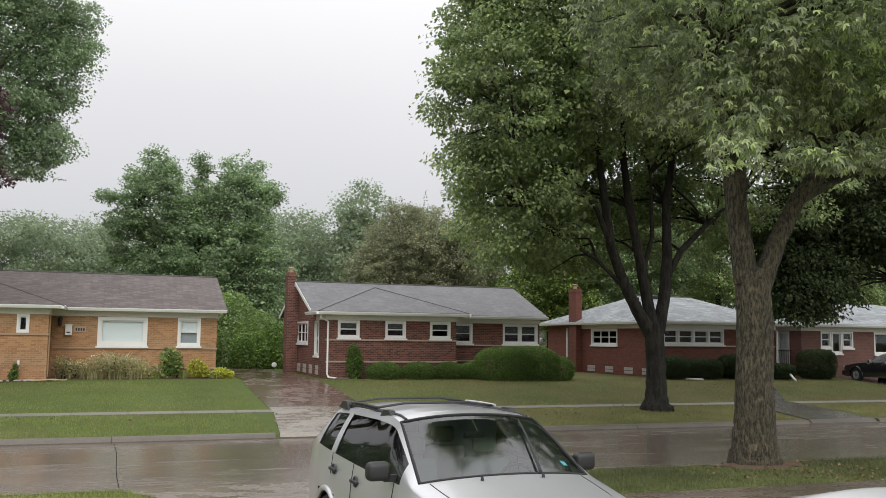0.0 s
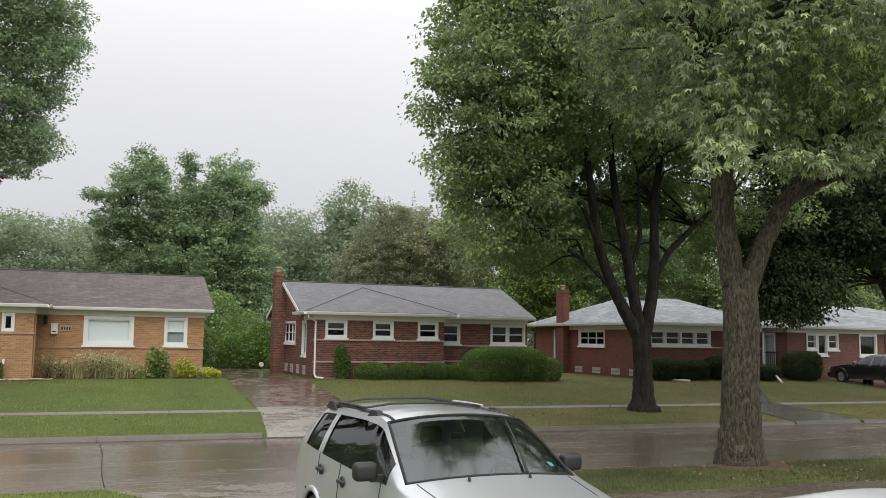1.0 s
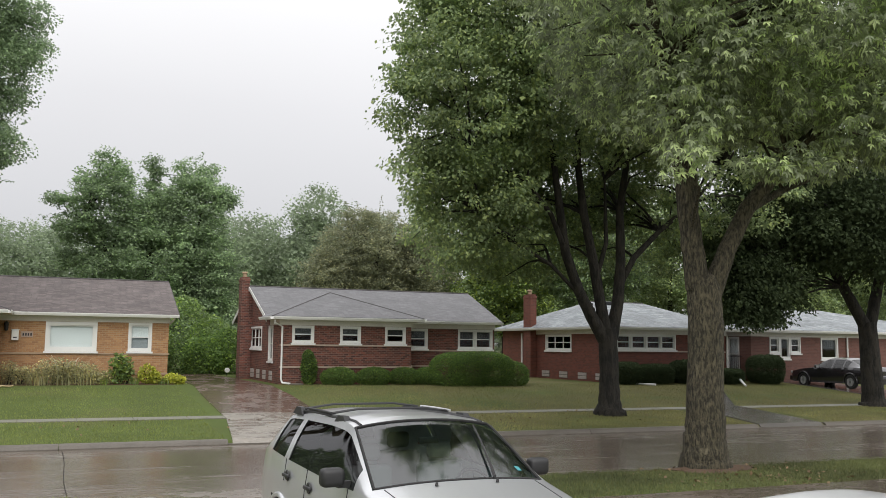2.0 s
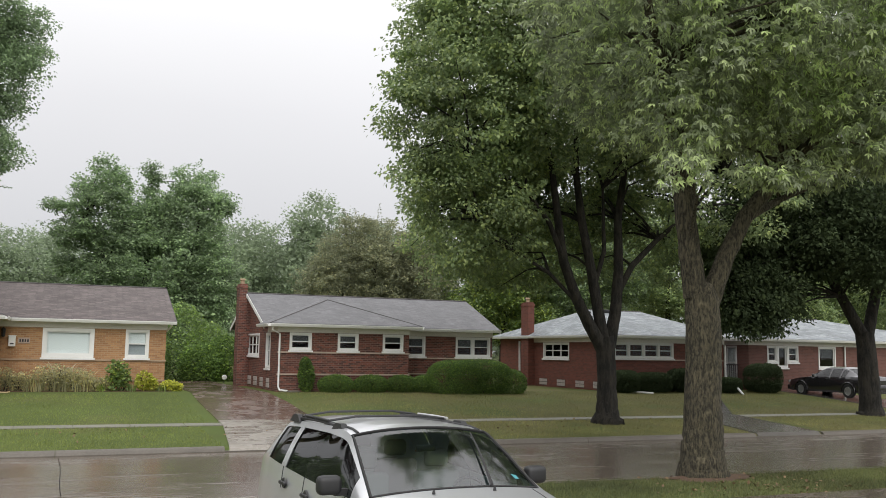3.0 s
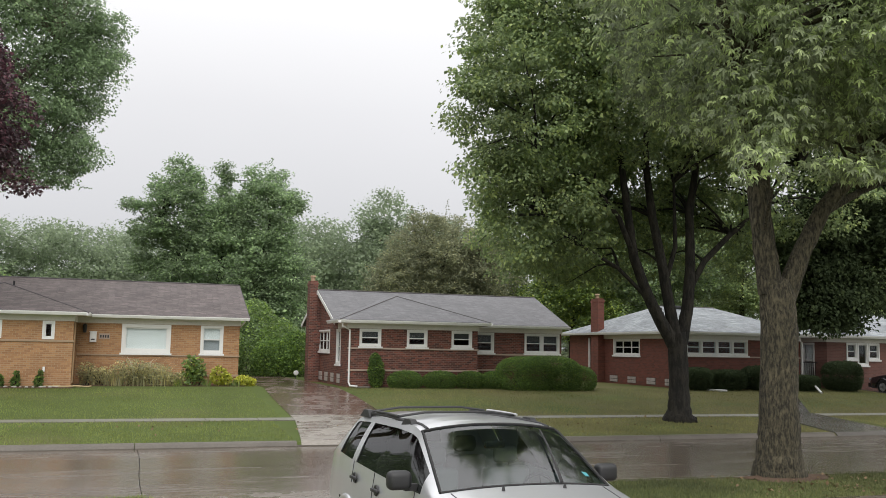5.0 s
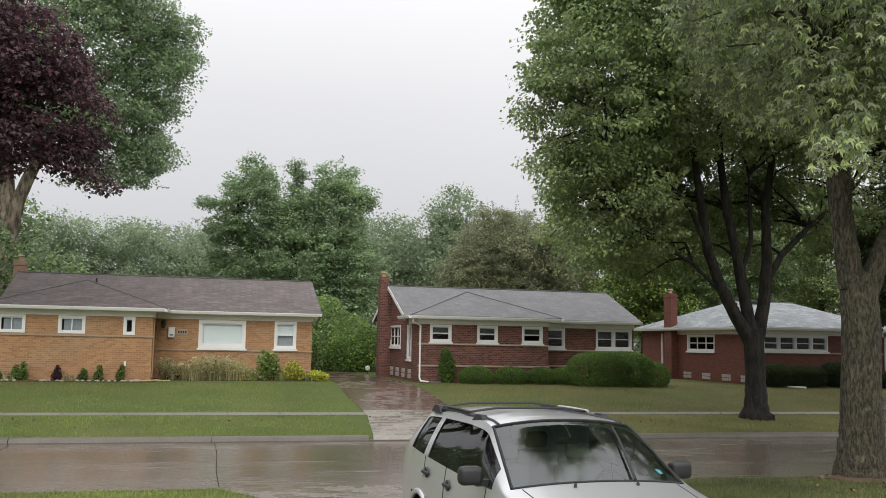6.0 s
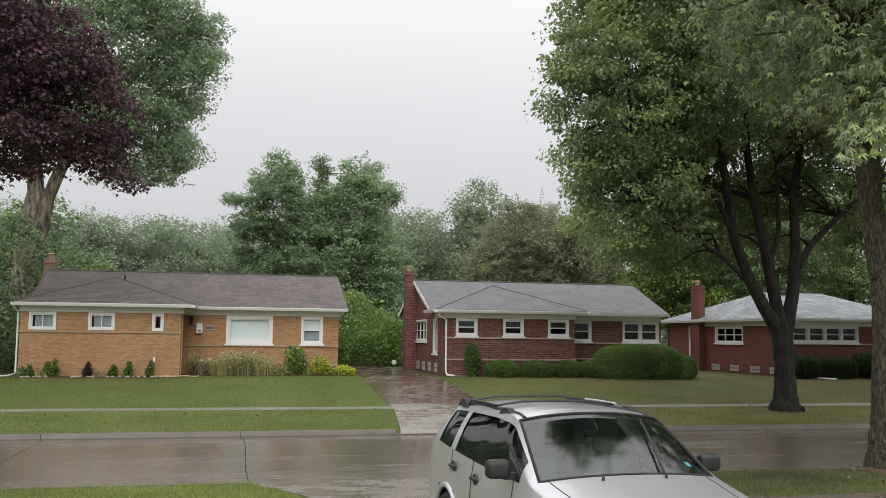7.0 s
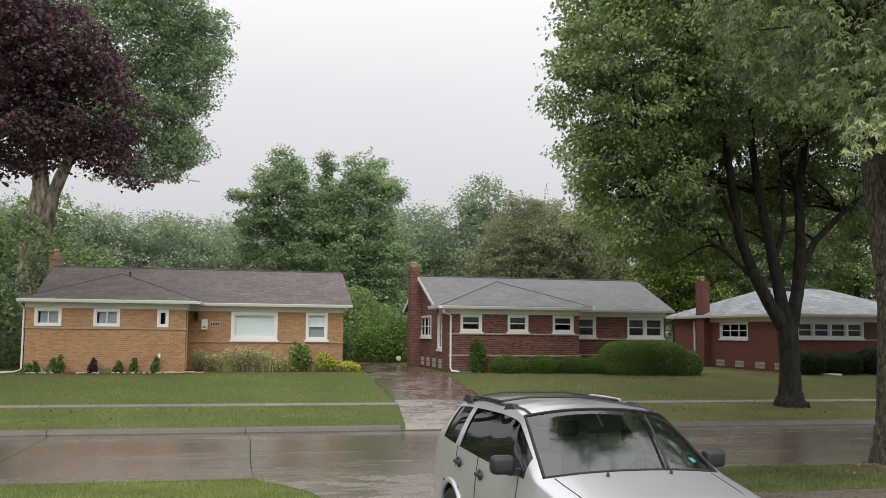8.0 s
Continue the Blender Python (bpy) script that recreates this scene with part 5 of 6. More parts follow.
def vehicle(name, label, place, paint, side, belt, edge_x, edge_z, crown, plan, marks, regions, wheels, wheel_r, hw, glass_side, step=0.06):
    """A car shell lofted from cross-sections; y runs from nose (-) to tail (+). regions: panes as (name, y0, y1, kind)."""
    car = thing(name, (0, 0, 0), label, "car")
    ys = sorted(set([round(side[0] + k * step, 3) for k in range(int((side[1] - side[0]) / step) + 1)] + [side[1]] + marks))
    ys = [y for i, y in enumerate(ys) if y in marks or y in side or all(abs(y - m) > 0.02 for m in marks)]
    low = [(0.88, 0.24), (0.96, 0.33), (0.99, 0.52), (1.0, 0.74), (0.985, 0.92)]
    n_side, n_top = 8, 10
    def section(y):
        w = hw * curve(plan, y)
        bz, ex, ez, cz = curve(belt, y), curve(edge_x, y), curve(edge_z, y), curve(crown, y)
        k = min(1.0, (bz - 0.05) / 1.0)
        pts = [(w * a, z * k if z > 0.5 else z) for a, z in low]
        bx = w * 0.955
        ex = min(ex, bx - 0.03)
        for i in range(n_side + 1):
            t = i / n_side
            pts.append((bx + (ex - bx) * t + 0.018 * math.sin(math.pi * t), bz + (ez - bz) * t))
        for i in range(1, n_top + 1):
            t = i / n_top
            pts.append((ex * (1 - t), ez + (cz - ez) * (1 - (1 - t) ** 2.2)))
        return pts
    cols = [section(y) for y in ys]
    rows = len(cols[0])
    r_belt, r_edge = 5, 5 + n_side
    def kind(ym, r, sgn):
        for nm, y0, y1, what in regions:
            if y0 <= ym <= y1:
                if what == "side" and r_belt <= r < r_edge - 1:
                    return (nm, sgn)
                if what == "top" and r >= r_edge + (nm != "windscreen"):
                    return (nm, 0)
        return None
    def arch(ym, r, zc):
        return any(abs(ym - wy) < wheel_r * 1.16 and (ym - wy) ** 2 + (zc - wheel_r) ** 2 < (wheel_r * 1.18) ** 2 for wy in wheels)
    body, glazed = bmesh.new(), {}
    for sgn in (-1, 1):
        grid = {}
        for i in range(len(ys) - 1):
            for r in range(rows - 1):
                ym = (ys[i] + ys[i + 1]) / 2
                zc = (cols[i][r][1] + cols[i][r + 1][1] + cols[i + 1][r][1] + cols[i + 1][r + 1][1]) / 4
                if r < r_belt and arch(ym, r, zc):
                    continue
                quad = [(i, r), (i + 1, r), (i + 1, r + 1), (i, r + 1)]
                key = kind(ym, r, sgn)
                if key:
                    glazed.setdefault(key, []).append([(sgn * cols[a][b][0], ys[a], cols[a][b][1]) for a, b in quad])
                    continue
                vs = []
                for a, b in quad:
                    if (a, b) not in grid:
                        grid[a, b] = body.verts.new((sgn * cols[a][b][0], ys[a], cols[a][b][1]))
                    vs.append(grid[a, b])
                body.faces.new(vs if sgn > 0 else vs[::-1])
        for i, flip in ((0, 0), (len(ys) - 1, 1)):
            vs = [body.verts.new((sgn * x, ys[i], z)) for x, z in cols[i]] + [body.verts.new((0, ys[i], cols[i][0][1]))]
            body.faces.new(vs)
    bmesh.ops.remove_doubles(body, verts=body.verts[:], dist=0.0005)
    body_ob = smooth(part("body", body, paint, car), 32)
    # panes: a black surround and the glass set a little inside it
    for (nm, sgn), quads in glazed.items():
        bm = bmesh.new()
        for q in quads:
            vs = [bm.verts.new(p) for p in q]
            bm.faces.new(vs)
        bmesh.ops.remove_doubles(bm, verts=bm.verts[:], dist=0.0005)
        bmesh.ops.recalc_face_normals(bm, faces=bm.faces[:])
        ref = sum((f.normal * f.calc_area() for f in bm.faces), Vector())
        mid = sum((v.co for v in bm.verts), Vector()) / len(bm.verts) - Vector((0, 0.3, 0.8))
        if ref.dot(mid) < 0:
            bmesh.ops.reverse_faces(bm, faces=bm.faces[:])
        ring = bmesh.ops.inset_region(bm, faces=bm.faces[:], thickness=0.045, depth=-0.010, use_even_offset=True)["faces"]
        ring_set = set(ring)
        inner = [f for f in bm.faces if f not in ring_set]
        pane = bmesh.new()
        made = {}
        for f in inner:
            vs = []
            for v in f.verts:
                key = tuple(round(c, 5) for c in v.co)
                if key not in made:
                    made[key] = pane.verts.new(v.co)
                vs.append(made[key])
            pane.faces.new(vs)
        bmesh.ops.delete(bm, geom=inner, context="FACES_ONLY")
        me = bpy.data.meshes.new("trim")
        bm.to_mesh(me)
        bm.free()
        me.materials.append(BLACK_PLASTIC)
        trim = new("trim", me)
        trim.parent = car
        trim["label"] = "black rubber window surround"
        pm = bpy.data.meshes.new(nm)
        pane.to_mesh(pm)
        pane.free()
        pm.materials.append(CAR_GLASS if nm == "windscreen" else glass_side)
        po = new(nm, pm)
        po.parent = car
        po.data.shade_smooth()
        po.visible_shadow = False
    # floor, dashboard and seats
    bm = bmesh.new()
    box(bm, -hw * 0.86, hw * 0.86, side[0] + 0.25, side[1] - 0.2, 0.25, 0.34)
    part("floor_pan", bm, BLACK_PLASTIC, car)
    for wy in wheels:
        for s in (-1, 1):
            bm = bmesh.new()
            x = s * (hw - 0.11)
            prof = [(0.09, 0.60), (0.11, 0.80), (0.105, 0.93), (0.07, 1.0), (-0.07, 1.0), (-0.105, 0.93), (-0.11, 0.80), (-0.09, 0.60)]
            rings = []
            for k in range(28):
                a = 2 * math.pi * k / 28
                rings.append([bm.verts.new((x + dx, wy + rr * wheel_r * math.cos(a), wheel_r + rr * wheel_r * math.sin(a))) for dx, rr in prof])
            for k in range(28):
                p, q = rings[k], rings[(k + 1) % 28]
                for j in range(len(prof) - 1):
                    bm.faces.new((p[j], p[j + 1], q[j + 1], q[j]))
            wheel = smooth(part("wheel", bm, RUBBER, car, "black rubber tyre"), 40)
            bm = bmesh.new()
            for k in range(5):
                a = 2 * math.pi * k / 5
                d, e = Vector((0, math.cos(a), math.sin(a))), Vector((0, -math.sin(a), math.cos(a)))
                c = Vector((x + s * 0.07, wy, wheel_r))
                pts = []
                for o in (0, s * 0.03):
                    for f, g in ((0.0, -0.3), (1.0, -0.16), (1.0, 0.16), (0.0, 0.3)):
                        pts.append(c + Vector((o, 0, 0)) + d * f * wheel_r * 0.60 + e * g * wheel_r * 0.6)
                hexa(bm, pts)
            tube(bm, [(x + s * 0.02, wy, wheel_r), (x + s * 0.085, wy, wheel_r)], [wheel_r * 0.61, wheel_r * 0.63], 24, cap=False)
            tube(bm, [(x + s * 0.0, wy, wheel_r), (x + s * 0.012, wy, wheel_r)], [wheel_r * 0.6, wheel_r * 0.6], 24)
            part("rim", bm, ALLOY, wheel)
            # wheel arch lip and inner wheelhouse
            bm = bmesh.new()
            arc = [(s * (hw * curve(plan, wy) - 0.005), wy + wheel_r * 1.2 * math.cos(a), wheel_r + wheel_r * 1.2 * math.sin(a)) for a in [radians(-8 + 196 * k / 18) for k in range(19)]]
            tube(bm, arc, [0.032] * 19, 8)
            smooth(part("wheel_arch", bm, paint, car), 60)
            bm = bmesh.new()
            arc2 = [(wy + wheel_r * 1.22 * math.cos(a), wheel_r + wheel_r * 1.22 * math.sin(a)) for a in [radians(-5 + 190 * k / 14) for k in range(15)]]
            o0 = [bm.verts.new((s * (hw - 0.03), y, z)) for y, z in arc2]
            o1 = [bm.verts.new((s * (hw - 0.32), y, z)) for y, z in arc2]
            for k in range(14):
                bm.faces.new((o0[k], o0[k + 1], o1[k + 1], o1[k]))
            bm.faces.new(o1)
            part("wheelhouse", bm, RUBBER, car)
    car.matrix_basis = place
    return car, section


def car_part(name, bm, mat, car, label="", round_it=True):
    """A part in the car's own coordinates."""
    ob = new(name, mesh_of(name, bm, mat))
    ob.parent = car
    if round_it:
        smooth(ob, 40)
    return tagged(ob, label)


def rounded(bm, x0, x1, y0, y1, z0, z1, r=0.04, seg=3):
    vs = box(bm, x0, x1, y0, y1, z0, z1)
    edges = list({e for v in vs for e in v.link_edges})
    bmesh.ops.bevel(bm, geom=edges, offset=r, segments=seg, affect="EDGES", profile=0.5)


def seats(car, rows, w, z):
    for y in rows:
        for x in (-w, w):
            bm = bmesh.new()
            rounded(bm, x - 0.25, x + 0.25, y - 0.25, y + 0.25, z, z + 0.16, 0.05)
            s = car_part("seat", bm, SEAT, car, "grey fabric car seat")
            for nm, a in (("backrest", (x - 0.24, x + 0.24, y + 0.18, y + 0.32, z + 0.14, z + 0.66)), ("headrest", (x - 0.13, x + 0.13, y + 0.22, y + 0.31, z + 0.69, z + 0.86))):
                bm = bmesh.new()
                rounded(bm, *a, 0.05)
                o = new(nm, mesh_of(nm, bm, SEAT))
                o.parent = s
                smooth(o, 40)


def wing_mirror(car, x, y, z, s, mat=None):
    bm = bmesh.new()
    rounded(bm, x - 0.105, x + 0.105, y - 0.06, y + 0.07, z - 0.075, z + 0.085, 0.045, 4)
    m = car_part("wing_mirror", bm, mat or BLACK_PLASTIC, car, "black plastic wing mirror")
    bm = bmesh.new()
    box(bm, min(x - s * 0.05, x - s * 0.17), max(x - s * 0.05, x - s * 0.17), y - 0.02, y + 0.05, z - 0.085, z - 0.03)
    o = new("bracket", mesh_of("bracket", bm, BLACK_PLASTIC))
    o.parent = m
    bm = bmesh.new()
    box(bm, x - 0.08, x + 0.08, y + 0.071, y + 0.074, z - 0.05, z + 0.06)
    o = new("mirror_glass", mesh_of("mirror_glass", bm, ALLOY))
    o.parent = m


def handle(car, x, y, z, s):
    bm = bmesh.new()
    rounded(bm, min(x, x + s * 0.035), max(x, x + s * 0.035), y - 0.09, y + 0.09, z - 0.018, z + 0.018, 0.012, 2)
    car_part("door_handle", bm, BLACK_PLASTIC, car, "black door handle")
    bm = bmesh.new()
    tube(bm, [(x - s * 0.002, y, z), (x + s * 0.010, y, z)], [0.055, 0.05], 14)
    car_part("handle_cup", bm, BLACK_PLASTIC, car)


SUV_AT = pose(3.24, 8.3, 0.20, 0, 0, 3.3)
suv, sec = vehicle(
    "sport_utility_car", "silver compact sport utility car with black roof rails", SUV_AT, SILVER, (-2.2, 2.25),
    [(-2.2, 0.66), (-2.08, 0.84), (-1.7, 0.96), (-1.0, 1.075), (-0.05, 1.085), (1.1, 1.13), (1.75, 1.17), (2.1, 1.14), (2.25, 0.95)],
    [(-2.2, 0.58), (-1.9, 0.74), (-1.3, 0.80), (-1.0, 0.815), (-0.58, 0.75), (-0.20, 0.685), (0.3, 0.655), (1.1, 0.645), (1.7, 0.64), (2.0, 0.65), (2.25, 0.68)],
    [(-2.2, 0.68), (-2.08, 0.87), (-1.7, 0.995), (-1.0, 1.115), (-0.58, 1.37), (-0.27, 1.545), (-0.08, 1.578), (0.35, 1.588), (1.1, 1.575), (1.6, 1.55), (1.8, 1.51), (2.0, 1.40), (2.2, 1.10), (2.25, 0.97)],
    [(-2.2, 0.70), (-2.08, 0.90), (-1.7, 1.04), (-1.0, 1.155), (-0.58, 1.425), (-0.27, 1.605), (-0.08, 1.630), (0.35, 1.640), (1.1, 1.635), (1.6, 1.605), (1.8, 1.55), (2.0, 1.43), (2.2, 1.12), (2.25, 0.98)],
    [(-2.2, 0.80), (-2.05, 0.91), (-1.7, 0.97), (-1.0, 0.995), (0.5, 1.0), (1.5, 0.99), (1.9, 0.97), (2.15, 0.93), (2.25, 0.87)],
    [-1.0, -0.74, -0.22, 0.46, 1.10, 1.24, 1.72, 1.88, 2.14],
    [("windscreen", -1.0, -0.22, "top"), ("front_side_window", -0.74, 0.46, "side"), ("rear_side_window", 0.46, 1.10, "side"), ("quarter_window", 1.24, 1.72, "side"), ("rear_window", 1.88, 2.14, "top")],
    (-1.36, 1.27), 0.345, 0.925, DARK_GLASS)
seats(suv, (-0.05, 0.95), 0.38, 0.50)
bm = bmesh.new()
rounded(bm, -0.74, 0.74, -0.98, -0.62, 0.80, 1.04, 0.06)
car_part("dashboard", bm, BLACK_PLASTIC, suv, "dark dashboard")
bm = bmesh.new()
wheel_pts = [(0.38 + 0.18 * math.cos(a), -0.52 + 0.07 * math.sin(a), 1.0 + 0.165 * math.sin(a)) for a in [2 * math.pi * k / 20 for k in range(21)]]
tube(bm, wheel_pts, [0.016] * 21, 6)
car_part("steering_wheel", bm, BLACK_PLASTIC, suv)
bm = bmesh.new()
rounded(bm, -0.10, 0.10, -0.36, -0.33, 1.40, 1.46, 0.012, 2)
car_part("inside_mirror", bm, BLACK_PLASTIC, suv)
for s in (-1, 1):
    wing_mirror(suv, s * 1.02, -0.60, 1.175, s)
    for y in (0.33, 1.02):
        handle(suv, s * 0.912, y, 0.955 + 0.03 * (y > 0.5), s)
    # roof rail: black feet, slim silver bar between
    bm = bmesh.new()
    rail = [(s * (0.645 - 0.008 * abs(k - 4)), 0.12 + k * 0.19, 1.562 + 0.045 * math.sin(math.pi * min(1, max(0, k / 8))) ** 0.5 + (0.0 if 0 < k < 8 else -0.03)) for k in range(9)]
    tube(bm, rail, [0.020, 0.023, 0.018, 0.014, 0.013, 0.014, 0.018, 0.023, 0.020], 8)
    r = car_part("roof_rail", bm, BLACK_PLASTIC, suv, "black roof rail")
    for y in (0.20, 1.50):
        bm = bmesh.new()
        hexa(bm, [(s * 0.585, y - 0.17, 1.55), (s * 0.67, y - 0.17, 1.55), (s * 0.67, y + 0.17, 1.55), (s * 0.585, y + 0.17, 1.55), (s * 0.605, y - 0.07, 1.628), (s * 0.66, y - 0.07, 1.628), (s * 0.66, y + 0.07, 1.628), (s * 0.605, y + 0.07, 1.628)])
        o = new("rail_foot", mesh_of("rail_foot", bm, BLACK_PLASTIC))
        o.parent = r
    bm = bmesh.new()
    tube(bm, [(s * 0.645, 0.50, 1.630), (s * 0.645, 0.85, 1.634), (s * 0.64, 1.2, 1.630)], [0.013] * 3, 8)
    o = new("rail_strip", mesh_of("rail_strip", bm, BLACK_PLASTIC if s < 0 else ALLOY))
    o.parent = r
    # seams of the doors
    for y, z0, z1 in ((-0.62, 0.40, 1.07), (0.46, 0.40, 1.09), (1.16, 0.86, 1.12)):
        bm = bmesh.new()
        pts = [(s * (x + 0.0015), y, z) for x, z in sec(y)[1:6] if z0 <= z <= z1 + 0.02]
        tube(bm, pts, [0.005] * len(pts), 5)
        car_part("door_seam", bm, BLACK_PLASTIC, suv)
    # black strip between roof and rail, running down the pillar
    bm = bmesh.new()
    pts = [(s * (curve([(-0.24, 0.62), (0.35, 0.585), (1.6, 0.57)], y)), y, sec(y)[14][1] + 0.004) for y in (-0.22, -0.05, 0.3, 0.8, 1.3, 1.65)]
    tube(bm, pts, [0.014] * len(pts), 6)
    car_part("roof_channel", bm, BLACK_PLASTIC, suv)
    bm = bmesh.new()
    rounded(bm, min(s * 0.50, s * 0.76), max(s * 0.50, s * 0.76), -2.20, -1.92, 0.66, 0.84, 0.05)
    car_part("headlight", bm, LAMP_CLEAR, suv, "clear headlight")
    bm = bmesh.new()
    rounded(bm, min(s * 0.74, s * 0.81), max(s * 0.74, s * 0.81), 2.10, 2.19, 0.72, 1.02, 0.03)
    car_part("tail_light", bm, LAMP_RED, suv, "red tail light")
# cross bars
for y in (0.55, 1.30):
    bm = bmesh.new()
    tube(bm, [(-0.65, y, 1.622), (-0.35, y - 0.01, 1.662), (0.35, y - 0.01, 1.662), (0.65, y, 1.622)], [0.012] * 4, 8)
    car_part("cross_bar", bm, BLACK_PLASTIC, suv, "black roof cross bar")


def on_screen(u, v, lift=0.012):
    """A point on the windscreen: u across from -1 to 1, v from bottom to top."""
    y = -1.0 + 0.78 * v
    pts = sec(y)[13:]
    x = abs(u) * pts[0][0]
    for (xa, za), (xb, zb) in zip(pts, pts[1:]):
        if xb <= x <= xa:
            z = za + (zb - za) * (xa - x) / (xa - xb)
            return Vector((math.copysign(x, u), y - lift * 0.6, z + lift * 0.8))
    return Vector((0, y, pts[-1][1] + lift))


# black painted border round the windscreen
edge = [(-0.975 + 1.95 * k / 16, 0.015) for k in range(17)] + [(0.975, 0.015 + 0.97 * k / 10) for k in range(1, 11)]
edge += [(0.975 - 1.95 * k / 16, 0.985) for k in range(1, 17)] + [(-0.975, 0.985 - 0.97 * k / 10) for k in range(1, 11)]
bm = bmesh.new()
tube(bm, [on_screen(u, v, -0.004) for u, v in edge], [0.012] * len(edge), 6)
car_part("windscreen_border", bm, RUBBER, suv, "black windscreen border")
for u0, u1, v1 in ((0.40, 0.64, 0.84),):
    bm = bmesh.new()
    tube(bm, [on_screen(u0 + (u1 - u0) * k / 6, 0.01 + (v1 - 0.01) * k / 6, 0.022) for k in range(7)], [0.016, 0.014, 0.011, 0.010, 0.010, 0.009, 0.007], 6)
    car_part("wiper", bm, BLACK_PLASTIC, suv, "black windscreen wiper")
for u in (-0.28, 0.30):
    bm = bmesh.new()
    tube(bm, [(u, -1.10, sec(-1.10)[-3][1]), (u, -1.10, sec(-1.10)[-3][1] + 0.03)], [0.016, 0.010], 8)
    car_part("washer_nozzle", bm, BLACK_PLASTIC, suv)
for s in (-1, 1):
    bm = bmesh.new()
    pts = [(s * sec(y)[14][0] * 0.985, y, sec(y)[14][1] + 0.0) for y in (-2.0, -1.8, -1.5, -1.2, -1.03)]
    tube(bm, pts, [0.006] * 5, 5)
    car_part("bonnet_seam", bm, BLACK_PLASTIC, suv)
bm = bmesh.new()
rounded(bm, -0.42, 0.42, -2.235, -2.10, 0.56, 0.70, 0.03)
car_part("grille", bm, BLACK_PLASTIC, suv)
bm = bmesh.new()
rounded(bm, -0.80, 0.80, -2.26, -2.0, 0.30, 0.54, 0.07)
car_part("front_bumper", bm, SILVER, suv)
bm = bmesh.new()
rounded(bm, -0.80, 0.80, 2.0, 2.20, 0.34, 0.66, 0.06)
car_part("rear_bumper", bm, BLACK_PLASTIC, suv)
bm = bmesh.new()
p, q = on_screen(0.84, 0.14, -0.006), on_screen(0.78, 0.21, -0.006)
a, b = on_screen(0.84, 0.20, -0.006), on_screen(0.79, 0.14, -0.006)
bm.faces.new([bm.verts.new(v) for v in (p, a, q, b)])
car_part("permit_sticker", bm, material("teal_sticker", (0.05, 0.24, 0.26), 0.5), suv, "small teal sticker inside the windscreen", False)

SEDAN = dict(
    side=(-2.4, 2.4),
    belt=[(-2.4, 0.62), (-2.25, 0.74), (-1.6, 0.86), (-0.9, 0.93), (0.5, 0.95), (1.6, 0.98), (2.2, 0.98), (2.4, 0.80)],
    edge_x=[(-2.4, 0.5), (-1.0, 0.72), (-0.2, 0.60), (0.3, 0.56), (1.0, 0.56), (1.4, 0.60), (2.0, 0.70), (2.4, 0.60)],
    edge_z=[(-2.4, 0.64), (-2.25, 0.77), (-1.6, 0.89), (-0.95, 0.965), (-0.5, 1.18), (-0.1, 1.34), (0.3, 1.39), (0.9, 1.38), (1.25, 1.30), (1.6, 1.14), (1.85, 1.02), (2.2, 1.0), (2.4, 0.82)],
    crown=[(-2.4, 0.66), (-2.25, 0.80), (-1.6, 0.93), (-0.95, 1.0), (-0.5, 1.22), (-0.1, 1.40), (0.3, 1.45), (0.9, 1.43), (1.25, 1.34), (1.6, 1.18), (1.85, 1.05), (2.2, 1.03), (2.4, 0.84)],
    plan=[(-2.4, 0.80), (-2.2, 0.92), (-1.6, 0.985), (0.0, 1.0), (1.6, 0.985), (2.2, 0.93), (2.4, 0.84)],
    marks=[-0.95, -0.55, -0.1, 0.30, 0.38, 0.95, 1.02, 1.30, 1.2, 1.72],
    regions=[("windscreen", -0.95, -0.1, "top"), ("front_side_window", -0.55, 0.30, "side"), ("rear_side_window", 0.38, 0.95, "side"), ("quarter_window", 1.02, 1.30, "side"), ("rear_window", 1.2, 1.72, "top")],
    wheels=(-1.45, 1.42), wheel_r=0.33, hw=0.92)


def sedan(label, place, paint):
    car, sc = vehicle("saloon_car", label, place, paint, glass_side=DARK_GLASS, **SEDAN)
    seats(car, (0.0, 0.95), 0.38, 0.42)
    for s in (-1, 1):
        wing_mirror(car, s * 0.99, -0.50, 0.99, s, paint)
        for y in (0.22, 1.0):
            handle(car, s * 0.90, y, 0.86, s)
        bm = bmesh.new()
        rounded(bm, min(s * 0.56, s * 0.82), max(s * 0.56, s * 0.82), 2.20, 2.42, 0.72, 0.90, 0.04)
        car_part("tail_light", bm, LAMP_RED, car, "red tail light")
        bm = bmesh.new()
        rounded(bm, min(s * 0.56, s * 0.80), max(s * 0.56, s * 0.80), -2.40, -2.15, 0.60, 0.74, 0.04)
        car_part("headlight", bm, LAMP_CLEAR, car, "clear headlight")
    bm = bmesh.new()
    rounded(bm, -0.80, 0.80, 2.28, 2.46, 0.36, 0.64, 0.06)
    car_part("rear_bumper", bm, paint, car)
    bm = bmesh.new()
    rounded(bm, -0.80, 0.80, -2.48, -2.25, 0.28, 0.52, 0.06)
    car_part("front_bumper", bm, paint, car)
    return car


sedan("dark polished saloon car parked on the drive before the far house", pose(34.95, 33.4, 0.70, 0, 0, 180), CAR_BLACK)
sedan("white saloon car parked beside the silver car", pose(4.25, 3.35, 0.24, 0, 0, 0), CAR_WHITE)

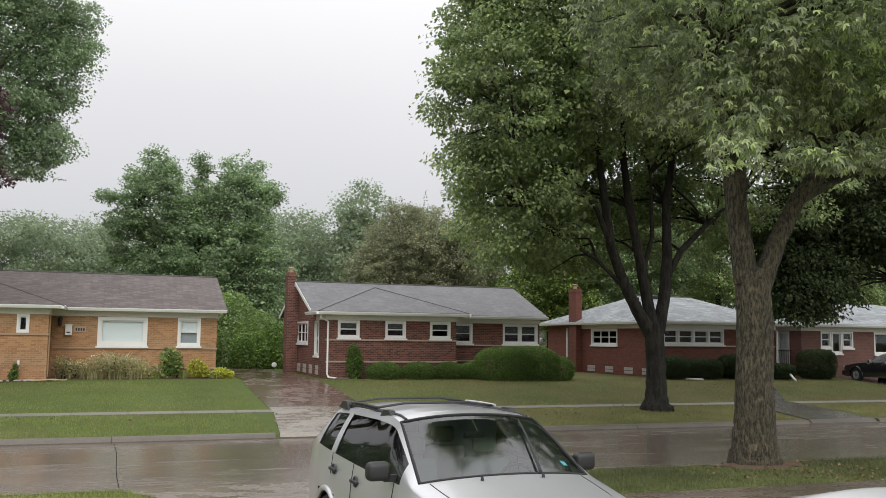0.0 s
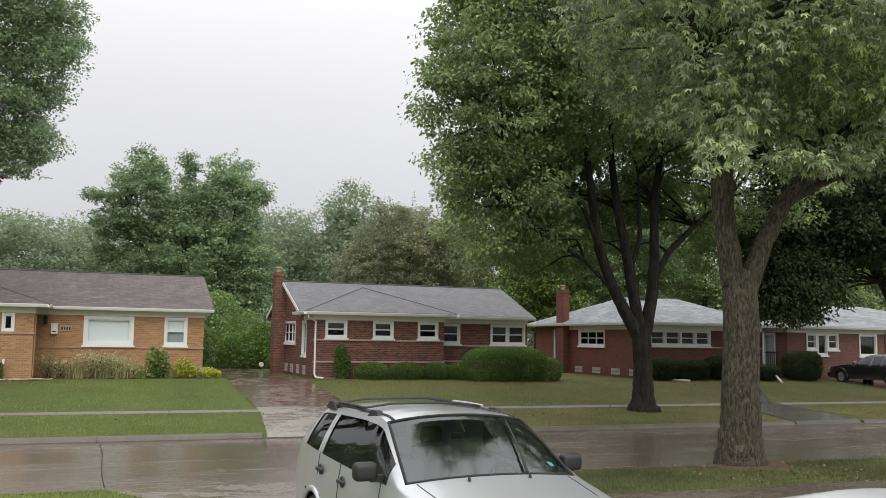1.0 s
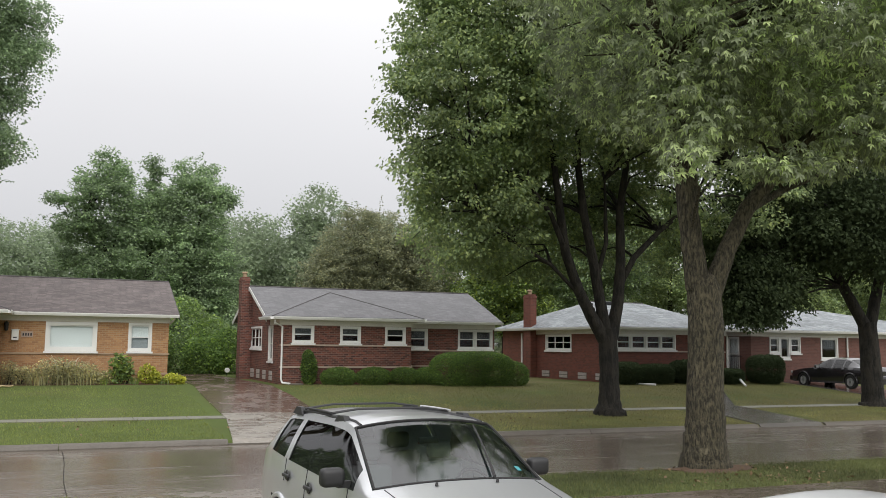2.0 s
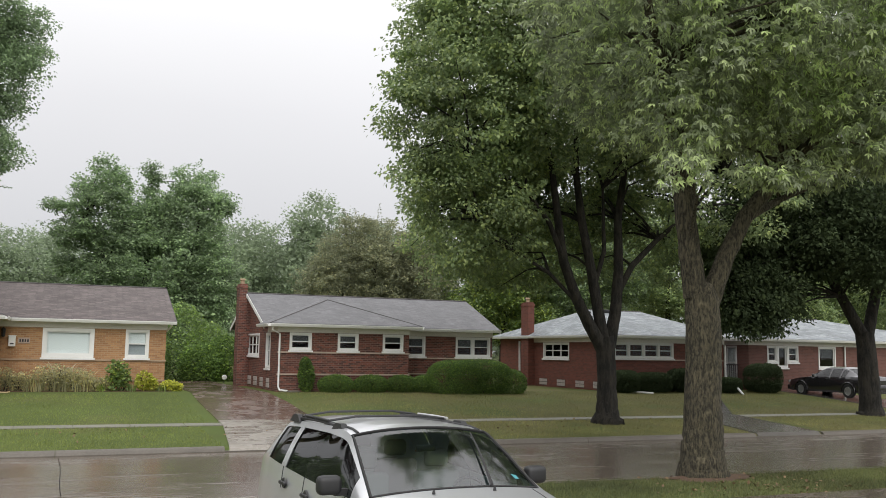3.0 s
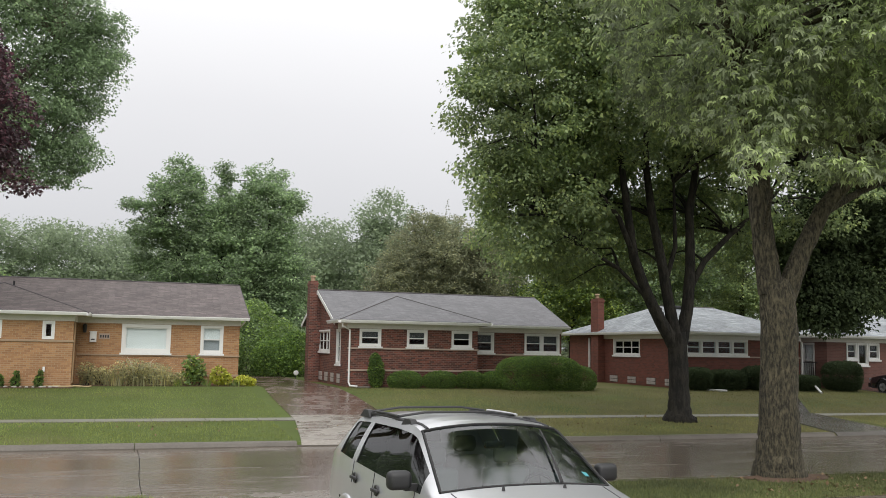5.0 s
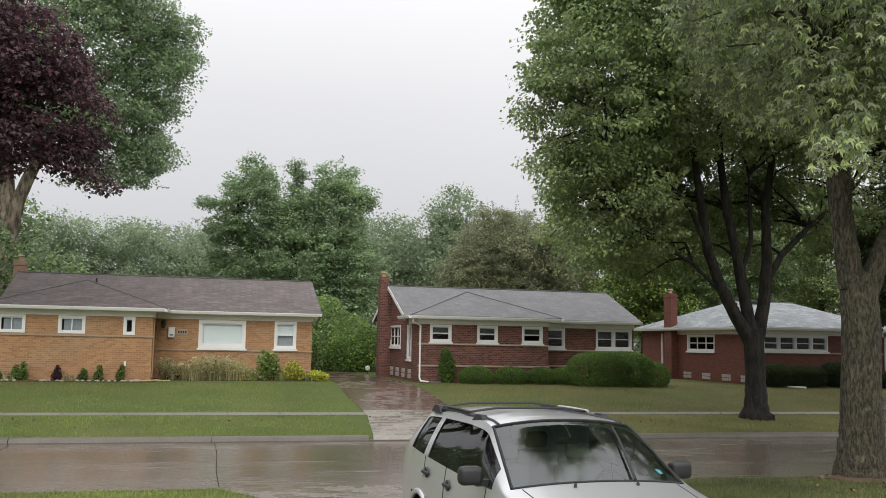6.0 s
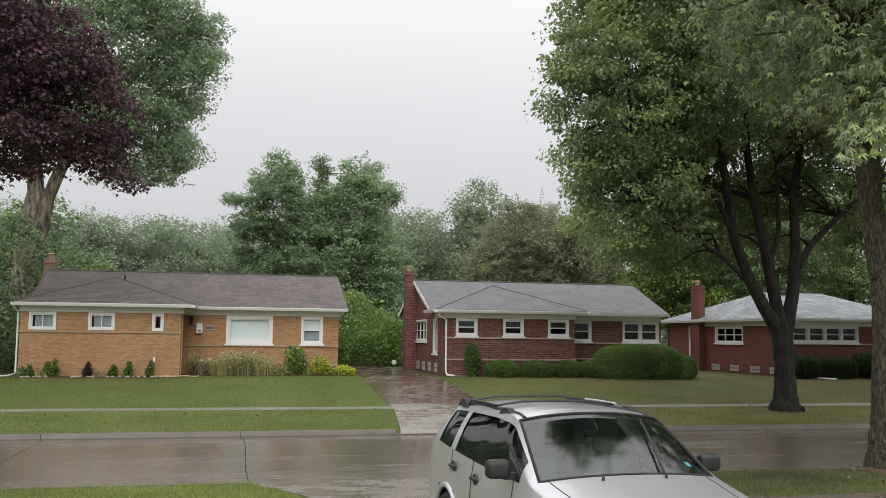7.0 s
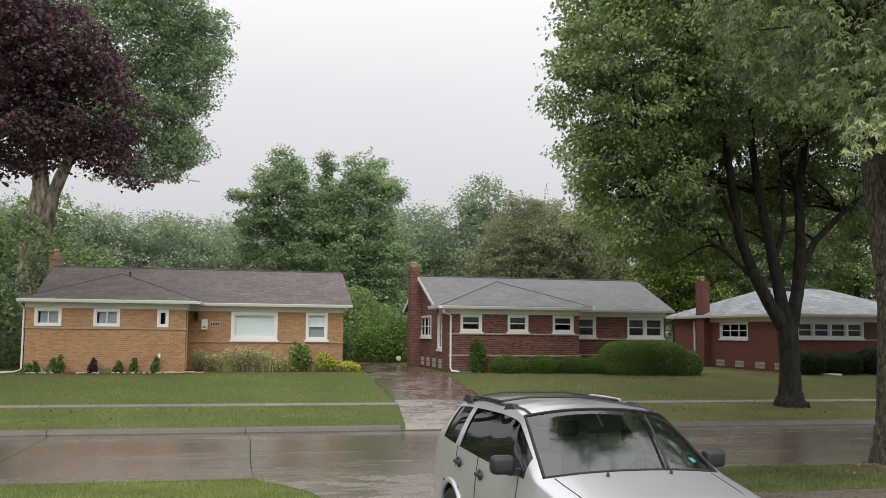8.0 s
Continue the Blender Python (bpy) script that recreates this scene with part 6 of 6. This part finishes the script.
# ---- details of the houses ----
def pots(parent, side, plane, spans, v0, v1):
    """Basement lights of glass blocks, block by block, in a frame of mortar."""
    fn = side_map(side, plane)
    for a, b in spans:
        bm = bmesh.new()
        slab(bm, fn, a, b, v0, v1, -0.02, 0.006)
        light = part("basement_light", bm, KERB, parent, "glass block basement light")
        n = max(2, round((b - a) / 0.22))
        for i in range(n):
            for j in range(2):
                bm = bmesh.new()
                w, h = (b - a) / n, (v1 - v0) / 2
                rounded(bm, 0, w - 0.03, 0, 0.03, 0, h - 0.03, 0.008, 1)
                for v in bm.verts:
                    v.co = fn(a + i * w + 0.015 + v.co.x, v0 + j * h + 0.015 + v.co.z, 0.0 + v.co.y)
                part("glass_block", bm, CONCRETE_BLOCK, light)


pots(M, "left", 8.62, [(-42.7, -42.0), (-41.4, -40.75), (-40.1, -39.5), (-38.85, -38.3)], 0.95, 1.36)
pots(TH, "left", 24.05, [(-43.0, -42.2), (-41.2, -40.4), (-39.4, -38.6), (-37.8, -37.3)], 0.93, 1.26)

# lantern, post box and number plate beside the tan house's door
lamp = thing("wall_lantern", (-1.50, 38.6, 3.02), "small black wall lantern on tan brick", "lamp")
bm = bmesh.new()
box(bm, -1.55, -1.45, 38.64, 38.70, 2.98, 3.20)
part("back_plate", bm, DARK_METAL, lamp)
bm = bmesh.new()
tube(bm, [(-1.50, 38.57, 2.86), (-1.50, 38.57, 2.90), (-1.50, 38.57, 3.10), (-1.50, 38.57, 3.16), (-1.50, 38.57, 3.22)], [0.04, 0.065, 0.085, 0.09, 0.01], 8)
part("shade", bm, DARK_METAL, lamp)
mail = thing("post_box", (-1.15, 38.62, 2.70), "white metal post box on tan brick wall", "post box")
bm = bmesh.new()
rounded(bm, -1.31, -1.06, 38.56, 38.695, 2.50, 2.90, 0.02, 2)
part("box", bm, WHITE, mail)
bm = bmesh.new()
box(bm, -1.25, -1.12, 38.555, 38.56, 2.58, 2.63)
part("mark", bm, material("dark_print", (0.05, 0.04, 0.05), 0.6), mail)
bm = bmesh.new()
rounded(bm, -1.33, -1.04, 38.54, 38.695, 2.89, 2.92, 0.01, 1)
part("lid", bm, WHITE, mail)
plate = thing("number_plate", (-0.62, 38.68, 2.74), "pale house plate with dark bars on tan brick", "sign")
bm = bmesh.new()
rounded(bm, -0.98, -0.56, 38.675, 38.70, 2.62, 2.84, 0.008, 1)
part("board", bm, PALE_STONE, plate)
for k in range(4):
    bm = bmesh.new()
    box(bm, -0.93 + k * 0.09, -0.875 + k * 0.09, 38.668, 38.6745, 2.68, 2.78)
    part("bar", bm, DARK_METAL, plate)

# downspouts
downspout(L, [(-7.68, 36.15, 3.46), (-7.66, 36.3, 3.36), (-7.58, 36.55, 3.22), (-7.58, 36.55, 0.98), (-7.8, 36.3, 0.90), (-8.4, 36.0, 0.88)], WHITE, 0.035)
downspout(L, [(4.62, 38.35, 3.46), (4.60, 38.5, 3.38), (4.52, 38.70, 3.28), (4.50, 39.0, 3.2)], WHITE, 0.035)
downspout(L, [(-1.76, 36.62, 3.24), (-1.76, 36.56, 1.0)], material("tan_pipe", (0.30, 0.20, 0.11), 0.6), 0.03)
downspout(TH, [(23.99, 45.15, 3.2), (23.99, 45.15, 1.6)], WHITE, 0.06)
downspout(TH, [(23.75, 36.7, 3.3), (24.0, 36.95, 3.1), (24.0, 36.95, 0.95), (24.9, 35.4, 0.85), (25.3, 34.8, 0.84)], WHITE, 0.05)
downspout(FH, [(31.20, 36.95, 3.1), (31.20, 36.95, 0.95)], WHITE, 0.05)
downspout(FH, [(30.2, 34.9, 1.05), (30.0, 34.3, 0.78)], WHITE, 0.05)
downspout(FH, [(39.2, 36.92, 3.2), (39.2, 36.92, 0.95)], WHITE, 0.045)
block = thing("splash_block", (9.15, 36.4, 0.85), "grey concrete splash block under the downspout", "splash block")
bm = bmesh.new()
rounded(bm, 8.92, 9.42, 36.25, 36.6, 0.84, 0.91, 0.02, 2)
part("slab", bm, KERB, block)
# white dish by the corner of the drive
dish = thing("round_reflector", (8.2, 46.45, GRADE), "white round drive reflector on a stake", "marker")
bm = bmesh.new()
tube(bm, [(8.2, 46.45, 1.14), (8.2, 46.40, 1.14), (8.2, 46.38, 1.14)], [0.125, 0.125, 0.09], 18)
part("disc", bm, WHITE, dish)
bm = bmesh.new()
tube(bm, [(8.2, 46.47, 0.8), (8.2, 46.47, 1.12)], [0.02, 0.02], 6)
part("stake", bm, DARK_METAL, dish)
# gable vent brackets and roof vents
bm = bmesh.new()
box(bm, 8.58, 8.61, 41.54, 41.58, 4.07, 4.25)
box(bm, 8.58, 8.61, 41.47, 41.65, 4.15, 4.18)
part("gable_bracket", bm, DARK_METAL, M, "dark cross-shaped wall tie")
for x, y, z in ((26.0, 41.6, 4.66), (27.3, 41.8, 4.78), (25.35, 40.4, 4.36)):
    bm = bmesh.new()
    rounded(bm, x - 0.22, x + 0.22, y - 0.2, y + 0.2, z - 0.05, z + 0.14, 0.04, 2)
    part("roof_vent", bm, DARK_METAL, TH, "dark box roof vent")
bm = bmesh.new()
tube(bm, [(-4.4, 41.2, 4.6), (-4.4, 41.2, 4.93)], [0.04, 0.04], 8)
part("vent_pipe", bm, DARK_METAL, L, "thin roof vent pipe")
# side porch of the far house
porch = thing("porch", (32.0, 38.4, GRADE), "brick side porch with thin dark railing", "porch")
bm = bmesh.new()
box(bm, 31.4, 32.7, 37.6, 39.4, GRADE - 0.1, 1.28)
part("step", bm, PINK_BRICK_SHADED, porch)
bm = bmesh.new()
box(bm, 31.35, 32.7, 37.55, 39.45, 1.28, 1.34)
part("slab", bm, KERB, porch)
for x, y in ((31.45, 37.65), (31.45, 39.3)):
    bm = bmesh.new()
    tube(bm, [(x, y, 1.34), (x, y, 3.35)], [0.06, 0.06], 8)
    part("post", bm, WHITE, porch, "white porch post")
for k in range(9):
    bm = bmesh.new()
    x = 31.55 + k * 0.13
    box(bm, x - 0.01, x + 0.01, 37.62, 37.64, 1.34, 2.1)
    part("baluster", bm, DARK_METAL, porch)
bm = bmesh.new()
box(bm, 31.45, 32.7, 37.61, 37.65, 2.1, 2.14)
part("rail", bm, DARK_METAL, porch)
# garden tap and hose before the tan wall
hose = thing("garden_hose", (-2.6, 36.2, GRADE), "tan garden hose looping from the wall tap", "hose")
bm = bmesh.new()
rng = random.Random(5)
pts = [(-2.75, 36.42, 1.25), (-2.76, 36.3, 1.1), (-2.7, 36.2, 0.9)]
for k in range(26):
    a = k * 0.42
    pts.append((-2.3 + 0.55 * math.cos(a) + k * 0.045, 36.05 + 0.16 * math.sin(a), 0.90 + 0.02 * math.sin(k * 1.7)))
tube(bm, pts, [0.022] * len(pts), 6)
smooth(part("tube", bm, material("tan_hose", (0.36, 0.28, 0.15), 0.5), hose), 60)
bm = bmesh.new()
rounded(bm, -2.77, -2.69, 36.42, 36.49, 1.40, 1.58, 0.015, 2)
part("tap_cover", bm, WHITE, hose, "white tap cover")

# ---- planting ----
bed = bmesh.new()
for x0, x1, y0, y1 in ((-7.6, -1.7, 35.75, 36.5), (-1.8, 4.6, 37.4, 38.7)):
    strip(bed, [(x0, y0), (x0, y1)], [(x1, y0), (x1, y1)], 0.03)
structure("flower_bed", bed, SOIL, "dark soil bed along the tan house", "flower bed")
rng = random.Random(9)
for k in range(34):
    x = rng.uniform(-7.3, -1.9)
    st = thing("edging_stone", (x, 35.8, GRADE), "small pale edging stone of the flower bed", "stone", "edging stones")
    bm = bmesh.new()
    bmesh.ops.create_icosphere(bm, subdivisions=2, radius=1)
    sx, sy, sz = rng.uniform(0.04, 0.10), rng.uniform(0.04, 0.08), rng.uniform(0.025, 0.05)
    yy = 35.78 + rng.uniform(-0.05, 0.2)
    for v in bm.verts:
        v.co = Vector((x + v.co.x * sx * rng.uniform(0.85, 1.1), yy + v.co.y * sy, GRADE + 0.03 + v.co.z * sz * rng.uniform(0.85, 1.1)))
    smooth(part("stone", bm, PEBBLE, st), 60)
for k, (x, h, mat) in enumerate(((-7.05, 0.42, LEAF_HEDGE), (-6.45, 0.5, LEAF_HEDGE), (-6.2, 0.62, LEAF_HEDGE), (-5.05, 0.5, LEAF_PURPLE), (-4.15, 0.42, LEAF_HEDGE), (-3.62, 0.52, LEAF_HEDGE), (-2.85, 0.55, LEAF_HEDGE), (-7.3, 0.35, LEAF_BRIGHT))):
    bush("dwarf_conifer", "small upright dwarf shrub by the tan wall" if mat is not LEAF_PURPLE else "small reddish dwarf shrub by the tan wall", (x, 36.15, GRADE), [(x, 36.15, GRADE + h * 0.32, 0.17, 0.16, h * 0.38), (x + 0.03, 36.15, GRADE + h * 0.75, 0.09, 0.09, h * 0.38)], mat, 520, 0.075, 120 + k, group="dwarf shrubs")


def grass_clump(name, label, at, blades, height, spread_xy, mat, seed, category="plant", wide=0.012):
    """Arching strap leaves from one root."""
    rnd = random.Random(seed)
    root = thing(name, at, label, category)
    bm = bmesh.new()
    for k in range(blades):
        bx, by = at[0] + rnd.uniform(-1, 1) * spread_xy[0], at[1] + rnd.uniform(-1, 1) * spread_xy[1]
        a, h = rnd.uniform(0, 2 * math.pi), height * rnd.uniform(0.55, 1.15)
        lean = h * rnd.uniform(0.3, 1.0)
        prev = None
        for i in range(6):
            t = i / 5
            p = Vector((bx + math.cos(a) * lean * t * t, by + math.sin(a) * lean * t * t, at[2] + h * (t - 0.38 * t ** 3)))
            d = Vector((-math.sin(a), math.cos(a), 0)) * wide * (1.1 - t)
            cur = (bm.verts.new(p - d), bm.verts.new(p + d))
            if prev:
                bm.faces.new((prev[0], prev[1], cur[1], cur[0]))
            prev = cur
    me = bpy.data.meshes.new("foliage")
    bm.to_mesh(me)
    bm.free()
    me.materials.append(mat)
    ob = new("foliage", me)
    ob.parent = root
    ob.matrix_parent_inverse = root.matrix_basis.inverted()
    return root


for k, (x, y, h, n, w) in enumerate(((-1.2, 37.9, 0.95, 70, 0.35), (-0.4, 37.6, 1.05, 80, 0.45), (0.45, 37.7, 1.25, 110, 0.5), (1.2, 37.6, 1.2, 100, 0.5), (1.9, 37.8, 0.9, 60, 0.35))):
    grass_clump("ornamental_grass", "arching pale ornamental grass before the picture window", (x, y, GRADE), n, h, (w, 0.35), LEAF_DRY, 140 + k, wide=0.016)
grass_clump("ornamental_grass", "tall thin pale flower stems before the picture window", (0.75, 37.75, GRADE), 34, 1.75, (0.6, 0.2), LEAF_PLUME, 149, wide=0.011)
bush("flowering_shrub", "loose grey-green shrub among the ornamental grass", (0.6, 37.6, GRADE), [(0.3, 37.6, 1.40, 0.8, 0.4, 0.5), (1.1, 37.6, 1.30, 0.75, 0.4, 0.45), (-0.8, 37.7, 1.22, 0.6, 0.35, 0.36), (1.9, 37.6, 1.1, 0.5, 0.3, 0.3), (-1.3, 37.7, 1.35, 0.35, 0.3, 0.4)], LEAF_DRY, 5200, 0.075, 150, shell=0.3)
bush("young_shrub", "green leafy shrub before tan brick", (2.6, 37.6, GRADE), [(2.6, 37.6, 1.65, 0.42, 0.35, 0.42), (2.45, 37.6, 1.2, 0.35, 0.3, 0.4), (2.8, 37.6, 1.3, 0.3, 0.3, 0.4)], LEAF_BRIGHT, 750, 0.15, 151, shell=0.35)
bush("yellow_shrub", "bright yellow-green shrub by the house corner", (3.65, 37.6, GRADE), [(3.6, 37.6, 1.25, 0.36, 0.3, 0.36), (3.85, 37.6, 1.12, 0.25, 0.25, 0.25)], LEAF_YELLOW, 1300, 0.09, 152, group="yellow shrubs")
bush("yellow_shrub", "low yellow-green shrub beside the drive", (4.7, 37.7, GRADE), [(4.55, 37.7, 1.05, 0.36, 0.28, 0.22), (4.85, 37.7, 1.0, 0.2, 0.2, 0.17)], LEAF_YELLOW, 1000, 0.085, 153, group="yellow shrubs")
for k, x in enumerate((2.0, 3.1, 4.2, -6.6, -4.6)):
    grass_clump("day_lily", "strap-leaved green plant in the flower bed", (x, 37.5 if x > 0 else 36.05, GRADE), 60, 0.45, (0.18, 0.12), LEAF_BRIGHT if x > 0 else LEAF_DRY, 160 + k)

# ---- grass, soil and litter ----
def grass(name, areas, per_m2, size, seed, keep=None, mat=None):
    """Short upright blades over areas x0, x1, y0, y1."""
    rng = np.random.default_rng(seed)
    pts = []
    for x0, x1, y0, y1 in areas:
        n = int((x1 - x0) * (y1 - y0) * per_m2)
        p = np.stack([rng.uniform(x0, x1, n), rng.uniform(y0, y1, n)], -1)
        patch = np.sin(p[:, 0] * 1.7 + np.sin(p[:, 1] * 1.3) * 2) * np.sin(p[:, 1] * 2.1 + p[:, 0] * 0.4)
        p = p[rng.random(n) < 0.72 + 0.28 * patch]
        if keep:
            p = p[keep(p)]
        z = np.interp(p[:, 1], [a for a, b in PROFILE], [b for a, b in PROFILE]) - 0.012
        pts.append(np.column_stack([p, z]))
    pts = np.concatenate(pts)
    return tagged(new(name, leaf_mesh(name, pts, size * rng.uniform(0.6, 1.3, len(pts)), -0.75, rng, mat or GRASS, "straw", 0.7)), "short wet mown grass", "grass", "", "stuff")


off_tree = lambda p: (np.hypot((p[:, 0] - 12.22) / 1.0, (p[:, 1] - 15.05) / 0.62) > 1) & (np.hypot(p[:, 0] - 17.45, p[:, 1] - 26.6) > 0.5)
off_path = lambda p: (p[:, 0] < 22.3 + (p[:, 1] - 28.26) * 0.73) | (p[:, 0] > 24.3 + (p[:, 1] - 28.26) * 0.71)
corner = lambda p: p[:, 0] < 1.25 - 0.11 * (p[:, 1] - 12.6) ** 2
grass("grass", [(-12, 1.3, 12.66, 15.42)], 3000, 0.075, 201, corner)
grass("grass", [(7.5, 24, 12.66, 15.42)], 2800, 0.075, 202, off_tree, GRASS_DARK)
grass("grass", [(-14, 4.2, 23.5, 27.62)], 700, 0.075, 203, off_tree)
grass("grass", [(9.5, 20.8, 23.5, 27.62), (24.3, 33, 23.5, 27.62)], 700, 0.075, 213, off_tree, GRASS_DRY)
grass("grass", [(-14, 4.6, 28.26, 35.7)], 420, 0.075, 204)
grass("grass", [(8.3, 33.5, 28.26, 36.2)], 380, 0.075, 214, off_path, GRASS_DRY)
bm = bmesh.new()
ring = []
for k in range(24):
    a = 2 * math.pi * k / 24
    r = 1 + 0.16 * math.sin(a * 3 + 1) + 0.1 * math.sin(a * 7)
    ring.append(bm.verts.new((12.22 + 1.0 * r * math.cos(a), min(15.25, 15.05 + 0.62 * r * math.sin(a)), 0.125)))
top = bm.verts.new((12.22, 15.1, 0.20))
for k in range(24):
    bm.faces.new((ring[k], ring[(k + 1) % 24], top))
structure("tree_soil", bm, SOIL, "bare brown soil round the maple trunk", "soil")
rng = np.random.default_rng(77)
n = 190
px, py = rng.normal(12.4, 1.1, n), rng.uniform(12.6, 15.4, n)
lit = np.column_stack([px, py, np.interp(py, [a for a, b in PROFILE], [b for a, b in PROFILE]) + 0.03])
far = np.column_stack([rng.uniform(-8, 20, 130), rng.uniform(24.3, 27.5, 130)])
lit = np.concatenate([lit, np.column_stack([far, np.interp(far[:, 1], [a for a, b in PROFILE], [b for a, b in PROFILE]) + 0.05])])
tagged(new("leaf_litter", leaf_mesh("leaf_litter", lit, 0.09 * rng.uniform(0.6, 1.2, len(lit)), 0.0, rng, BROWN_LITTER)), "scattered brown fallen leaves on wet grass", "leaves", "", "stuff")
